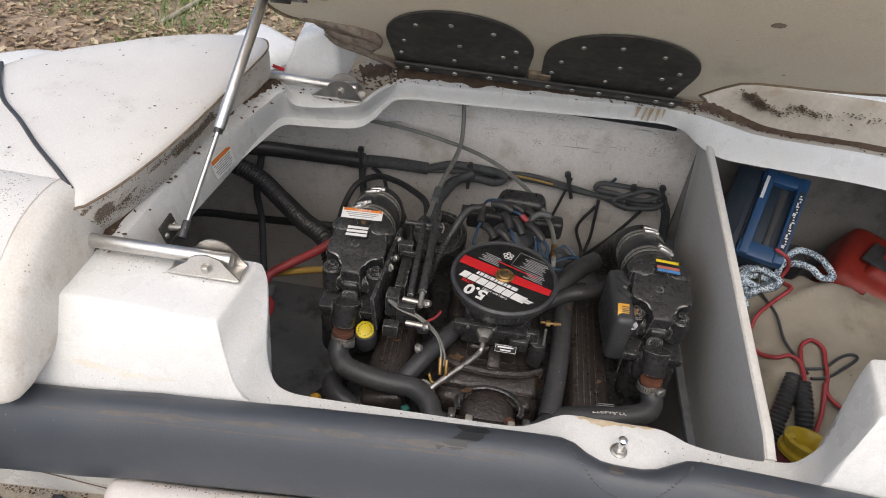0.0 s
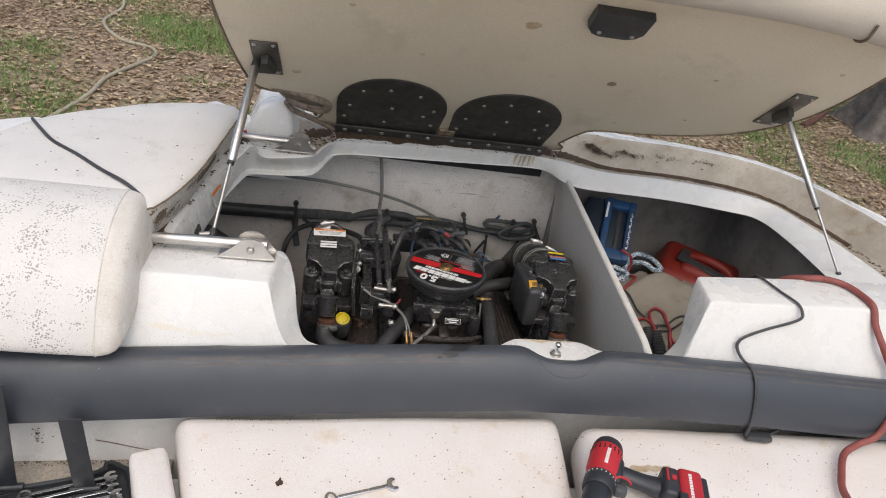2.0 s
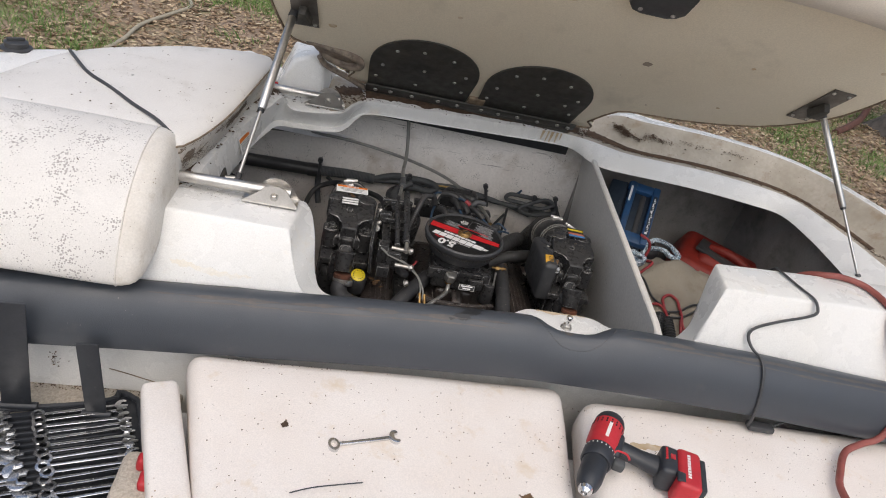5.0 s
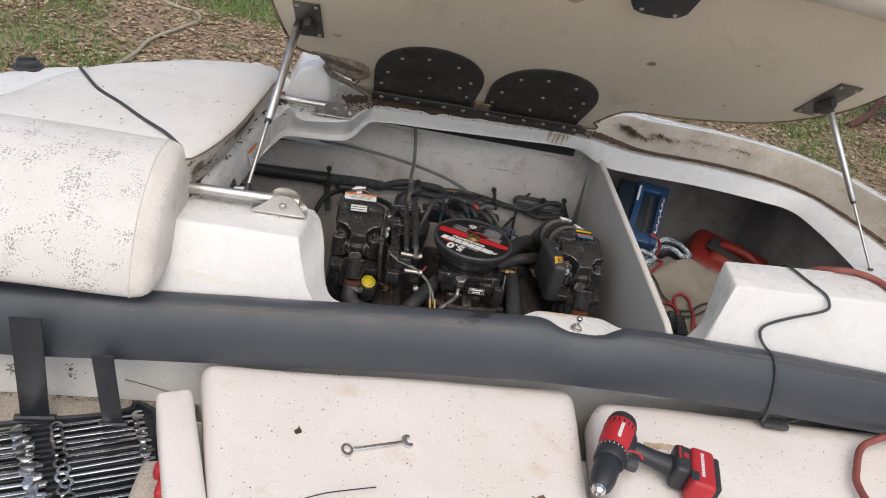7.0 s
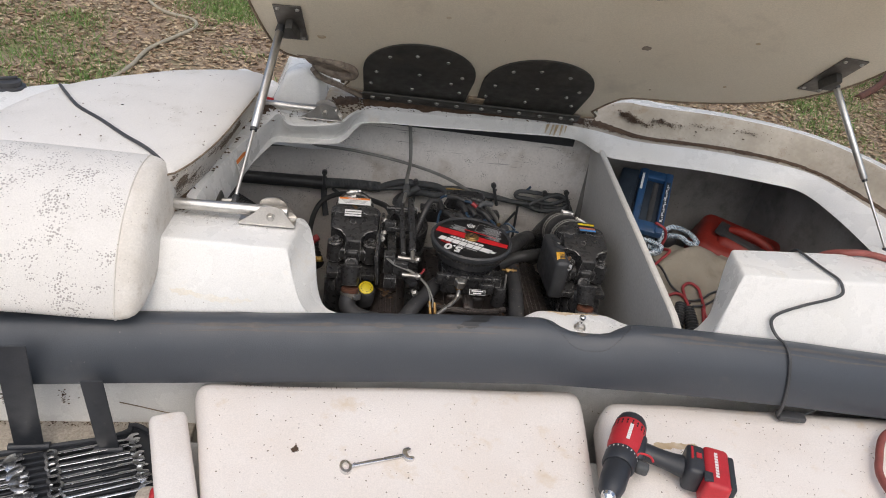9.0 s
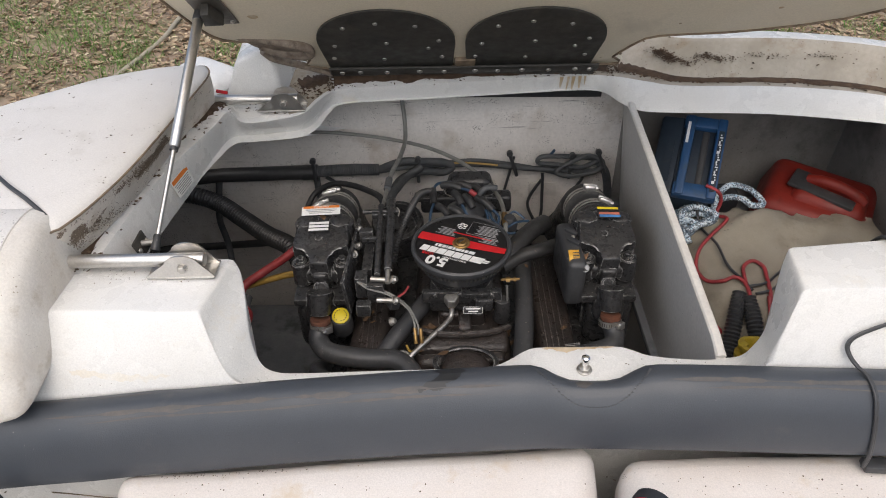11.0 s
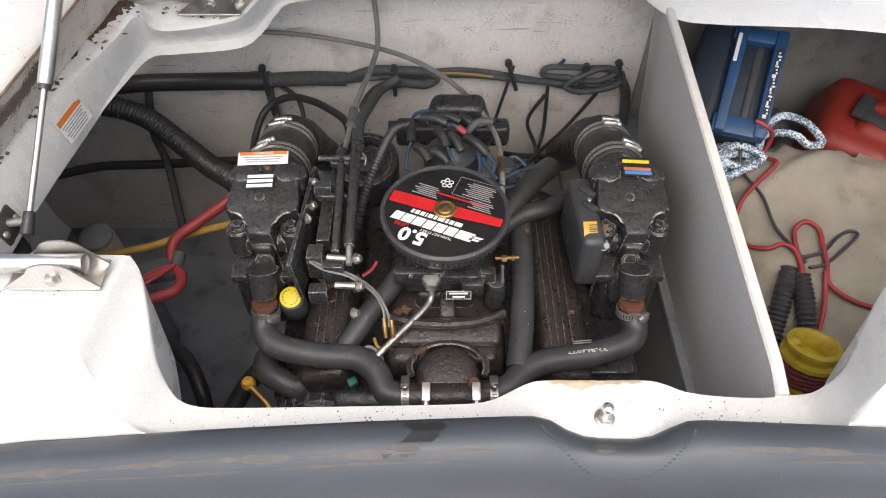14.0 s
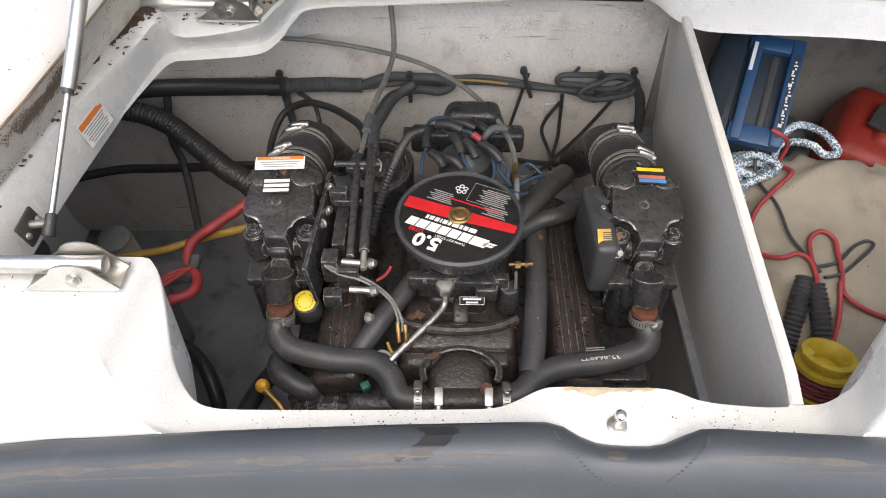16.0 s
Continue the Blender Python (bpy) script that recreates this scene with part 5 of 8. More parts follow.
# brand word as plain slanted blocks, and the smaller one as rounded bars
x = -0.064
for w in (0.028, 0.0185, 0.0185, 0.0175, 0.0185, 0.0185, 0.0175):
    x0, x1 = x, x + w - 0.0028
    yb = 0.0295
    flat([(x0, yb), (x1 + 0.001, yb), (x1 + 0.0045, yb + 0.0180), (x0 + 0.0035, yb + 0.0180)], WHITEP, "mark")
    x += w
flat([(-0.078, 0.0335), (-0.062, 0.0335), (-0.058, 0.0375), (-0.073, 0.0375)], WHITEP, "mark")
flat([(-0.074, 0.039), (-0.059, 0.039), (-0.055, 0.043), (-0.070, 0.043)], WHITEP, "mark")
x = -0.038
for w in (0.0095, 0.0060, 0.0045, 0.0085, 0.0045, 0.0065, 0.0030, 0.0060, 0.0060, 0.0045):
    flat([(x, 0.0165), (x + 1.5 * w - 0.002, 0.0165), (x + 1.5 * w - 0.001, 0.0250), (x + 0.001, 0.0250)], WHITEP, "mark")
    x += w * 1.5
# small print on the far half
sm = bmesh.new()
for u0, u1, v0, n in ((0.022, 0.066, -0.020, 6), (-0.070, -0.030, -0.022, 5), (-0.062, -0.012, -0.045, 8)):
    for k in range(n):
        a = u0 + 0.003 * ((k * 7) % 3)
        b = u1 - 0.004 * ((k * 5) % 3)
        prism([(a, v0 - 0.0042 * k), (b, v0 - 0.0042 * k), (b, v0 - 0.0042 * k + 0.0018), (a, v0 - 0.0042 * k + 0.0018)], 0.0003, ROT, bm=sm)
pieces("print_bar", sm, GREYP, DEC)
flat([(-0.055, -0.033), (0.030, -0.033), (0.030, -0.0300), (-0.055, -0.0300)], REDP, "print_bar")
for k in (0, 1):
    flat([(-0.066, -0.0385 - 0.043 * k), (0.004, -0.0385 - 0.043 * k), (0.004, -0.0378 - 0.043 * k), (-0.066, -0.0378 - 0.043 * k)], GREYP, "print_rule")
flat([(0.0035, -0.0815), (0.0042, -0.0815), (0.0042, -0.0380), (0.0035, -0.0380)], GREYP, "print_rule")
for k in range(5):
    a = 2 * math.pi * k / 5
    part("roundel", lathe([(0.0026, 0.0), (0.0042, 0.0), (0.0042, 0.0005), (0.0026, 0.0005)], ROT @ Vector((0.020 + 0.0070 * math.cos(a), -0.058 + 0.0070 * math.sin(a), 0.0)), n=14, cap=False), WHITEP, DEC)
knob = part("centre_nut", lathe([(0.0185, 0.0), (0.0185, 0.003), (0.0165, 0.0045), (0.012, 0.0035), (0.010, 0.006), (0.003, 0.0075)], (0, 0, 1.7486), n=28), BRASS, ARR, "tarnished gold centre nut")
part("slot", box((0.014, 0.003, 0.003), pose(0, 0, 1.756, 0, 0, 40), 0.0005), BLACKMETAL, knob)

# throttle body, fuel fitting and plate
tb = box((0.135, 0.125, 0.045), pose(0.0, -0.005, 1.640), 0.008, 3)
box((0.165, 0.016, 0.030), pose(0.0, -0.066, 1.664), 0.004, 2, bm=tb)
box((0.060, 0.020, 0.010), pose(0.028, -0.076, 1.680), 0.002, 2, bm=tb)
box((0.036, 0.022, 0.030), pose(0.045, -0.080, 1.655), 0.005, 2, bm=tb)
cyl((0, 0, 1.655), (0, 0, 1.695), 0.065, bm=tb)
cyl((0.084, -0.07, 1.60), (0.084, -0.07, 1.655), 0.019, 0.015, bm=tb, rim=0.003)
TB = part("throttle_body", tb, CAST, ENG, "black throttle body under the flame arrestor")
for x, z in ((-0.055, 1.673), (-0.005, 1.674), (0.062, 1.672)):
    piece("bolt", to_mesh("bolt", hexbolt(0.004, 0.004), CASTW), on((x, -0.0745, z), (0, -1, 0.1)), TB)
pl = part("name_plate", box((0.042, 0.0015, 0.015), pose(0.022, -0.0935, 1.648, -35, 0, 0), 0.0004), BLACKP, TB, "small black plate with white border and print")
bars = bmesh.new()
mm = pose(0.022, -0.0945, 1.6487, -35, 0, 0)
for w, dz in ((0.030, 0.0028), (0.020, -0.0028)):
    box((w, 0.0006, 0.0028), mm @ pose(0, 0, dz), 0, bm=bars)
for w, h, dx, dz in ((0.040, 0.0007, 0, 0.0066), (0.040, 0.0007, 0, -0.0066), (0.0007, 0.0135, -0.0198, 0), (0.0007, 0.0135, 0.0198, 0)):
    box((w, 0.0006, h), mm @ pose(dx, 0, dz), 0, bm=bars)
pieces("print_bar", bars, WHITEP, pl)
part("fuel_nut", lathe([(0.0155, 0.0), (0.0155, 0.020), (0.013, 0.0225), (0.001, 0.0225)], (-0.022, -0.073, 1.652), (0, -0.25, 1), 6), ZINC, ENG, "large bright hex fuel fitting")
part("fuel_collar", lathe([(0.010, 0.0), (0.010, 0.012), (0.008, 0.014)], (-0.022, -0.068, 1.638), (0, -0.3, 1), 6), BRASS, ENG, "brass flare nut")
part("fuel_line", tube([(-0.022, -0.070, 1.645), (-0.023, -0.082, 1.622), (-0.036, -0.103, 1.618), (-0.070, -0.140, 1.612), (-0.100, -0.172, 1.606), (-0.112, -0.186, 1.60)], 0.0055, 10, 6), ZINC, ENG, "bent steel fuel line")
stud = cyl((0.080, -0.060, 1.700), (0.118, -0.058, 1.700), 0.0028, n=8)
cyl((0.090, -0.060, 1.700), (0.098, -0.060, 1.700), 0.0062, n=6, bm=stud)
cyl((0.106, -0.059, 1.700), (0.110, -0.059, 1.700), 0.0050, n=6, bm=stud)
part("throttle_stud", stud, BRASS, ENG, "small brass linkage stud")
part("throttle_spring", tube([(0.092, -0.066, 1.690), (0.093, -0.072, 1.665), (0.093, -0.075, 1.64)], 0.0026, 6, 3), ZINC, ENG)

# oil filler
of = lathe([(0.022, 0.0), (0.0235, 0.010), (0.0235, 0.045), (0.0205, 0.052)], (-0.256, -0.066, 1.573), (0.04, -0.28, 0.95), 26)
OF = part("oil_filler", of, PLASTIC, ENG, "black oil filler with a yellow cap face")
part("cap_face", lathe([(0.0178, -0.010), (0.0178, 0.002), (0.0165, 0.003), (0.001, 0.003)], (-0.2545, -0.0815, 1.6255), (0.04, -0.42, 0.90), 28), YELLOW, OF, "round yellow cap face")

capm = on((-0.2545, -0.0815, 1.6255), (0.04, -0.42, 0.90))
for k in range(14):
    a = 2 * math.pi * k / 14
    if k % 7 != 3:
        part("print_bar", box((0.0036, 0.0013, 0.0004), capm @ pose(0.0125 * math.cos(a), 0.0125 * math.sin(a), 0.0033, 0, 0, math.degrees(a) + 90), 0), BLACKP, OF)
# alternator, pump and pulleys low at the front
al = lathe([(0.03, -0.06), (0.068, -0.05), (0.072, 0.03), (0.060, 0.045), (0.02, 0.05)], (-0.215, -0.195, 1.445), (0.1, -1, 0.15), 30)
for k in range(18):
    a = 2 * math.pi * k / 18
    box((0.004, 0.030, 0.012), pose(-0.215 + 0.071 * math.cos(a), -0.205, 1.445 + 0.071 * math.sin(a), 0, -math.degrees(a) + 90, 0), 0, bm=al)
part("alternator", al, CAST, ENG, "black finned alternator")
part("water_pump", lathe([(0.02, -0.06), (0.07, -0.04), (0.075, 0.0), (0.05, 0.03), (0.02, 0.035)], (0.01, -0.255, 1.44), (0, -1, 0), 26), CAST, ENG)
part("pulley", lathe([(0.07, -0.012), (0.075, -0.008), (0.068, 0.0), (0.075, 0.008), (0.07, 0.012), (0.02, 0.012)], (0.01, -0.315, 1.44), (0, -1, 0), 30), CASTW, ENG)
part("bracket", box((0.10, 0.05, 0.012), pose(0.27, -0.145, 1.525, 0, 0, 0), 0.004), CASTW, ENG, "flat lifting bracket")
part("fuel_filter", cyl((0.25, -0.02, 1.50), (0.25, 0.10, 1.50), 0.03, rim=0.006), CAST, ENG)
DR = part("drain_tap", tube([(-0.331, -0.176, 1.500), (-0.320, -0.186, 1.497), (-0.304, -0.200, 1.492), (-0.292, -0.214, 1.486)], 0.0075, 10, 4), BRASS, ENG, "brass drain tap with a yellow ball handle")
part("ball_handle", lathe([(0.0005, -0.0125), (0.0085, -0.0095), (0.0122, -0.003), (0.0122, 0.003), (0.0085, 0.0095), (0.0005, 0.0125)], (-0.334, -0.172, 1.502), n=18), AMBERP, DR)

# ignition box with its amber tag
ib = box((0.040, 0.150, 0.115), pose(0.2330, 0.020, 1.675, 0, 0, 3), 0.012, 3)
for k in range(2):
    box((0.012, 0.030, 0.010), pose(0.238, 0.055 - 0.034 * k, 1.733, 0, 0, 45), 0.002, bm=ib)
IB = part("ignition_box", ib, PLASTIC, ENG, "black ignition module box with an amber tag")
tg = part("tag", box((0.022, 0.034, 0.0012), pose(0.2310, -0.0330, 1.7330, 32, 0, 3), 0.0004), AMBERP, IB, "amber barcode tag")
bars = bmesh.new()
for k in range(8):
    box((0.013, 0.0011 + 0.0006 * (k % 3), 0.0005), pose(0.2330, -0.0330, 1.7330, 32, 0, 3) @ pose(0.002, -0.012 + 0.0033 * k, 0.0008), 0, bm=bars)
pieces("bar", bars, BLACKP, tg)
piece("bolt", zbolt_me, on((0.236, 0.098, 1.712), (-1, 0.3, 0.5)), IB)
piece("bolt", zbolt_me, on((0.2520, -0.046, 1.716), (0.3, -0.7, 0.7)), IB)
piece("bolt", to_mesh("bolt", hexbolt(0.0045, 0.004), ZINC), pose(0.238, 0.035, 1.7335), IB)

# throttle and shift linkage
LK = part("linkage_bracket", box((0.008, 0.22, 0.085), pose(-0.2270, 0.010, 1.690, 0, -6, -4), 0.003), CAST, ENG, "black shift linkage bracket with rods")
piece("bolt", zbolt_me, on((-0.2235, 0.085, 1.726), (1, -0.2, 0.6)), LK)
piece("bolt", zbolt_me, on((-0.2235, 0.045, 1.712), (1, -0.2, 0.6)), LK)
piece("bolt", zbolt_me, on((-0.2265, 0.012, 1.716), (-0.2, -0.9, 0.4)), LK)
for x, y, w, d, h, z in ((-0.205, 0.075, 0.030, 0.018, 0.050, 1.708), (-0.198, 0.020, 0.022, 0.090, 0.028, 1.690), (-0.205, -0.060, 0.026, 0.030, 0.052, 1.694), (-0.176, -0.072, 0.036, 0.026, 0.045, 1.686), (-0.170, 0.120, 0.050, 0.012, 0.014, 1.738), (-0.200, -0.105, 0.030, 0.020, 0.030, 1.668), (-0.188, 0.055, 0.050, 0.008, 0.012, 1.722)):
    part("lever", box((w, d, h), pose(x, y, z), 0.003), CASTW, LK)
part("rod", cyl((-0.176, 0.150, 1.744), (-0.172, -0.065, 1.722), 0.0068, n=14, rim=0.002), CASTW, LK, "dark cable end barrel")
part("rod", cyl((-0.152, 0.165, 1.752), (-0.150, -0.060, 1.730), 0.0086, n=14, rim=0.002), CASTW, LK, "dark cable end barrel")
part("rod_end", cyl((-0.150, -0.055, 1.730), (-0.149, -0.090, 1.722), 0.0052, n=10), ZINC, LK)
part("rod_end", cyl((-0.172, 0.150, 1.745), (-0.166, 0.205, 1.752), 0.0045, n=10), ZINC, LK)
part("cross_pin", cyl((-0.185, -0.070, 1.716), (-0.143, -0.072, 1.714), 0.0055, n=10), ZINC, LK)
part("cross_pin", cyl((-0.172, -0.105, 1.690), (-0.138, -0.107, 1.690), 0.0055, n=10), ZINC, LK)
part("cross_pin", cyl((-0.215, 0.128, 1.742), (-0.135, 0.126, 1.744), 0.0055, n=10), CASTW, LK)
part("cotter_pin", tube([(-0.140, 0.130, 1.752), (-0.134, 0.122, 1.748), (-0.136, 0.110, 1.742)], 0.0016, 6, 3), STEEL, LK)
for p in ((-0.140, -0.073, 1.716), (-0.136, -0.107, 1.690), (-0.143, -0.140, 1.664)):
    piece("bolt", zbolt_me, on(p, (1, -0.3, 0.5)), LK)

# distributor, plug boots and rear housing
part("distributor", lathe([(0.050, -0.10), (0.052, 0.0), (0.048, 0.02), (0.030, 0.03), (0.02, 0.045)], (0.015, 0.215, 1.660), n=26), PLASTIC, ENG, "black distributor cap")
boots = [((-0.062, 0.275, 1.700), (-0.060, 0.222, 1.696)), ((-0.040, 0.262, 1.722), (0.006, 0.240, 1.726)), ((-0.010, 0.275, 1.715), (0.030, 0.262, 1.712)), ((-0.012, 0.225, 1.725), (0.006, 0.182, 1.720)),
         ((0.012, 0.210, 1.725), (0.032, 0.175, 1.716)), ((0.040, 0.215, 1.716), (0.078, 0.180, 1.705)), ((-0.050, 0.200, 1.705), (-0.025, 0.165, 1.702)), ((-0.020, 0.180, 1.712), (0.006, 0.160, 1.704)), ((0.030, 0.290, 1.700), (0.062, 0.262, 1.695))]
for a, b in boots:
    part("plug_boot", tube([a, Vector(a).lerp(Vector(b), 0.5) + Vector((0, 0, 0.006)), b], 0.0086, 12, 4), BELLOW, ENG, "dusty black plug boot")
for pts in (((-0.062, 0.275, 1.700), (-0.050, 0.300, 1.702), (-0.020, 0.302, 1.705), (-0.010, 0.275, 1.715)), ((0.006, 0.240, 1.726), (0.020, 0.232, 1.728), (0.034, 0.222, 1.722)), ((0.006, 0.182, 1.720), (0.014, 0.160, 1.715), (0.024, 0.145, 1.705)),
            ((0.078, 0.180, 1.705), (0.090, 0.160, 1.700), (0.086, 0.140, 1.690)), ((0.070, 0.185, 1.700), (0.075, 0.160, 1.695), (0.095, 0.130, 1.69)), ((-0.060, 0.222, 1.696), (-0.066, 0.200, 1.690), (-0.070, 0.170, 1.675)), ((0.062, 0.190, 1.70), (0.066, 0.165, 1.69), (0.060, 0.15, 1.68))):
    part("plug_lead", tube(pts, 0.0034, 8, 5), BLUEW, ENG, "blue ignition lead")
part("red_sleeve", tube([(0.026, 0.226, 1.729), (0.040, 0.218, 1.722)], 0.0065, 10, 2), REDW, ENG, "red lead sleeve")
rb = box((0.150, 0.055, 0.090), pose(0.030, 0.350, 1.655, 10, 0, 0), 0.016, 4, taper=(0.66, 0.9))
box((0.230, 0.040, 0.050), pose(0.020, 0.335, 1.625), 0.01, 3, bm=rb)
cyl((0.050, 0.300, 1.665), (0.050, 0.330, 1.660), 0.012, bm=rb)
part("rear_housing", rb, CAST, ENG, "black housing at the back of the engine")
part("lifting_eye", box((0.05, 0.03, 0.012), pose(-0.085, 0.320, 1.650), 0.003), CASTW, ENG)
cp = lathe([(0.062, -0.06), (0.064, 0.004), (0.060, 0.012), (0.050, 0.014), (0.047, 0.006), (0.044, -0.012), (0.024, -0.014), (0.022, 0.004), (0.010, 0.006)], (-0.150, 0.245, 1.625), (0, -0.3, 1), 30)
part("air_pipe", cp, CAST, ENG, "black moulded pipe cover")
part("spring_conduit", tube([(-0.062, 0.268, 1.702), (-0.092, 0.225, 1.722), (-0.118, 0.130, 1.728), (-0.138, 0.062, 1.706), (-0.148, 0.02, 1.68)], 0.0085, 12, 6, rib=0.0030, pitch=0.0070), BELLOW, ENG, "coiled black wire conduit")
part("vent_hose", tube([(0.205, 0.215, 1.640), (0.168, 0.165, 1.655), (0.128, 0.110, 1.655), (0.10, 0.07, 1.64)], 0.021, 14, 5), BELLOW, ENG, "fat black vent hose")
part("vent_hose", tube([(0.225, 0.130, 1.640), (0.180, 0.095, 1.652), (0.140, 0.082, 1.648), (0.09, 0.05, 1.64)], 0.016, 14, 5), BELLOW, ENG, "black vent hose")
part("grey_lead", tube([(0.045, 0.245, 1.70), (0.065, 0.258, 1.715), (0.092, 0.262, 1.712)], 0.0075, 10, 4), LOOM, ENG)
part("sensor", lathe([(0.018, 0), (0.020, 0.02), (0.012, 0.035)], (0.115, 0.16, 1.665), n=16), PLASTIC, ENG)
for pts in (((0.100, 0.150, 1.690), (0.125, 0.180, 1.700), (0.150, 0.165, 1.690)), ((0.105, 0.135, 1.685), (0.130, 0.145, 1.695), (0.160, 0.17, 1.680)), ((0.09, 0.12, 1.69), (0.112, 0.11, 1.69), (0.125, 0.125, 1.68))):
    part("thin_wire", tube(pts, 0.0028, 6, 5), BLUEW, ENG)

# small wires at the front
for off in (0.0, 0.006):
    part("thin_wire", tube([(-0.212, -0.072 - off, 1.716), (-0.190, -0.078 - off, 1.702), (-0.150, -0.082 - off, 1.688), (-0.112, -0.100 - off, 1.668), (-0.092 - off, -0.124, 1.642), (-0.090 - off * 1.5, -0.140, 1.625)], 0.0022, 6, 6), CABLE, ENG, "thin grey sensor wire")
for k, x in enumerate((-0.098, -0.086)):
    part("butt_connector", cyl((x, -0.128 - 0.003 * k, 1.634), (x + 0.003, -0.152, 1.612), 0.0042, n=10, rim=0.001), BRASS, ENG, "yellowed wire connector")
part("thin_wire", tube([(-0.115, -0.145, 1.600), (-0.105, -0.165, 1.602), (-0.085, -0.160, 1.608), (-0.082, -0.14, 1.62)], 0.0026, 6, 6), YELLOWP, ENG)
part("thin_wire", tube([(-0.145, -0.175, 1.585), (-0.125, -0.160, 1.598), (-0.105, -0.172, 1.596), (-0.098, -0.195, 1.590)], 0.003, 6, 6), CABLE, ENG)
part("red_wires", tube([(-0.135, -0.060, 1.655), (-0.120, -0.052, 1.662), (-0.112, -0.040, 1.668)], 0.0028, 6, 4), REDW, ENG)
part("connector", box((0.022, 0.030, 0.016), pose(-0.145, -0.070, 1.648, 0, 20, 30), 0.004), PLASTIC, ENG)
part("connector", box((0.016, 0.014, 0.012), pose(-0.150, -0.200, 1.555, 0, 0, 30), 0.003), GREENW, ENG, "small green plug")

# fallen dry leaves on the engine
def dry_leaf(p, s, turn, tilt):
    b = bmesh.new()
    pts = [(-1, 0), (-0.5, 0.35), (-0.2, 0.22), (0.2, 0.5), (0.45, 0.2), (1, 0.05), (0.5, -0.22), (0.2, -0.45), (-0.1, -0.2), (-0.5, -0.38)]
    c = b.verts.new((0, 0, 0.12))
    vs = [b.verts.new((x, y, 0.12 * math.sin(4 * x) + 0.1 * abs(y))) for x, y in pts]
    for i in range(len(vs)):
        b.faces.new((c, vs[i], vs[(i + 1) % len(vs)]))
    b.transform(pose(*p, tilt, tilt * 0.5, turn) @ Matrix.Scale(s, 4))
    return solo("fallen_leaf", b, LEAFM, "curled dry brown leaf fallen on the engine", "leaf", "leaves on the engine")


for p, s, a, t in (((-0.205, -0.048, 1.588), 0.016, 60, 15), ((-0.190, -0.060, 1.586), 0.008, 10, -10), ((-0.070, -0.082, 1.588), 0.020, 20, 25), ((0.096, -0.095, 1.585), 0.016, 80, 20), ((-0.115, -0.215, 1.585), 0.012, 140, 5), ((0.145, 0.045, 1.648), 0.014, 100, 30), ((0.215, -0.085, 1.585), 0.010, 30, 10)):
    dry_leaf(p, s, a, t)

# ---- wiring and cables in the engine bay ----
HN = thing("wiring_harness", (-0.2, 0.60, 1.55), "grey and black wiring harness clipped along the transom", "wiring harness")
part("sleeve", tube([(-1.12, 0.52, 1.47), (-0.95, 0.585, 1.515), (-0.743, 0.598, 1.545), (-0.58, 0.602, 1.550), (-0.415, 0.604, 1.552)], 0.021, 12, 6), BELLOW, HN, "fat black taped sleeve")
part("loom", tube([(-0.415, 0.606, 1.552), (-0.32, 0.608, 1.556), (-0.226, 0.606, 1.556)], 0.0175, 12, 6, rib=0.0012, pitch=0.005), LOOM, HN, "grey split loom tube")
part("tape_wrap", tube([(-0.45, 0.604, 1.551), (-0.405, 0.605, 1.552)], 0.0225, 12, 3), BELLOW, HN)
for pts, r in (([(-0.226, 0.606, 1.556), (-0.16, 0.600, 1.585), (-0.10, 0.592, 1.590), (-0.04, 0.590, 1.588), (-0.012, 0.590, 1.572), (-0.04, 0.586, 1.556), (-0.09, 0.588, 1.560), (-0.14, 0.590, 1.545), (-0.165, 0.56, 1.545), (-0.175, 0.48, 1.57)], 0.0115),
               ([(-0.226, 0.606, 1.552), (-0.12, 0.606, 1.565), (0.0, 0.606, 1.570), (0.10, 0.606, 1.566), (0.22, 0.604, 1.553), (0.33, 0.600, 1.548), (0.40, 0.598, 1.545), (0.425, 0.598, 1.565), (0.41, 0.598, 1.585), (0.36, 0.60, 1.592)], 0.0085),
               ([(-0.05, 0.612, 1.570), (0.05, 0.610, 1.580), (0.16, 0.608, 1.566), (0.26, 0.606, 1.545), (0.32, 0.600, 1.530)], 0.0065),
               ([(0.36, 0.60, 1.592), (0.30, 0.592, 1.60), (0.245, 0.590, 1.600), (0.238, 0.590, 1.580), (0.29, 0.588, 1.575), (0.36, 0.586, 1.566), (0.405, 0.586, 1.590), (0.375, 0.586, 1.603), (0.33, 0.584, 1.585), (0.29, 0.582, 1.555), (0.33, 0.580, 1.540), (0.40, 0.582, 1.552), (0.42, 0.584, 1.570)], 0.0075)):
    part("loom", tube(pts, r, 10, 6, rib=0.0007, pitch=0.005), LOOM, HN, "grey corrugated loom")
part("yellow_wire", tube([(-0.03, 0.596, 1.578), (0.02, 0.594, 1.582), (0.08, 0.594, 1.577), (0.12, 0.596, 1.570)], 0.003, 6, 4), YELLOWP, HN, "yellow wire")
part("blue_tail", tube([(0.262, 0.594, 1.595), (0.275, 0.592, 1.612), (0.280, 0.590, 1.622)], 0.004, 6, 4), BLUEW, HN)
for x, z, tilt in ((-0.412, 1.560, 0), (-0.110, 1.560, 0), (0.165, 1.575, -18), (0.330, 1.565, 4), (0.420, 1.575, -20)):
    cb = box((0.010, 0.010, 0.075), pose(x, 0.586, z, 0, tilt, 0), 0.003)
    lathe([(0.009, -0.005), (0.009, 0.005), (0.004, 0.006), (0.004, 0.002)], (x - 0.04 * math.sin(math.radians(-tilt)), 0.586, z + 0.040), (0, -1, 0), 14, bm=cb)
    part("cable_clip", cb, PLASTIC, HN, "black cable clip")


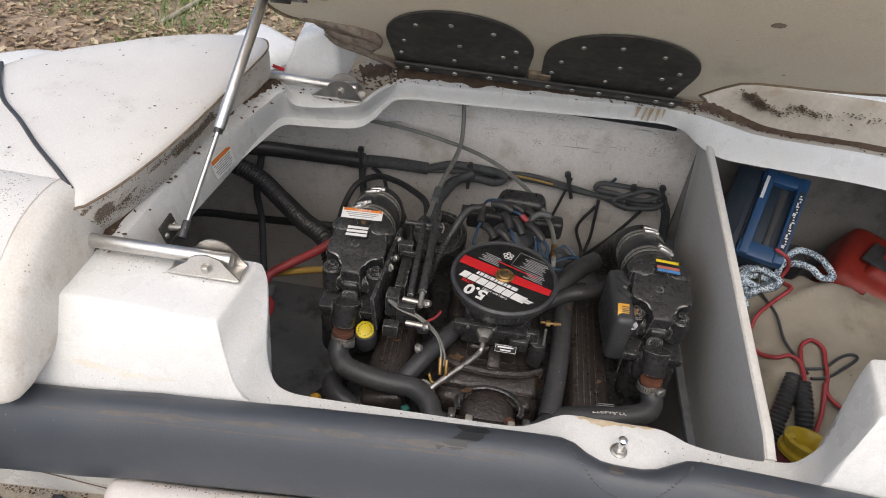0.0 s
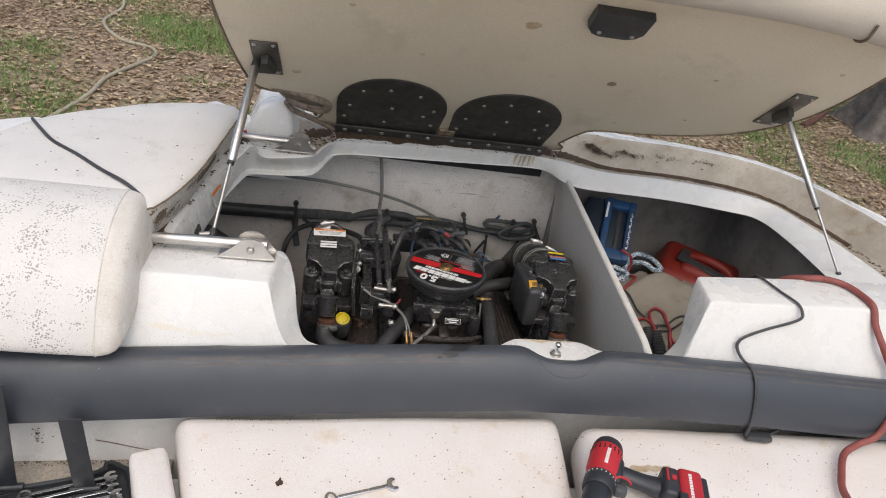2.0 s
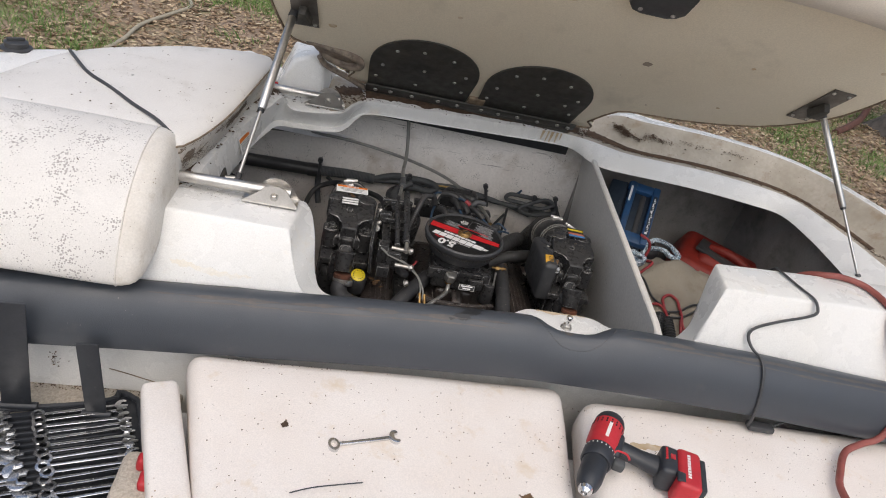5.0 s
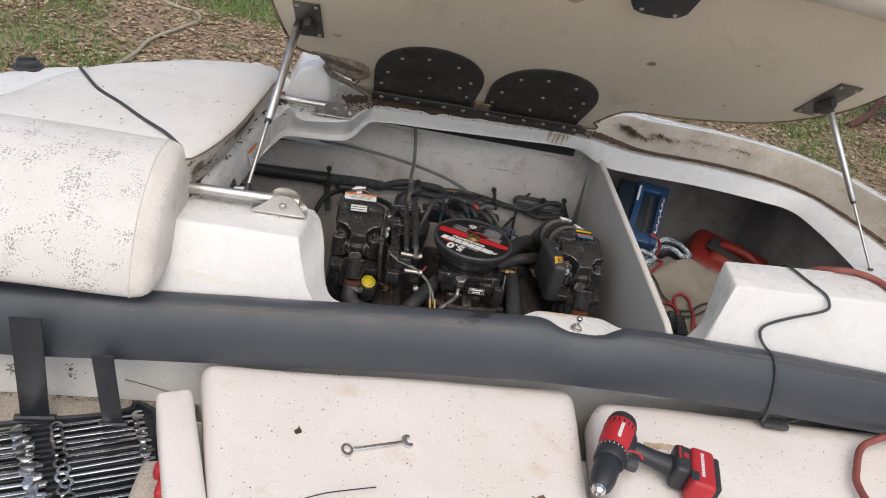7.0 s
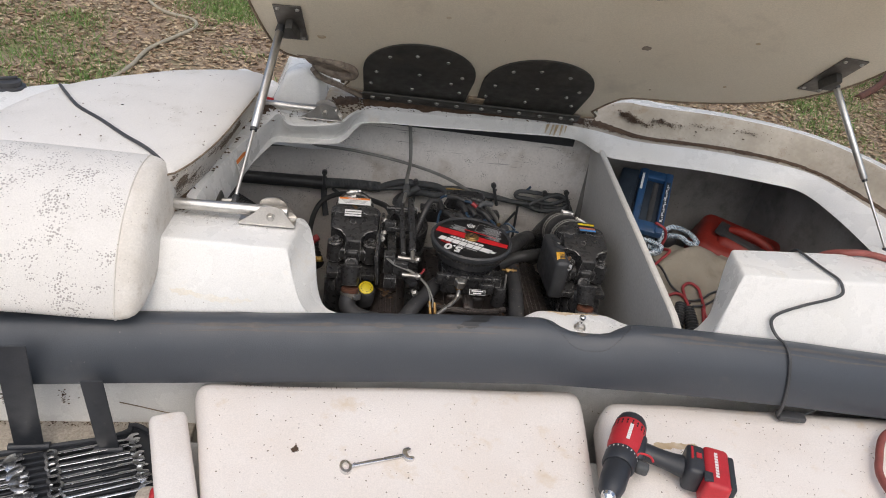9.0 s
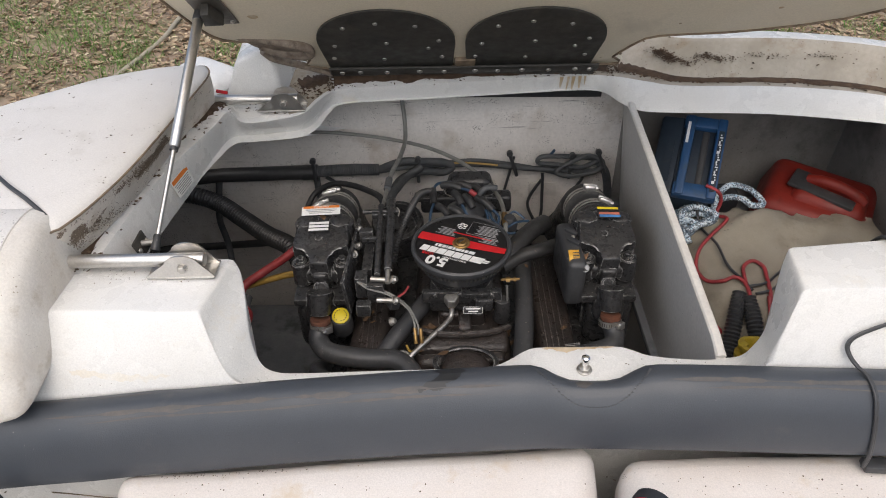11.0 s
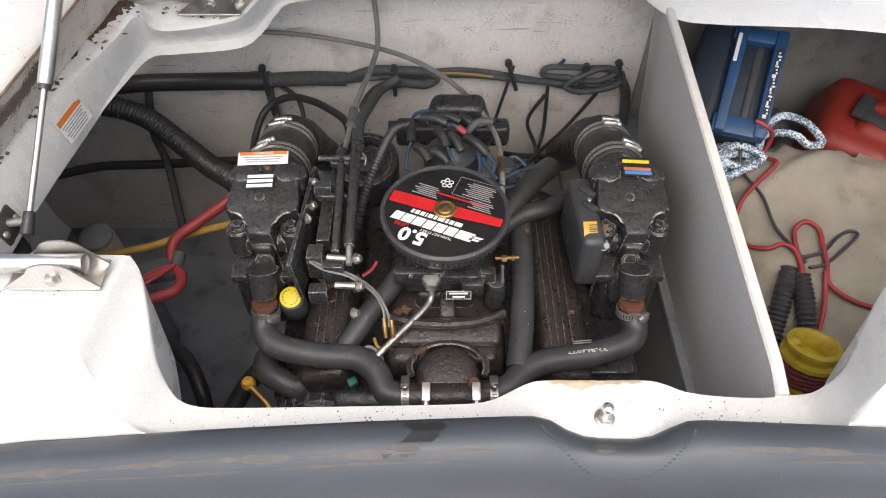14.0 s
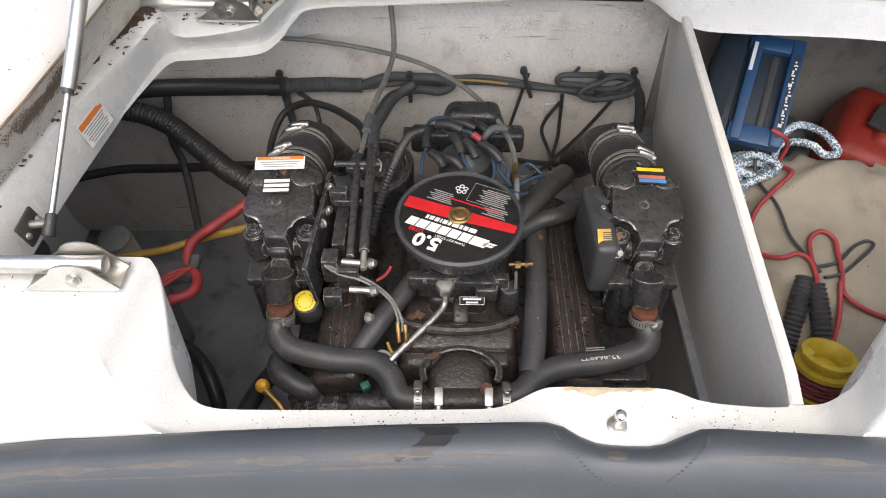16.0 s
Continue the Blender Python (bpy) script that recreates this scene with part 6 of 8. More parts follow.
def wire(name, pts, r, material, label, category="cable", n=8):
    return solo(name, tube(pts, r, n, 7), material, label, category)


wire("control_cable", [(-0.150, 0.622, 1.785), (-0.142, 0.590, 1.728), (-0.140, 0.54, 1.690), (-0.150, 0.44, 1.695), (-0.158, 0.34, 1.725), (-0.162, 0.25, 1.752), (-0.165, 0.205, 1.755)], 0.0058, CABLE, "grey push-pull control cable to the shift linkage")
wire("control_cable", [(-0.62, 0.622, 1.66), (-0.417, 0.600, 1.686), (-0.264, 0.582, 1.684), (-0.112, 0.540, 1.676), (-0.012, 0.460, 1.680), (0.057, 0.370, 1.679), (0.097, 0.270, 1.682), (0.105, 0.190, 1.689), (0.104, 0.130, 1.690), (0.10, 0.07, 1.68)], 0.0052, CABLE, "grey throttle cable arching over the engine")
part("ferrule", cyl((0.105, 0.185, 1.690), (0.104, 0.145, 1.690), 0.0068, n=12), BRASS, ENG, "copper cable ferrule")
part("ferrule", cyl((-0.163, 0.245, 1.752), (-0.165, 0.200, 1.755), 0.0085, n=12), LOOM, ENG, "cable ferrule")
wire("black_wire", [(0.168, 0.610, 1.590), (0.150, 0.604, 1.510), (0.131, 0.59, 1.437), (0.115, 0.54, 1.42), (0.10, 0.45, 1.44)], 0.0042, PLASTIC, "black wire dropping from the harness to the engine")
wire("black_wire", [(0.254, 0.604, 1.535), (0.257, 0.602, 1.46), (0.258, 0.60, 1.393), (0.235, 0.55, 1.361), (0.19, 0.46, 1.41)], 0.0046, PLASTIC, "black wire dropping from the harness to the engine")
wire("black_wire", [(0.371, 0.594, 1.525), (0.340, 0.600, 1.460), (0.306, 0.60, 1.403), (0.229, 0.52, 1.389), (0.18, 0.44, 1.42)], 0.0046, PLASTIC, "black wire dropping from the harness to the engine")
wire("black_wire", [(0.252, 0.608, 1.510), (0.222, 0.602, 1.460), (0.217, 0.600, 1.420), (0.240, 0.58, 1.370), (0.232, 0.5, 1.388)], 0.0046, PLASTIC, "black looping wire on the transom")
wire("black_hose", [(-0.44, 0.42, 1.44), (-0.437, 0.50, 1.475), (-0.412, 0.55, 1.512), (-0.356, 0.552, 1.544), (-0.300, 0.52, 1.560), (-0.250, 0.47, 1.575), (-0.205, 0.40, 1.596), (-0.19, 0.33, 1.60)], 0.0085, BELLOW, "black hose arching behind the riser", "hose", 10)
wire("black_wire", [(-0.385, 0.612, 1.53), (-0.350, 0.604, 1.505), (-0.336, 0.58, 1.467), (-0.33, 0.52, 1.44)], 0.0055, PLASTIC, "short black wire on the transom")
wire("grey_hose", [(-0.100, 0.580, 1.580), (-0.142, 0.550, 1.566), (-0.160, 0.450, 1.598), (-0.170, 0.340, 1.640), (-0.165, 0.26, 1.65)], 0.0115, LOOM, "grey sleeved cable to the engine", "hose", 10)
wire("black_hose", [(0.16, 0.58, 1.345), (0.209, 0.575, 1.341), (0.30, 0.575, 1.336), (0.40, 0.58, 1.333)], 0.007, PLASTIC, "black hose low on the transom", "hose")
wire("grey_hose", [(0.412, 0.592, 1.576), (0.440, 0.598, 1.530), (0.455, 0.600, 1.433), (0.445, 0.56, 1.33)], 0.012, LOOM, "grey sleeved cable dropping beside the partition", "hose", 10)
solo("bilge_hose", tube([(-1.10, 0.45, 1.50), (-0.92, 0.555, 1.512), (-0.80, 0.565, 1.508), (-0.70, 0.54, 1.495), (-0.601, 0.46, 1.487), (-0.518, 0.38, 1.491), (-0.44, 0.31, 1.500), (-0.40, 0.24, 1.46)], 0.026, 14, 8, rib=0.004, pitch=0.011), BELLOW, "ribbed black bilge blower hose", "hose")
wire("black_hose", [(-1.02, 0.56, 1.28), (-0.90, 0.60, 1.280), (-0.759, 0.60, 1.287), (-0.553, 0.60, 1.300), (-0.42, 0.60, 1.31)], 0.012, BELLOW, "black pipe along the transom", "hose", 10)
wire("grey_hose", [(-0.703, 0.615, 1.53), (-0.722, 0.612, 1.44), (-0.730, 0.605, 1.38), (-0.717, 0.590, 1.302), (-0.687, 0.50, 1.235), (-0.66, 0.42, 1.20)], 0.010, LOOM, "grey hose hanging down the transom", "hose", 10)
wire("grey_hose", [(-0.412, 0.607, 1.53), (-0.410, 0.600, 1.49), (-0.400, 0.585, 1.44)], 0.010, LOOM, "grey cable tail below the clip", "hose", 10)
wire("black_hose", [(-0.62, 0.60, 1.70), (-0.70, 0.58, 1.64), (-0.78, 0.56, 1.57), (-0.86, 0.54, 1.53)], 0.008, LOOM, "dark hose behind the coaming", "hose", 10)

RC = thing("battery_cable", (-0.52, 0.06, 1.45), "thick red battery cable with a taped joint", "cable")
part("lead", tube([(-0.40, 0.235, 1.565), (-0.437, 0.204, 1.55), (-0.482, 0.165, 1.54), (-0.526, 0.136, 1.52), (-0.527, 0.094, 1.505), (-0.502, 0.060, 1.50), (-0.506, 0.027, 1.50), (-0.545, 0.008, 1.50), (-0.613, 0.000, 1.48), (-0.70, -0.02, 1.44)], 0.0105, 12, 7), REDW, RC)
part("tape", cyl((-0.512, 0.108, 1.512), (-0.516, 0.082, 1.504), 0.0125, n=14), LOOM, RC)
for k in range(3):
    part("thin_lead", tube([(-0.515, 0.075, 1.515), (-0.540, 0.060 - 0.01 * k, 1.522), (-0.58, 0.035 - 0.012 * k, 1.515), (-0.64, 0.02 - 0.014 * k, 1.49)], 0.0035, 8, 5), REDW, RC)
part("junction", box((0.075, 0.045, 0.03), pose(-0.555, 0.075, 1.498, 0, 0, 12), 0.008), LOOM, RC, "grey junction block")
wire("yellow_hose", [(-0.76, 0.13, 1.455), (-0.657, 0.144, 1.47), (-0.588, 0.154, 1.48), (-0.516, 0.166, 1.50), (-0.427, 0.165, 1.53), (-0.38, 0.16, 1.54)], 0.0085, YELLOWP, "amber nylon hose crossing the bay", "hose", 10)
WC = thing("bilge_filter", (-0.724, 0.194, 1.30), "dirty white filter canister in the bilge", "filter")
part("canister", lathe([(0.036, -0.14), (0.036, 0.0), (0.034, 0.006), (0.032, 0.006)], (-0.724, 0.20, 1.445), (0, -0.1, 1), 24), GEL_DIRTY, WC)
part("cap", lathe([(0.034, 0.0), (0.034, 0.010), (0.028, 0.014), (0.001, 0.014)], (-0.724, 0.199, 1.450), (0, -0.1, 1), 24), CABLE, WC)
part("stand", box((0.08, 0.08, 0.31), pose(-0.724, 0.215, 1.155), 0.01), BILGE, WC)
BP = thing("bilge_pump", (-0.50, -0.10, 1.0), "round black pump low in the bilge", "pump")
part("body", lathe([(0.050, 0.0), (0.052, 0.13), (0.046, 0.145), (0.030, 0.150), (0.028, 0.17), (0.001, 0.172)], (-0.50, -0.10, 1.0), n=26), CAST, BP)
part("rib_ring", lathe([(0.051, 0.06), (0.055, 0.064), (0.055, 0.072), (0.051, 0.076)], (-0.50, -0.10, 1.0), n=26, cap=False), CAST, BP)
wire("bilge_hose", [(-0.50, -0.10, 1.172), (-0.50, -0.06, 1.24), (-0.55, 0.02, 1.27), (-0.66, 0.10, 1.25), (-0.80, 0.16, 1.20)], 0.016, BELLOW, "dull black hose rising from the bilge pump", "hose", 12)
wire("bilge_hose", [(-0.34, 0.02, 1.30), (-0.42, -0.04, 1.24), (-0.47, -0.16, 1.18), (-0.44, -0.26, 1.12)], 0.020, RUBBER, "dusty hose beside the engine block", "hose", 12)
# warning label on the coaming's inner face
m = Matrix.Translation((-0.5860, 0.107, 1.843)) @ Matrix(((0.14, -0.28, 0.95), (0.99, 0.04, -0.14), (0.0, 0.96, 0.28))).to_4x4()
WLB = solo("safety_label", box((0.072, 0.040, 0.001), m, 0.0), WHITEP, "small white and orange safety label on the coaming", "label")
part("label_head", box((0.068, 0.009, 0.0006), m @ pose(0, 0.014, 0.0008), 0), ORANGEP, WLB)
bars = bmesh.new()
for k in range(6):
    box((0.062 - 0.006 * (k % 3), 0.0018, 0.0005), m @ pose(-0.001, 0.0055 - 0.0042 * k, 0.0008), 0, bm=bars)
pieces("print_bar", bars, GREYP, WLB)

# ---- locker beside the engine ----
CC = thing("battery_charger", (0.66, 0.45, 1.43), "blue charger case with a dark handle, leaning in the locker", "charger")
cm = Matrix.Translation((0.603, 0.390, 1.711)) @ Matrix.Rotation(radians(-20), 4, "Z") @ Matrix.Rotation(radians(30), 4, "X")
part("case", box((0.150, 0.236, 0.150), cm @ pose(-0.022, 0, -0.080), 0.010, 3), DKBLUE, CC, "dark navy case")
for x, w in ((-0.024, 0.022), (0.052, 0.024)):
    part("frame_rail", box((w, 0.232, 0.030), cm @ pose(x, 0, 0.000), 0.005, 2), BLUECASE, CC, "blue enamelled rail")
part("frame_bar", box((0.105, 0.034, 0.026), cm @ pose(0.012, 0.100, -0.002), 0.006, 2), BLUECASE, CC)
part("frame_bar", box((0.105, 0.040, 0.026), cm @ pose(0.012, -0.098, -0.002), 0.006, 2), BLUECASE, CC)
part("handle", box((0.020, 0.166, 0.020), cm @ pose(0.018, 0.0, -0.012), 0.007, 3), PLASTIC, CC, "black carry handle")
part("panel", box((0.050, 0.222, 0.010), cm @ pose(-0.066, 0, -0.006, 0, -10, 0), 0.003), DKBLUE, CC, "dark side panel")
part("side_label", box((0.020, 0.120, 0.002), cm @ pose(-0.064, -0.02, 0.0004, 0, -10, 0), 0), DKBLUE, CC, "dark printed panel")
part("gauge_strip", box((0.007, 0.062, 0.001), cm @ pose(-0.028, 0.062, 0.0156), 0), WHITEP, CC, "white print strip")
part("print_strip", box((0.013, 0.175, 0.001), cm @ pose(0.053, -0.010, 0.0155), 0), DKBLUE, CC)
bars = bmesh.new()
for k in range(20):
    box((0.0035 + 0.0035 * ((k * 5) % 3 == 0), 0.0035 + 0.004 * ((k * 7) % 4 == 0), 0.0008), cm @ pose(0.053 + 0.0012 * ((k * 3) % 4 - 1.5), -0.072 + 0.0072 * k, 0.0166), 0, bm=bars)
pieces("print_bar", bars, WHITEP, CC)

CN = thing("fuel_can", (0.93, 0.38, 1.43), "red plastic fuel can with a moulded handle, lying in the locker", "fuel can")
nm = pose(0.960, 0.400, 1.535, 8, 6, -30)
cb = box((0.31, 0.27, 0.13), nm, 0.028, 4, taper=(0.84, 0.80))
part("body", cb, CANRED, CN)
part("shoulder", box((0.20, 0.13, 0.05), nm @ pose(0.02, -0.01, 0.06), 0.022, 4, taper=(0.85, 0.8)), CANRED, CN)
# no hollow is cut: two black blocks give its shade under the handle
part("handle_recess", box((0.145, 0.036, 0.012), nm @ pose(0.005, -0.032, 0.083, 0, 0, -8), 0.005, 2), PLASTIC, CN, "black block standing in for the shaded hollow under the handle")
part("handle_recess", box((0.040, 0.075, 0.012), nm @ pose(-0.065, 0.000, 0.0815, 0, 0, -8), 0.005, 2), PLASTIC, CN)
part("handle", tube([nm @ Vector(p) for p in ((-0.045, 0.012, 0.080), (0.0, 0.004, 0.096), (0.06, -0.004, 0.094), (0.098, -0.010, 0.078))], 0.015, 12, 5), CANRED, CN, "moulded red handle")
solo("dark_case", box((0.075, 0.07, 0.13), pose(0.735, 0.47, 1.505, 14, 0, 10), 0.02, 3), PLASTIC, "small dark case beside the charger", "case")


# canvas sheet heaped over the locker floor
def cloth_z(x, y):
    d = min(1.0, max(0.0, (x - 0.50) / 0.08))
    ridge = 0.045 * math.exp(-((y - 0.25) / 0.06) ** 2) * math.exp(-((x - 0.76) / 0.10) ** 2)
    fold = 0.016 * math.exp(-((y - 0.22 - 0.5 * (x - 0.66)) / 0.02) ** 2)
    return 1.53 + 0.045 * d + ridge + fold + 0.030 * noise.noise(Vector((x * 5, y * 5, 1))) + 0.010 * noise.noise(Vector((x * 17, y * 17, 4))) - 0.11 * max(0.0, -0.02 - y) / 0.2 - 0.25 * max(0.0, 0.60 - x) * (y < 0.1)


rows = []
for j in range(46):
    y = -0.16 + 0.47 * j / 45
    rows.append([(0.525 + 0.53 * i / 45 + 0.02 * noise.noise(Vector((y * 8, 3, 0))) * (i < 3) + (0.05 * max(0, y - 0.18) / 0.1 if i == 0 else 0), y + (0.025 * noise.noise(Vector((i * 0.35, 9, 0))) if j > 43 or j < 2 else 0), cloth_z(0.525 + 0.53 * i / 45, y)) for i in range(46)])
b = loft(rows)
solo("canvas_cloth", b, CLOTH, "crumpled tan canvas cloth heaped on the locker floor", "cloth", sharp=80)
solo("locker_shelf", box((0.62, 0.62, 0.06), pose(0.80, 0.16, 1.455), 0.01), BILGE, "grey plywood board under the cloth", "board", kind="structure")


def heap(pts, dz=0.008):
    """Lays a line of plan points on the cloth."""
    return [(p[0], p[1], (cloth_z(p[0], p[1]) if p[1] < 0.31 else 1.56) + (p[2] if len(p) > 2 else dz)) for p in pts]


RP = thing("coiled_rope", (0.62, 0.27, 1.50), "white and blue braided dock rope in loose coils", "rope")
part("strand", tube([(0.56, 0.20, 1.585), (0.555, 0.235, 1.60), (0.575, 0.285, 1.605), (0.615, 0.290, 1.605), (0.640, 0.270, 1.60), (0.600, 0.250, 1.605), (0.560, 0.262, 1.612), (0.550, 0.300, 1.60), (0.600, 0.315, 1.61)], 0.0088, 10, 7, rib=0.0018, pitch=0.010), ROPE, RP)
part("strand", tube([(0.645, 0.300, 1.60), (0.668, 0.350, 1.615), (0.705, 0.375, 1.635), (0.750, 0.350, 1.635), (0.765, 0.300, 1.628), (0.735, 0.292, 1.628), (0.715, 0.312, 1.635), (0.690, 0.330, 1.628), (0.655, 0.345, 1.605)], 0.0088, 10, 7, rib=0.0018, pitch=0.010), ROPE, RP)
for k, dz in enumerate((0.0, 0.012, 0.022)):
    part("strand", tube([(0.535 + 0.006 * k, 0.235, 1.590 + dz), (0.560, 0.305 - 0.012 * k, 1.600 + dz), (0.600, 0.322 - 0.015 * k, 1.604 + dz), (0.638, 0.300 - 0.018 * k, 1.598 + dz), (0.600, 0.262 - 0.01 * k, 1.590 + dz), (0.555, 0.225, 1.58 + dz)], 0.0088, 10, 7, rib=0.0018, pitch=0.010), ROPE, RP)
part("strand", tube([(0.545, 0.16, 1.56), (0.550, 0.21, 1.58), (0.565, 0.25, 1.585), (0.60, 0.275, 1.585)], 0.0088, 10, 7, rib=0.0018, pitch=0.010), ROPE, RP)

JC = thing("charger_leads", (0.65, 0.10, 1.55), "red and black charger leads lying over the cloth", "cable")
part("red_lead", tube([(0.610, 0.300, 1.685), (0.640, 0.288, 1.672)] + heap([(0.655, 0.295, 0.04), (0.648, 0.284), (0.661, 0.251), (0.620, 0.215), (0.578, 0.172), (0.560, 0.127), (0.572, 0.085), (0.596, 0.058), (0.622, 0.062), (0.640, 0.045), (0.640, 0.005), (0.630, -0.02)]), 0.0044, 10, 7), REDW, JC, "red lead")
part("red_lead", tube(heap([(0.640, 0.000), (0.645, 0.055), (0.655, 0.095), (0.680, 0.112), (0.702, 0.098), (0.698, 0.062), (0.690, 0.020), (0.684, -0.020), (0.72, -0.045), (0.76, -0.055)]), 0.0044, 10, 7), REDW, JC, "red lead")
part("red_lead", tube(heap([(0.680, 0.00), (0.672, -0.05), (0.655, -0.09), (0.640, -0.13)], 0.012), 0.0044, 10, 7), REDW, JC, "red lead")
part("black_lead", tube([(0.590, 0.292, 1.665)] + heap([(0.598, 0.290, 0.04), (0.600, 0.255), (0.618, 0.180), (0.625, 0.110), (0.640, 0.050), (0.650, 0.020)]), 0.0032, 10, 7), PLASTIC, JC, "black lead")
part("black_lead", tube(heap([(0.640, 0.030), (0.690, 0.045), (0.735, 0.085), (0.765, 0.100), (0.775, 0.090), (0.735, 0.055), (0.690, 0.020), (0.655, 0.010)]), 0.0032, 10, 7), PLASTIC, JC, "black lead")
for a, b in (((0.612, 0.000), (0.548, -0.160)), ((0.628, -0.015), (0.625, -0.120))):
    pts = [(a[0] + (b[0] - a[0]) * f, a[1] + (b[1] - a[1]) * f, cloth_z(a[0] + (b[0] - a[0]) * f, a[1] + (b[1] - a[1]) * f) + 0.022) for f in (0, 0.3, 0.6, 1.0)]
    part("coil_cord", tube(pts, lambda f: 0.0155 + 0.003 * math.sin(math.pi * f), 12, 6, rib=0.0035, pitch=0.0085), PLASTIC, JC, "black coiled strain relief")

RE = thing("cord_reel", (0.60, -0.17, 1.50), "yellow plastic cord reel wound with red cord", "cord reel")
ax = Vector((0.06, 0.30, 0.95)).normalized()
o = Vector((0.602, -0.165, 1.562))
part("spool", lathe([(0.034, -0.045), (0.050, -0.043), (0.050, -0.036), (0.030, -0.034), (0.030, 0.000), (0.047, 0.004), (0.047, 0.012), (0.037, 0.014), (0.037, 0.026), (0.043, 0.028), (0.043, 0.034), (0.034, 0.036), (0.026, 0.026), (0.024, 0.008), (0.001, 0.008)], o, ax, 32), REELY, RE)
u, v = frame_of(ax)
turns = [o + ax * (-0.030 + 0.028 * i / 90) + (u * math.cos(i * 0.62) + v * math.sin(i * 0.62)) * (0.042 + 0.003 * math.sin(i)) for i in range(91)]
part("cord", tube(turns, 0.0040, 8, 1, smooth=False), DKREDW, RE, "red cord on the spool")
part("tab", box((0.02, 0.014, 0.01), Matrix.Translation(o + ax * 0.034 + u * 0.036) @ Matrix.Rotation(0.5, 4, "Z"), 0.003), REELY, RE)
for k in range(4):
    part("loose_cord", tube([(0.545 + 0.012 * k, -0.235 + 0.01 * k, 1.51), (0.60, -0.250 + 0.012 * k, 1.525), (0.67, -0.225 + 0.014 * k, 1.52), (0.71, -0.17, 1.51)], 0.0045, 8, 5), DKREDW, RE)
solo("reel_rest", box((0.16, 0.14, 0.045), pose(0.61, -0.205, 1.478), 0.01), BILGE, "grey ledge under the reel", "ledge", kind="structure")
solo("red_rag", box((0.045, 0.03, 0.02), pose(0.545, -0.06, 1.545, 10, 20, 30), 0.008, 3), REDPL, "small red plastic bit beside the reel", "scrap")

# ---- tools and clutter in the cockpit ----
def wrench_mesh(length, name="combination_wrench"):
    """A combination wrench along +x: ring end at 0, jaw at length."""
    r1, r2 = 0.062 * length + 0.003, 0.068 * length + 0.003
    b = bmesh.new()
    n = 18
    rings = []
    for rad, z in ((r1 * 0.58, -0.0032), (r1, -0.0028), (r1, 0.0028), (r1 * 0.58, 0.0032)):
        rings.append([(rad * math.cos(2 * math.pi * i / n), rad * math.sin(2 * math.pi * i / n), z) for i in range(n)])
    loft(rings, True, True, bm=b)
    w = 0.013 * length + 0.0012
    box((length - r1 - r2 * 1.2, 2 * w, 0.0042), pose((length + r1 - r2 * 1.2) / 2, 0, 0), 0.0013, 2, bm=b)
    jaw = []
    for i in range(15):
        a = math.radians(52 + 256 * i / 14)
        jaw.append((length - r2 * 0.2 + r2 * math.cos(a) * 1.05, r2 * math.sin(a)))
    jaw += [(length + r2 * 0.35, -r2 * 0.46), (length - r2 * 0.35, -r2 * 0.46), (length - r2 * 0.5, 0), (length - r2 * 0.35, r2 * 0.46), (length + r2 * 0.35, r2 * 0.46)]
    prism(jaw, 0.0056, pose(0, 0, -0.0028), 0.0008, bm=b)
    return to_mesh(name, b, CHROME)


W = new("combination_wrench", wrench_mesh(0.118))
W.matrix_world = pose(-0.272, -0.676, 1.6668, 0, 0, 17.5) @ Matrix.Diagonal((1.0, 1.35, 1.25, 1.0))
tagged(W, "small chrome combination wrench lying on the seat cushion", "wrench")
part("stamp_bars", box((0.040, 0.0022, 0.0004), pose(0.058, 0, 0.0023), 0), GREYP, W)

DRL = thing("cordless_drill", (0.27, -0.64, 1.668), "red and black cordless drill lying on the seat cushion", "drill")
o, ax = Vector((0.2775, -0.554, 1.700)), Vector((-0.474, -0.88, -0.02)).normalized()
part("rear_cap", lathe([(0.018, -0.010), (0.027, -0.004), (0.030, 0.006), (0.0305, 0.016)], o, ax, 28), GREYPL, DRL, "dark rubber rear cap")
part("motor_housing", lathe([(0.0305, 0.016), (0.031, 0.030), (0.031, 0.070), (0.029, 0.082), (0.028, 0.088)], o, ax, 28), REDPL, DRL, "red plastic motor housing")
vents = bmesh.new()
u, v = frame_of(ax)
for k in range(20):
    a = 2 * math.pi * k / 20
    e = u * math.cos(a) + v * math.sin(a)
    for h in (0.024, 0.031):
        box((0.003, 0.0045, 0.001), Matrix.Translation(o + ax * h + e * 0.0311) @ Matrix((e.cross(ax), ax, e)).transposed().to_4x4(), 0, bm=vents)
part("vents", vents, BLACKP, DRL, "rows of vent slots")
part("clutch_ring", lathe([(0.028, 0.088), (0.0295, 0.090), (0.0295, 0.118), (0.027, 0.122)], o, ax, 32), GREYPL, DRL, "dark clutch ring")
marks = bmesh.new()
for k in range(22):
    a = 2 * math.pi * k / 22
    e = u * math.cos(a) + v * math.sin(a)
    box((0.0018, 0.0030, 0.0006), Matrix.Translation(o + ax * 0.0945 + e * 0.0297) @ Matrix((e.cross(ax), ax, e)).transposed().to_4x4(), 0, bm=marks)
part("ring_marks", marks, WHITEP, DRL)
part("chuck", lathe([(0.024, 0.122), (0.0245, 0.128), (0.0235, 0.165), (0.020, 0.182), (0.015, 0.190)], o, ax, 28), GREYPL, DRL, "ribbed dark chuck")
part("chuck_tip", lathe([(0.014, 0.188), (0.012, 0.198), (0.006, 0.203), (0.004, 0.195)], o, ax, 20), CHROME, DRL, "bright chuck jaws")
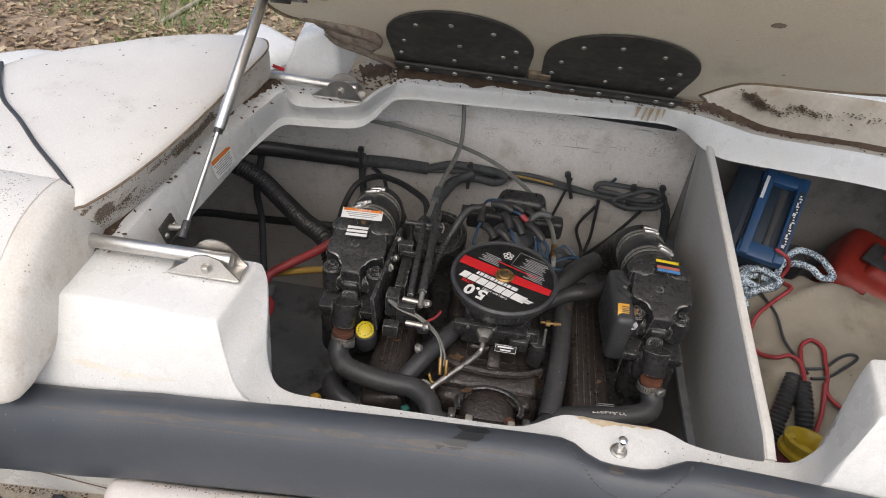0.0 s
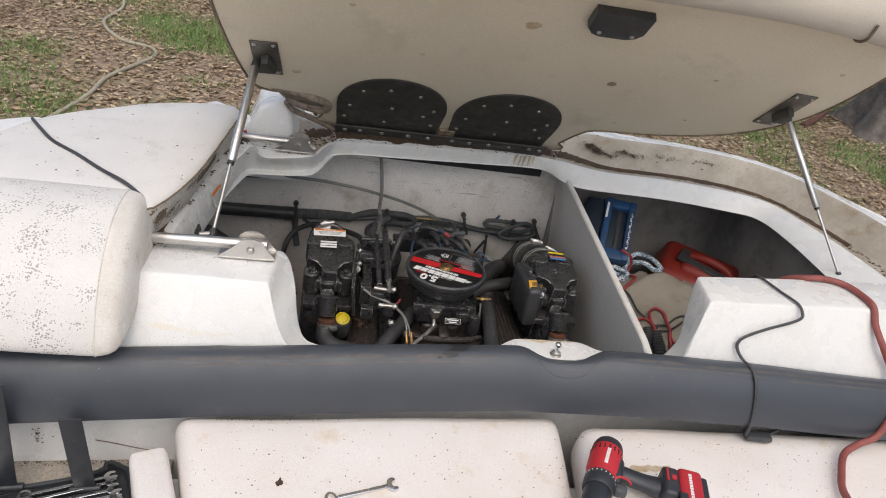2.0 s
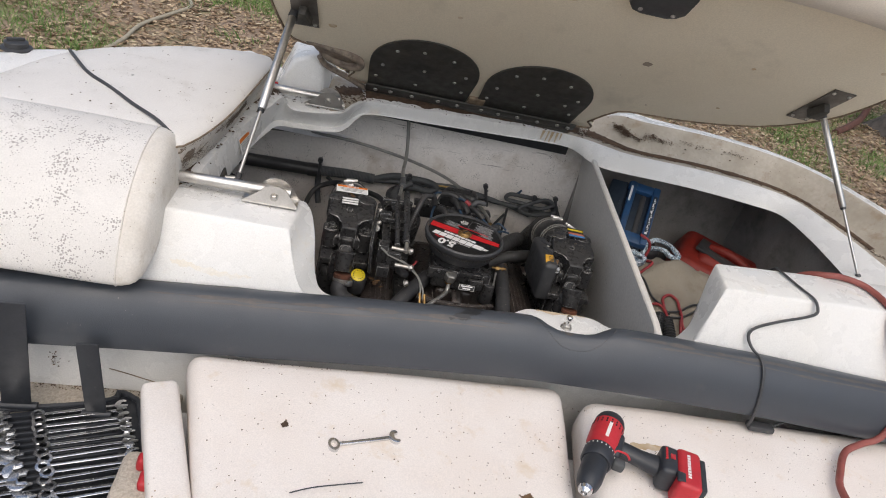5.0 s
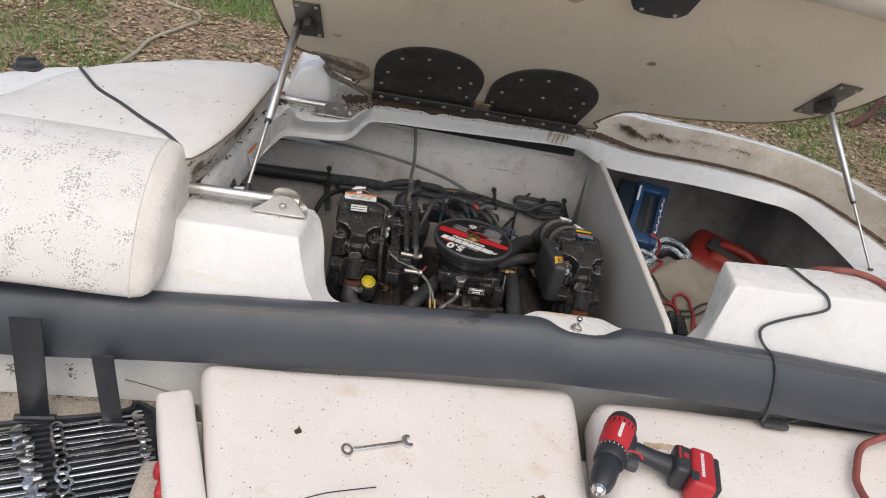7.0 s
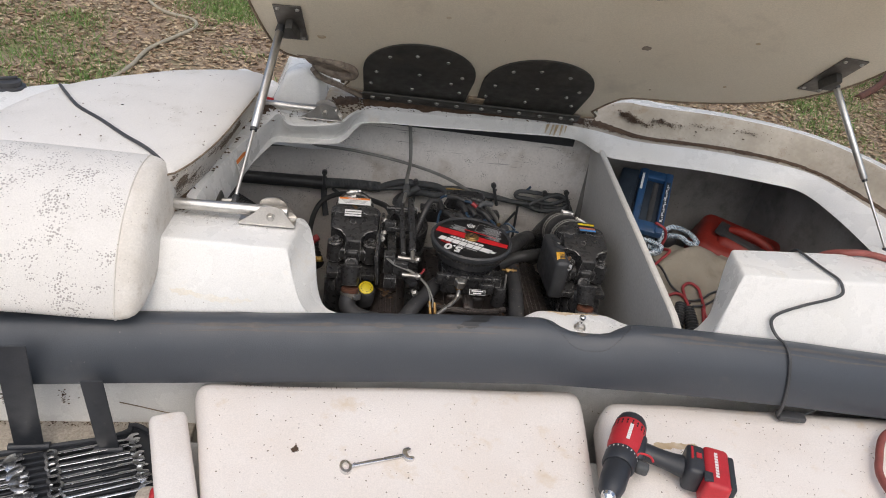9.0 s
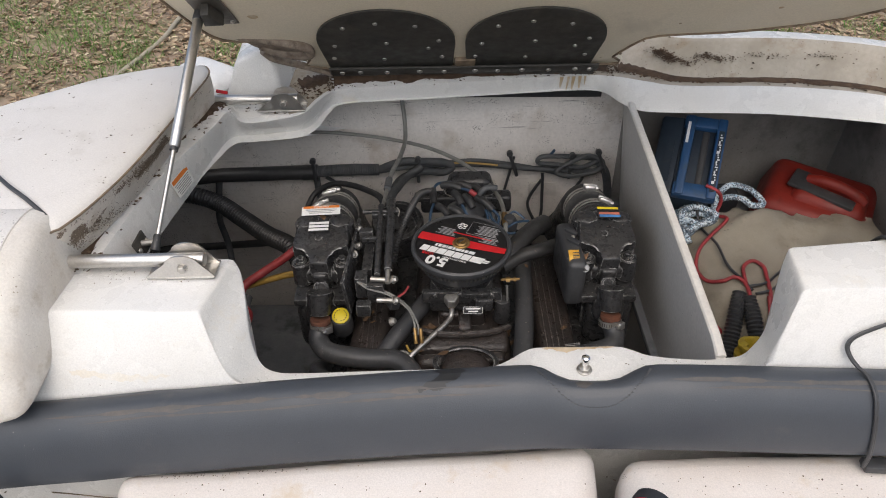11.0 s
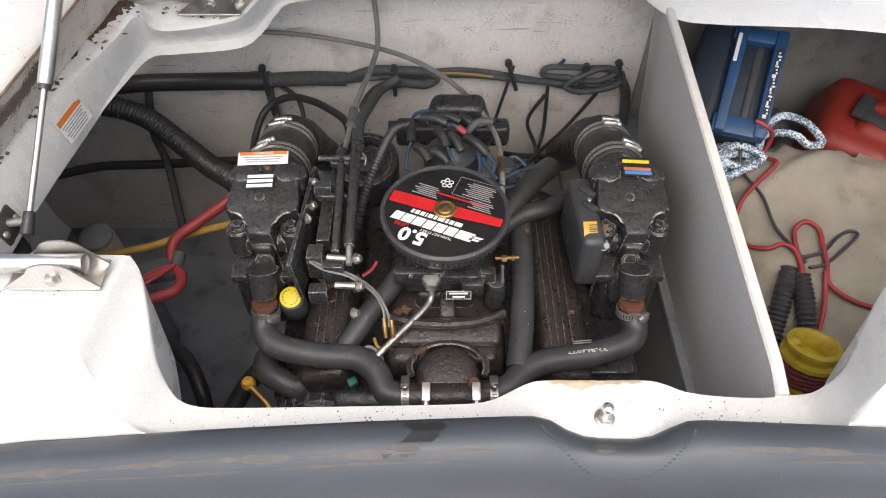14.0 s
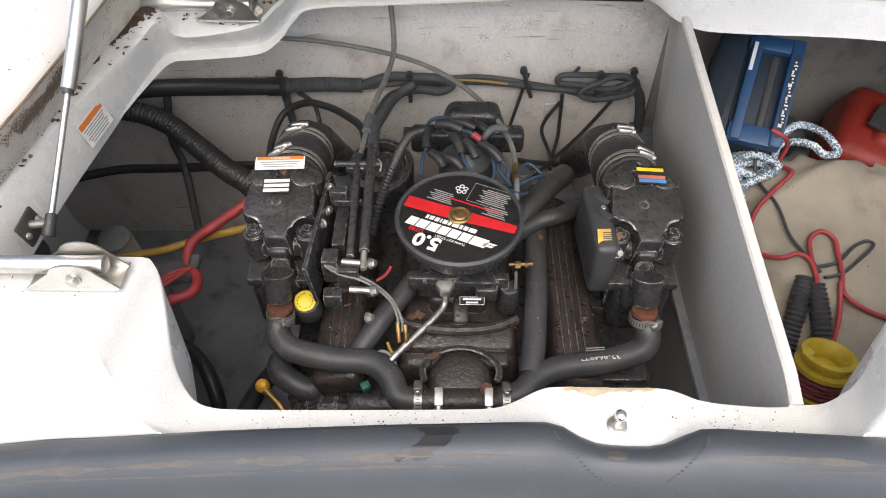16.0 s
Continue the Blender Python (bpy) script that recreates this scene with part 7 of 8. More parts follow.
g0, g1 = o + ax * 0.060 + Vector((0.012, -0.004, -0.004)), Vector((0.358, -0.648, 1.692))
part("grip", tube([g0, g0.lerp(g1, 0.3) + Vector((0, 0.003, 0)), g0.lerp(g1, 0.7), g1], lambda f: 0.023 - 0.006 * math.sin(math.pi * f) + 0.002 * f, 16, 6, flat=0.85), GREYPL, DRL, "dark rubber grip")
part("grip_root", box((0.035, 0.065, 0.046), Matrix.Translation(o + ax * 0.062 + Vector((0.020, -0.006, -0.006))) @ Matrix.Rotation(radians(-25), 4, "Z"), 0.012, 3), GREYPL, DRL)
part("trigger", box((0.024, 0.020, 0.022), Matrix.Translation((0.268, -0.656, 1.694)) @ Matrix.Rotation(radians(-20), 4, "Z"), 0.006, 3), LOOM, DRL, "grey trigger")
part("trigger_trim", tube([(0.250, -0.652, 1.702), (0.262, -0.640, 1.713), (0.282, -0.644, 1.712), (0.288, -0.652, 1.706)], 0.0022, 6, 4), REDPL, DRL)
bm_ = Matrix.Translation((0.388, -0.666, 1.697)) @ Matrix.Rotation(radians(-18), 4, "Z")
part("battery_foot", box((0.034, 0.070, 0.056), bm_ @ pose(-0.026, 0.006, 0), 0.009, 3), GREYPL, DRL, "dark battery foot")
part("battery", box((0.046, 0.098, 0.060), bm_ @ pose(0.010, -0.004, 0), 0.009, 3), REDPL, DRL, "red battery pack")
part("battery_end", box((0.014, 0.080, 0.054), bm_ @ pose(0.036, -0.006, 0), 0.005, 2), GREYPL, DRL)
part("battery_latch", box((0.016, 0.022, 0.006), bm_ @ pose(-0.008, -0.034, 0.029), 0.002), GREYPL, DRL)
part("foot_button", box((0.010, 0.012, 0.003), bm_ @ pose(-0.022, 0.012, 0.0285), 0.001), REDPL, DRL)
part("foot_bar", box((0.004, 0.030, 0.002), bm_ @ pose(-0.034, 0.016, 0.0285), 0), REDPL, DRL)
bars = bmesh.new()
for k in range(9):
    box((0.006, 0.0052, 0.0005), bm_ @ pose(0.008, -0.028 + 0.0068 * k, 0.0302), 0, bm=bars)
top = o + ax * 0.054 + Vector((0, 0, 0.0312))
for k in range(9):
    box((0.0065, 0.0042, 0.0005), Matrix.Translation(top + ax * (0.0048 * (k - 4))) @ Matrix.Rotation(math.atan2(ax.y, ax.x) + math.pi / 2, 4, "Z"), 0, bm=bars)
pieces("print_bar", bars, WHITEP, DRL)

DRL.location += Vector((-0.008, -0.012, 0.0))

# wrench tray on the carpet
TO, TX = Vector((-0.700, -0.462, 0)), radians(20.0)
TM = Matrix.Translation((TO.x, TO.y, 1.488)) @ Matrix.Rotation(TX, 4, "Z")
TR = thing("wrench_tray", (-0.85, -0.60, 1.45), "dark plastic wrench tray with two upright straps, on the carpet", "tool tray")
outline = [(-0.50, -0.330), (0.000, -0.330), (0.028, -0.300), (0.030, -0.05), (0.020, -0.010), (-0.010, 0.012), (-0.055, -0.012), (-0.50, -0.012)]
part("base", prism(outline, 0.008, TM, 0.002), GREYPL, TR)
rim = [TM @ Vector((x, y, 0.010)) for x, y in outline]
part("rim", tube(rim, 0.006, 8, 3, closed=True), GREYPL, TR, "raised tray rim")
for k in range(21):
    part("divider", box((0.44, 0.003, 0.012), TM @ pose(-0.235, -0.030 - 0.0150 * k, 0.012), 0.001), GREYPL, TR)
for x in (-0.385,):
    part("retaining_bar", box((0.034, 0.30, 0.010), TM @ pose(x, -0.175, 0.022), 0.002), GREYPL, TR)
for bx, by, tx, ty, tz, w in ((-0.730, -0.524, -0.735, -0.540, 1.700, 0.038), (-0.876, -0.526, -0.858, -0.545, 1.775, 0.052)):
    b_, t_ = Vector((bx, by, 1.505)), Vector((tx, ty, tz))
    up = (t_ - b_).normalized()
    side_ = Vector((1, 0.12, 0)).normalized()
    out_ = side_.cross(up)
    m = Matrix((side_, up, out_)).transposed().to_4x4()
    L_ = (t_ - b_).length
    S_ = part("strap", box((w, L_, 0.004), Matrix.Translation((b_ + t_) / 2) @ m, 0.0015), GREYPL, TR, "upright dark plastic strap")
    for k in (-1, 1):
        part("rib", box((0.003, L_ * 0.92, 0.004), Matrix.Translation((b_ + t_) / 2) @ m @ pose(k * w * 0.42, 0, -0.003), 0.001), GREYPL, S_)
    part("clip", box((w * 0.35, 0.006, 0.004), Matrix.Translation(t_ - up * 0.012) @ m @ pose(0, 0, -0.004), 0.001), CABLE, S_)
    part("pivot", cyl(b_ - side_ * w * 0.7, b_ + side_ * w * 0.7, 0.008, n=12), GREYPL, S_)
short, long_ = wrench_mesh(0.150), wrench_mesh(0.235)
for k in range(18):
    for me_, x, flip, length in ((short, -0.150 + 0.002 * k, 0, 0.150), (long_, -0.440 + 0.004 * k, 0, 0.235)):
        ob = new("combination_wrench", me_)
        ob.matrix_world = TM @ pose(x + 0.003 * math.sin(3 * k), -0.036 - 0.0160 * k, 0.021, 8 * math.sin(k), 0, 1.2 * math.sin(2 * k))
        tagged(ob, "chrome combination wrench in its slot of the tray", "wrench", "wrench set")

RCL = thing("spring_clamp", (-0.575, -0.63, 1.48), "small red plastic spring clamp beside the tray", "clamp")
part("jaw", box((0.030, 0.026, 0.030), pose(-0.592, -0.640, 1.522, 0, 12, 10), 0.008, 3), REDPL, RCL)
part("jaw", box((0.026, 0.034, 0.026), pose(-0.580, -0.678, 1.520, 10, 0, 0), 0.008, 3), REDPL, RCL)
part("lever", cyl((-0.575, -0.683, 1.530), (-0.545, -0.668, 1.542), 0.007, rim=0.002), PLASTIC, RCL, "black lever")
part("knob", cyl((-0.551, -0.683, 1.538), (-0.543, -0.656, 1.544), 0.006, rim=0.002), PLASTIC, RCL)
RCL.location += Vector((0.002, -0.040, 0.050))
solo("clamp_rest", box((0.09, 0.12, 0.085), pose(-0.592, -0.70, 1.520), 0.02, 3), CARPET, "fold of carpet under the clamp", "carpet", kind="structure")

wire("cable_tie", [(-0.335, -0.788, 1.669), (-0.300, -0.774, 1.670), (-0.255, -0.762, 1.670), (-0.217, -0.752, 1.669)], 0.0012, PLASTIC, "thin black cable tie on the seat cushion", "cable tie", 6)
# black cord on the sun pad
wire("bungee_cord", [(-0.998, 0.112, 1.992), (-0.960, 0.050, 1.999), (-0.909, -0.019, 2.000), (-0.843, -0.076, 2.000), (-0.780, -0.135, 1.999), (-0.720, -0.185, 1.998), (-0.680, -0.215, 1.985)], 0.0038, PLASTIC, "black rubber cord lying over the sun pad", "cord", 8)
# lamp cord over the sill box, bolster and seat
CD = thing("lamp_cord", (0.70, -0.30, 1.80), "thin black twin cord draped over the sill box", "cable")
pts = [(0.672, -0.200, 1.86), (0.677, -0.236, 1.932), (0.682, -0.258, 1.941), (0.690, -0.283, 1.941), (0.702, -0.318, 1.9405), (0.714, -0.354, 1.9405), (0.719, -0.372, 1.929), (0.716, -0.379, 1.918), (0.690, -0.384, 1.907), (0.640, -0.389, 1.891), (0.591, -0.396, 1.872), (0.576, -0.401, 1.857), (0.580, -0.408, 1.841), (0.592, -0.420, 1.827), (0.600, -0.440, 1.825), (0.604, -0.466, 1.810), (0.607, -0.488, 1.768), (0.611, -0.500, 1.72), (0.612, -0.500, 1.685)]
part("cord", tube(pts, 0.0026, 8, 6), PLASTIC, CD)
part("cord", tube([(x + 0.003, y, z - 0.0008) for x, y, z in pts], 0.0022, 8, 6), PLASTIC, CD)
part("plug", box((0.060, 0.024, 0.014), pose(0.650, -0.492, 1.676, 0, 0, -4), 0.004), PLASTIC, CD, "flat black plug")
part("tail", tube([(0.675, -0.490, 1.678), (0.715, -0.475, 1.684), (0.755, -0.455, 1.700)], 0.0022, 6, 5), LOOM, CD)
# air hose
wire("air_hose", [(0.74, -0.16, 1.80), (0.775, -0.200, 1.905), (0.815, -0.238, 1.942), (0.862, -0.238, 1.942), (0.900, -0.258, 1.942), (0.914, -0.300, 1.942), (0.916, -0.342, 1.938), (0.920, -0.368, 1.905), (0.936, -0.398, 1.869), (0.965, -0.412, 1.828), (0.972, -0.440, 1.812), (0.965, -0.475, 1.790), (0.925, -0.508, 1.712), (0.875, -0.520, 1.690), (0.826, -0.545, 1.685), (0.782, -0.600, 1.684), (0.752, -0.655, 1.684), (0.755, -0.74, 1.684), (0.80, -0.86, 1.682)], 0.0075, AIRHOSE, "orange-red rubber hose draped over the sill and seat", "hose", 12)

# fuel filler on the gunwale
FF = thing("fuel_filler", (-1.178, 0.245, 1.92), "black round fuel filler cap on the gunwale", "fuel cap")
part("flange", lathe([(0.036, 0.0), (0.036, 0.004), (0.030, 0.007)], (-1.178, 0.245, 1.917), n=28), PLASTIC, FF)
part("cap", lathe([(0.027, 0.0), (0.027, 0.012), (0.022, 0.015), (0.001, 0.015)], (-1.178, 0.245, 1.923), n=28), PLASTIC, FF)
part("finger_bar", box((0.040, 0.008, 0.008), pose(-1.178, 0.245, 1.941, 0, 0, 30), 0.002), PLASTIC, FF)

# aft platform with a red-edged decal beside the coaming corner
solo("swim_platform", box((1.7, 0.76, 0.06), pose(0.10, 1.08, 1.52), 0.02, 3), HULL, "white fibreglass swim platform at the stern", "platform", kind="structure")
# stern fitting seen over the pad
solo("stern_moulding", box((0.20, 0.15, 0.08), pose(-0.640, 0.555, 1.868, 0, 6, -28), 0.03, 4, taper=(0.75, 0.7)), HULL, "white moulding behind the sun pad", "moulding", kind="structure")
solo("red_decal", box((0.032, 0.004, 0.008), pose(-0.572, 0.430, 1.893, -20, 0, -22), 0.001), REDP, "short red decal stripe on the stern moulding", "decal")

# ---- yard: hose, tree, branch ----
wire("garden_hose", [(-2.35, 3.2, GZ + 0.02), (-2.20, 4.01, GZ + 0.022), (-2.19, 4.55, GZ + 0.022), (-2.06, 5.05, GZ + 0.022), (-1.99, 5.35, GZ + 0.022), (-2.08, 5.60, GZ + 0.022), (-2.43, 5.80, GZ + 0.022), (-2.73, 6.38, GZ + 0.022), (-2.75, 7.2, GZ + 0.022), (-3.2, 8.3, GZ + 0.022), (-4.5, 9.5, GZ + 0.022)], 0.017, GHOSE, "tan garden hose lying across the yard", "hose", 10)

TREE = thing("oak_tree", (6.55, 5.95, GZ), "large oak with ridged grey-brown bark", "tree")
rings = []
for j in range(34):
    z = 5.2 * (j / 33) ** 1.25
    ring = []
    for i in range(72):
        a = 2 * math.pi * i / 72
        r = 0.42 - 0.018 * z + 0.42 * math.exp(-z * 3.2) * (0.65 + 0.35 * math.cos(5 * a + 1))
        r += 0.030 * abs(noise.noise(Vector((math.cos(a) * 7, math.sin(a) * 7, z * 1.1)))) + 0.016 * noise.noise(Vector((math.cos(a) * 17, math.sin(a) * 17, z * 4)))
        ring.append((6.55 + r * math.cos(a), 5.95 + r * math.sin(a), GZ - 0.03 + z))
    rings.append(ring)
part("trunk", loft(rings, True, False, True), BARK, TREE)
lr = random.Random(3)
tips = []
for k in range(9):
    a = 2 * math.pi * k / 9 + lr.uniform(-0.3, 0.3)
    z0 = GZ + lr.uniform(3.4, 5.1)
    p0 = Vector((6.55, 5.95, z0))
    d = Vector((math.cos(a), math.sin(a), lr.uniform(0.4, 0.9)))
    pts = [p0, p0 + d * 0.9, p0 + d * 1.8 + Vector((0, 0, 0.3)), p0 + d * 2.7 + Vector((lr.uniform(-0.4, 0.4), lr.uniform(-0.4, 0.4), 0.7))]
    part("limb", tube(pts, lambda f: 0.15 * (1 - 0.8 * f), 10, 5), BARK, TREE)
    tips += [pts[2], pts[3], pts[3] + Vector((0, 0, 0.4))]
verts, faces = [], []
for tp in tips:
    for j in range(160):
        q = tp + Vector((lr.gauss(0, 0.55), lr.gauss(0, 0.55), lr.gauss(0, 0.38)))
        a, t, s_ = lr.uniform(0, 6.28), lr.uniform(-0.8, 0.8), lr.uniform(0.05, 0.10)
        e1 = Vector((math.cos(a), math.sin(a), t)) * s_
        e2 = Vector((-math.sin(a), math.cos(a), lr.uniform(-0.5, 0.5))) * s_ * 0.5
        k = len(verts)
        verts += [tuple(q - e1), tuple(q + e2), tuple(q + e1), tuple(q - e2)]
        faces.append((k, k + 1, k + 2, k + 3))
me = bpy.data.meshes.new("crown")
me.from_pydata(verts, [], faces)
me.materials.append(GRASS)
cr_ob = new("crown", me)
cr_ob.parent = TREE
cr_ob.matrix_parent_inverse = Matrix.Translation(-TREE.location)
solo("fallen_branch", tube([(5.15, 5.75, GZ + 0.03), (5.7, 6.2, GZ + 0.12), (6.1, 6.7, GZ + 0.30)], 0.04, 10, 6), WOOD, "dark red-brown branch lying against the oak", "branch")

# ---- dirt, crumbs and stains ----
cr_rng = random.Random(11)


def crumbs(name, spots_, label, size=(0.002, 0.006)):
    """Small leaf and dirt flakes at the given places."""
    verts, faces = [], []
    for x, y, z in spots_:
        a, s, w = cr_rng.uniform(0, 6.28), cr_rng.uniform(*size), cr_rng.uniform(0.25, 0.9)
        c, d, k = math.cos(a) * s, math.sin(a) * s, len(verts)
        verts += [(x - c, y - d, z), (x + d * w, y - c * w, z + s * cr_rng.uniform(0, 0.5)), (x + c, y + d, z + s * cr_rng.uniform(0, 0.3)), (x - d * w, y + c * w, z), (x, y, z + s * 0.5)]
        faces += [(k, k + 1, k + 4), (k + 1, k + 2, k + 4), (k + 2, k + 3, k + 4), (k + 3, k, k + 4)]
    me = bpy.data.meshes.new(name)
    me.from_pydata(verts, [], faces)
    me.materials.append(CRUMB)
    return tagged(new(name, me), label, "debris", kind="stuff")


def along(col_a, col_b, i0, i1, f0, f1, n, dz=0.001):
    """Random places between two lines of the coaming."""
    out = []
    for _ in range(n):
        t = cr_rng.uniform(i0, i1 - 1.001)
        i = int(t)
        f = cr_rng.uniform(f0, f1) + cr_rng.gauss(0, 0.12)
        a = cols[col_a][i].lerp(cols[col_a][i + 1], t - i)
        b = cols[col_b][i].lerp(cols[col_b][i + 1], t - i)
        p = a.lerp(b, f)
        out.append((p.x, p.y, max(p.z, a.z) + dz if f > 1 else p.z + dz))
    return out


def dirt_ribbon(name, i0, i1, f0, f1, label, seed, lift=0.003):
    """A ragged strip of packed wet leaf dirt in the gutter of the coaming."""
    rows = []
    steps = (i1 - i0) * 3
    for k in range(steps + 1):
        t = min(i0 + k / 3, len(cols[1]) - 1.001)
        i = int(t)
        a = cols[1][i].lerp(cols[1][i + 1], t - i)
        b = cols[2][i].lerp(cols[2][i + 1], t - i)
        n1, n2 = noise.noise(Vector((t * 0.9, seed, 0))), noise.noise(Vector((t * 1.3, seed + 5, 2)))
        g0, g1 = f0 + 0.30 * n1, f1 + 0.20 * n2
        rows.append([a.lerp(b, g0 + (g1 - g0) * f) + Vector((0, 0, lift + h + 0.002 * noise.noise(Vector((t * 3, f * 5, seed)))) ) for f, h in ((0, -0.002), (0.25, 0.0015), (0.5, 0.003), (0.75, 0.003), (1, 0.001))])
    return solo(name, loft(rows), DIRT, label, "dirt", sharp=80)


dirt_ribbon("gutter_dirt", 43, 66, 0.30, 1.10, "dark packed leaf dirt under the hatch hinge", 1)
dirt_ribbon("gutter_dirt", 68, 104, 0.45, 1.05, "dark packed leaf dirt along the curb gutter", 4)
dirt_ribbon("gutter_dirt", 33, 41, 0.55, 1.0, "dark leaf dirt beside the pivot bracket", 8)
dirt_ribbon("gutter_dirt", 1, 21, 0.30, 0.62, "brown dirt in the gap beside the sun pad", 12, 0.001)
crumbs("leaf_crumbs", along(1, 2, 40, 70, 0.1, 1.0, 420) + along(1, 2, 66, 112, 0.35, 1.0, 900) + along(2, 3, 72, 92, 0.35, 0.75, 30, 0.002) + along(1, 2, 25, 42, 0.2, 1.0, 240), "brown leaf crumbs strewn along the coaming gutter", (0.0015, 0.0055))
crumbs("leaf_crumbs", along(1, 2, 0, 22, 0.1, 0.95, 260), "brown leaf crumbs beside the sun pad", (0.0015, 0.007))
# mildew grown on the pad's side panel
verts, faces = [], []
edge = [p for p in pad_ring if p.x > -0.66 and -0.28 < p.y < 0.36]
edge.sort(key=lambda p: p.y)
while len(faces) < 5200:
    t = cr_rng.uniform(0, len(edge) - 1.001)
    i = int(t)
    p = edge[i].lerp(edge[i + 1], t - i)
    z = cr_rng.gauss(1.943, 0.009) if cr_rng.random() < 0.85 else cr_rng.uniform(1.895, 1.968)
    g = noise.noise(Vector((p.y * 9, z * 26, 1))) + 0.6 * noise.noise(Vector((p.y * 38, z * 60, 5)))
    if not 1.893 < z < 1.969 or g < cr_rng.uniform(-0.1, 0.6) + 0.9 * max(0.0, p.y - 0.0) / 0.3:
        continue
    tan = (edge[i + 1] - edge[i]).normalized()
    out_ = Vector((tan.y, -tan.x, 0))
    o_ = pad_mid + (p - pad_mid) * 1.0064 + out_ * 0.0012 + side_lean(p, z)
    s_, k = cr_rng.uniform(0.0006, 0.0017), len(verts)
    for a_ in (0.3, 1.7, 3.2, 4.8):
        r_ = s_ * cr_rng.uniform(0.5, 1.2)
        verts.append(tuple(o_ + tan * r_ * math.cos(a_) + Vector((0, 0, z + r_ * math.sin(a_)))))
    faces.append((k, k + 1, k + 2, k + 3))
me = bpy.data.meshes.new("pad_mildew")
me.from_pydata(verts, [], faces)
me.materials.append(MILDEW)
tagged(new("pad_mildew", me), "dark mildew specks on the side of the sun pad", "mildew", kind="stuff")
# clumps on the curb face
for t0, f0, n in ((75.5, 0.56, 420), (77.5, 0.46, 560), (79.5, 0.40, 120), (81.2, 0.50, 300), (84, 0.55, 60), (87, 0.62, 50)):
    sp_ = []
    for _ in range(n):
        t_ = t0 + cr_rng.gauss(0, 0.6)
        i = int(t_)
        f = f0 + cr_rng.gauss(0, 0.040) + 0.10 * noise.noise(Vector((t_ * 2.5, f0 * 9, 0)))
        p = cols[2][i].lerp(cols[2][i + 1], t_ - i).lerp(cols[3][i].lerp(cols[3][i + 1], t_ - i), f) + Vector((cr_rng.gauss(0, 0.006), -0.003, 0.001))
        sp_.append(tuple(p))
    crumbs("stuck_leaves", sp_, "clump of dark wet leaves stuck to the curb", (0.0010, 0.0034))
# specks on the seats, sill and pads
seat_spots = [(cr_rng.uniform(-0.52, 0.19), cr_rng.uniform(-0.98, -0.50)) for _ in range(420)] + [(cr_rng.uniform(0.29, 1.15), cr_rng.uniform(-0.95, -0.50)) for _ in range(560)]
bpy.context.view_layer.update()
seat_me = [o for o in bpy.data.objects if o.name.startswith("cover") and o.parent and o.parent.name.startswith("seat_cushion")]


def drop(obs, spots_, lift=0.0008):
    """Lets specks fall on the upper side of the given objects."""
    out = []
    for x, y in spots_:
        best = None
        for o in obs:
            inv = o.matrix_world.inverted()
            ok, loc, nrm, _ = o.ray_cast(inv @ Vector((x, y, 3.0)), inv.to_3x3() @ Vector((0, 0, -1)))
            if ok and (best is None or (o.matrix_world @ loc).z > best):
                best = (o.matrix_world @ loc).z
        if best is not None:
            out.append((x, y, best + lift))
    return out


crumbs("seat_grit", drop(seat_me, seat_spots), "dark grit and crumbs on the seat cushions", (0.0005, 0.0021))
crumbs("pad_grit", drop([pad_ob, head_ob], [(cr_rng.uniform(-1.05, -0.62), cr_rng.uniform(-0.42, 0.30)) for _ in range(60)]), "dark specks on the sun pad", (0.001, 0.0035))
sill_ob = bpy.data.objects["sill"]
crumbs("sill_grit", drop([sill_ob], [(cr_rng.gauss(-0.12, 0.10), cr_rng.uniform(-0.380, -0.342)) for _ in range(70)] + [(cr_rng.gauss(0.35, 0.05), cr_rng.uniform(-0.390, -0.345)) for _ in range(60)] + [(cr_rng.uniform(-0.62, -0.44), cr_rng.uniform(-0.27, -0.20)) for _ in range(70)]), "dark grit on the sill", (0.0006, 0.0017))
crumbs("wall_foot_grit", [(x, -0.448 + 0.06 * (x + 0.9) - 0.012 * cr_rng.random() ** 2, 1.489) for x in [cr_rng.uniform(-1.1, -0.66) for _ in range(240)]] + [(-0.625 + cr_rng.gauss(0, 0.010), cr_rng.uniform(-0.80, -0.46), 1.491) for _ in range(260)], "brown grit along the carpet edge", (0.0008, 0.0030))
crumbs("seat_gap_grit", [(x, near_edge(x) - 0.086 + cr_rng.gauss(0, 0.003), 1.656 + cr_rng.uniform(0, 0.005)) for x in [cr_rng.uniform(-0.5, 1.1) for _ in range(420)]], "brown grit packed between seat and bolster", (0.0007, 0.0018))
wire("wall_crack", [(x, -0.4455 + 0.06 * (x + 0.9) - 0.0006, z) for x, z in ((-0.735, 1.545), (-0.70, 1.535), (-0.66, 1.522), (-0.625, 1.512))], 0.0011, PIPING, "dark hairline crack in the cockpit wall", "crack", 6)
# screw-hole chips in the cockpit wall
for cx_ in (-0.835, -0.945):
    crumbs("wall_chips", [(cx_ + cr_rng.gauss(0, 0.008), -0.4455 + 0.06 * (cx_ + 0.9), 1.555 + cr_rng.gauss(0, 0.008)) for _ in range(26)], "dark chipped gelcoat on the cockpit wall", (0.0015, 0.004))


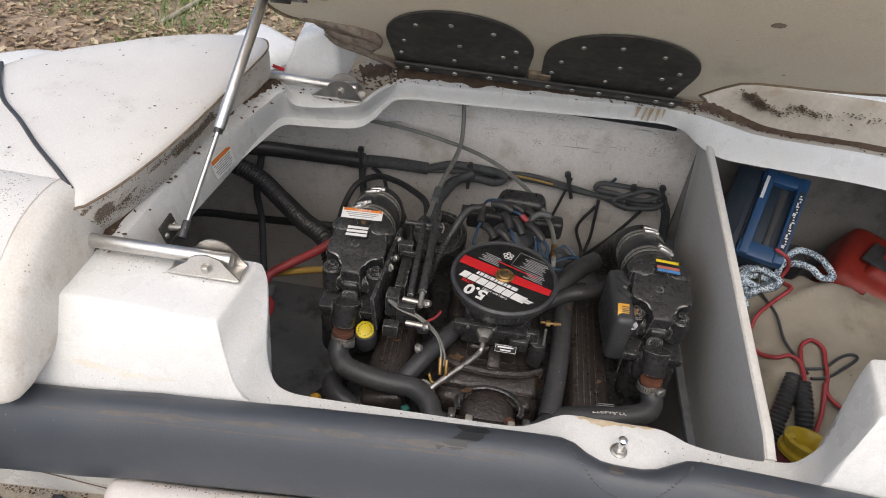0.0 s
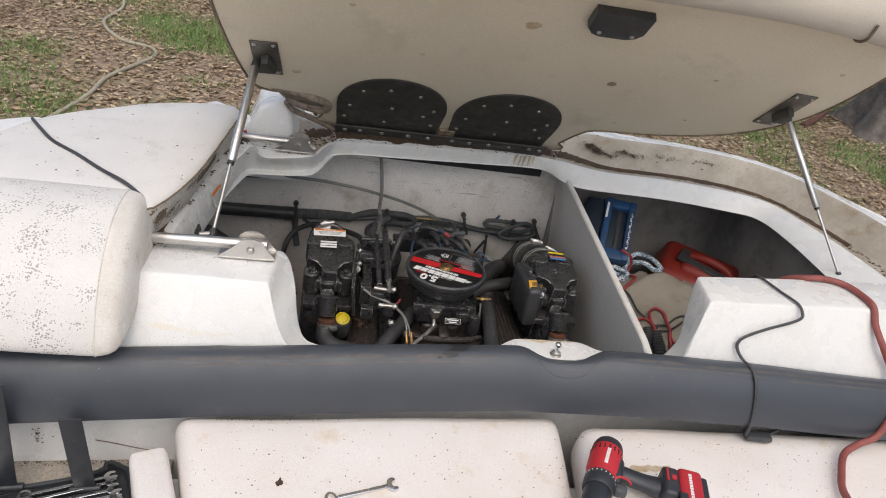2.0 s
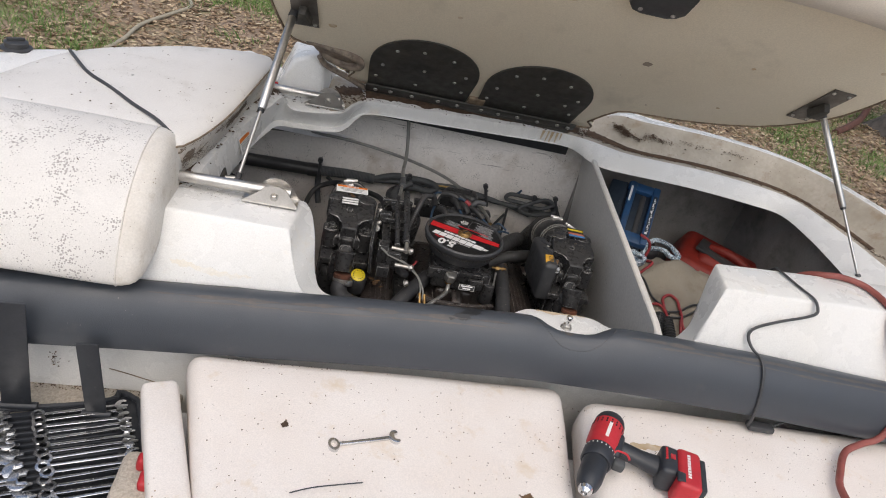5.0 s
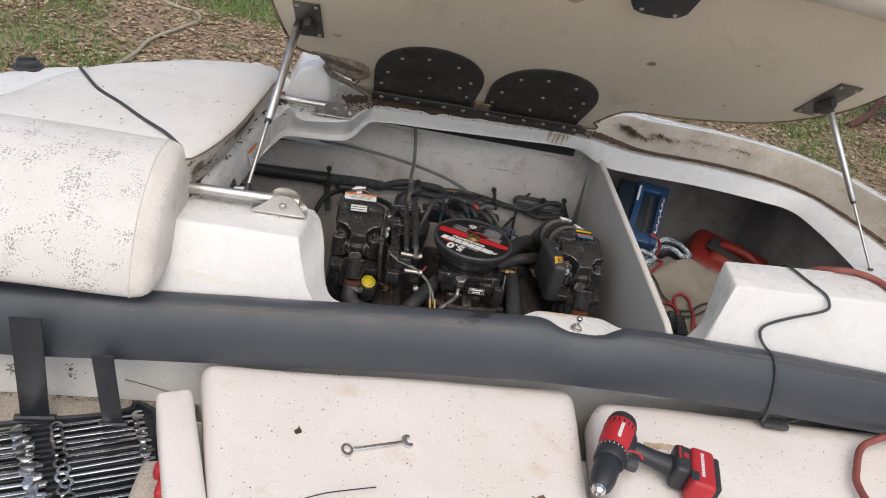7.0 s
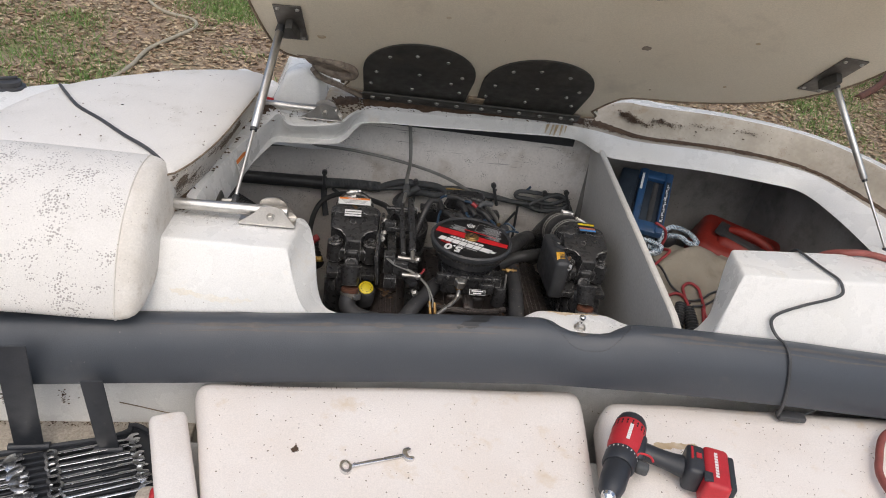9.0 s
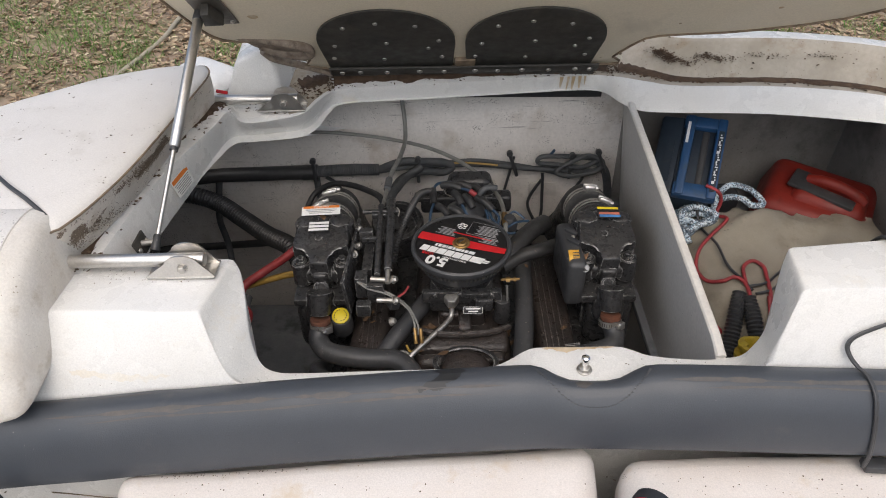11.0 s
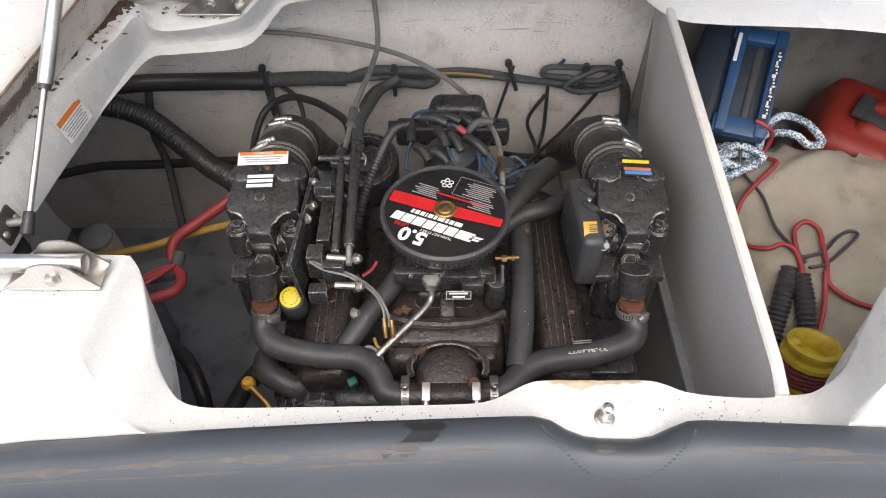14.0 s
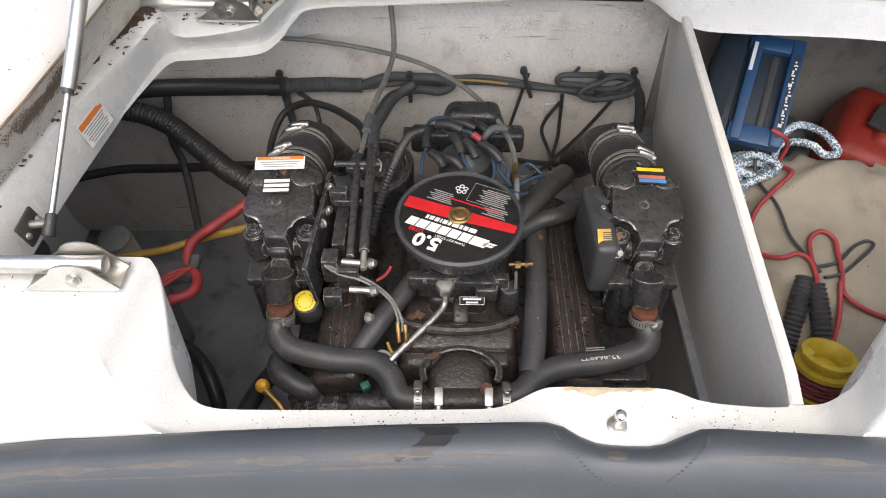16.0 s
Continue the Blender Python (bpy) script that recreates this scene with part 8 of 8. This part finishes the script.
def sheet_on(ob, outline, material, name, label, lift=0.0009, cells=16):
    """A thin stain laid on the upper side of ob inside a plan outline."""
    xs_, ys_ = [p[0] for p in outline], [p[1] for p in outline]

    def inside(x, y):
        c = False
        for (x1, y1), (x2, y2) in zip(outline, outline[1:] + outline[:1]):
            if (y1 > y) != (y2 > y) and x < (x2 - x1) * (y - y1) / (y2 - y1) + x1:
                c = not c
        return c

    b = bmesh.new()
    grid = {}
    inv = ob.matrix_world.inverted()
    for i in range(cells * 2 + 1):
        for j in range(cells + 1):
            x = min(xs_) + (max(xs_) - min(xs_)) * i / (cells * 2)
            y = min(ys_) + (max(ys_) - min(ys_)) * j / cells
            ok, loc, nrm, _ = ob.ray_cast(inv @ Vector((x, y, 3.0)), Vector((0, 0, -1)))
            if ok and inside(x + 0.004 * noise.noise(Vector((x * 90, y * 90, 0))), y + 0.004 * noise.noise(Vector((x * 90, y * 90, 5)))):
                grid[i, j] = b.verts.new(ob.matrix_world @ loc + nrm * lift)
    for i, j in list(grid):
        q = [grid.get((i + a, j + c)) for a, c in ((0, 0), (1, 0), (1, 1), (0, 1))]
        if all(q):
            b.faces.new(q)
    return solo(name, b, material, label, "stain", sharp=180)


sheet_on(BOL, [(-0.055, -0.391), (-0.012, -0.390), (-0.003, -0.398), (-0.012, -0.412), (-0.034, -0.422), (-0.030, -0.429), (-0.076, -0.432), (-0.083, -0.425), (-0.054, -0.415), (-0.043, -0.402)], WET, "wet_stain", "dark wet patch on the bolster", 0.0005, 34)


def scuff(x0, x1, d, wide, seed):
    """A worn line that follows the bolster's ridge at the distance d from its crest."""
    rows = []
    for k in range(int((x1 - x0) / 0.006) + 1):
        x = x0 + 0.006 * k
        ring = bolster_ring(x)
        ys, zs = [-p[1] for p in ring[3:11]], [p[2] for p in ring[3:11]]
        y = -near_edge(x) + d + 0.003 * noise.noise(Vector((x * 5, seed, 0)))
        w = wide * max(0.12, 0.5 + 1.1 * noise.noise(Vector((x * 16, seed, 3))) + 0.5 * noise.noise(Vector((x * 60, seed, 8))))
        w *= min(1.0, 20 * (x - x0), 20 * (x1 - x)) if x0 < x < x1 else 0.02
        rows.append([(x, -q, float(np.interp(q, ys, zs)) + 0.0006) for q in (y - w, y, y + w)])
    solo("scuff_line", loft(rows), WORN, "brown scuffed line along the bolster", "stain", sharp=180)


scuff(-0.66, 0.06, 0.040, 0.0045, 1)
scuff(-0.60, 0.03, 0.049, 0.0018, 5)
scuff(-1.1, -0.45, 0.010, 0.0016, 21)
scuff(0.30, 1.25, 0.034, 0.0052, 9)
scuff(0.34, 1.20, 0.044, 0.0020, 14)
sheet_on(BOL, [(0.165, -0.418), (0.185, -0.416), (0.194, -0.424), (0.182, -0.434), (0.168, -0.428)], WORN, "scuff_mark", "tan scuff on the bolster by the latch", 0.0006, 16)
sheet_on(sill_ob, [(0.118, -0.322), (0.165, -0.321), (0.215, -0.322), (0.258, -0.322), (0.235, -0.327), (0.190, -0.329), (0.168, -0.337), (0.150, -0.332)], STAIN, "rust_stain", "orange rust stain on the latch step", 0.0007, 22)
sheet_on(sill_ob, [(-0.636, -0.384), (-0.600, -0.386), (-0.575, -0.387), (-0.50, -0.385), (-0.470, -0.384), (-0.50, -0.390), (-0.56, -0.393), (-0.610, -0.393), (-0.632, -0.390)], STAIN2, "rust_stain", "faint tan stain low on the sill box", 0.0007, 30)
# rust runs down the far rim
for x, w, h in ((0.266, 0.005, 0.036), (0.283, 0.0035, 0.044), (0.296, 0.005, 0.045), (0.312, 0.0045, 0.040), (0.325, 0.003, 0.028)):
    i = min(range(len(cols[0])), key=lambda k: abs(cols[0][k].x - x) + (0 if 40 < k < 75 else 9))
    a, b_ = cols[1][i], cols[0][i]
    rows = []
    for k in range(8):
        f = k / 7
        p = a.lerp(b_, f * h / 0.045) + Vector((x - a.x, -0.0035, 0.0))
        rows.append([p + Vector((-w * (1 - 0.6 * f), 0.0, 0)), p + Vector((w * (1 - 0.6 * f), 0.0, 0))])
    solo("rust_run", loft(rows), STAIN, "tan rust run below the hinge", "stain")
# footmark-like scuff on the second cushion, and a stuck leaf scrap
sheet_on(seat_me[0], [(0.06, -0.735), (0.085, -0.728), (0.10, -0.740), (0.082, -0.748)], LEAFM, "leaf_scrap", "brown leaf scrap on the seat cushion", 0.0012, 10)
sheet_on(seat_me[0], [(-0.375, -0.640), (-0.360, -0.630), (-0.352, -0.642), (-0.365, -0.652)], DIRT, "dirt_spot", "dark dirt spot on the seat cushion", 0.0010, 10)
if len(seat_me) > 1:
    sheet_on(seat_me[1], [(0.32, -0.575), (0.37, -0.572), (0.415, -0.575), (0.418, -0.590), (0.37, -0.590), (0.32, -0.592)], STAIN, "adhesive_stain", "tan adhesive mark on the seat cushion", 0.0008, 16)
# flecks and leaf scraps fallen on the engine
castings = [o for o in bpy.data.objects if o.parent == ENG and o.type == "MESH" and max(o.dimensions) > 0.07]
flecks = drop(castings, [(cr_rng.uniform(-0.36, 0.38), cr_rng.uniform(-0.27, 0.36)) for _ in range(800)], 0.0006)
crumbs("engine_grit", [p for p in flecks if (p[0] - 0.02) ** 2 + (p[1] - 0.02) ** 2 > 0.0125], "pale flecks and leaf grit on the engine", (0.0005, 0.0017)).data.materials[0] = FLECK
for x, y in ((-0.211, -0.008), (-0.200, -0.020), (-0.088, -0.150), (0.105, -0.070), (-0.040, -0.175), (0.085, -0.190), (0.255, -0.02), (-0.30, 0.10)):
    for p in drop(castings, [(x, y)], 0.002):
        b = prism([(-0.014, 0.0), (-0.004, -0.006), (0.006, -0.0045), (0.015, 0.002), (0.004, 0.0065), (-0.005, 0.004)], 0.0008, pose(*p, cr_rng.uniform(-20, 20), cr_rng.uniform(-20, 20), cr_rng.uniform(0, 360)), 0)
        solo("fallen_leaf", b, LEAFM, "small dry brown leaf lying on the engine", "leaf", "leaves on the engine")
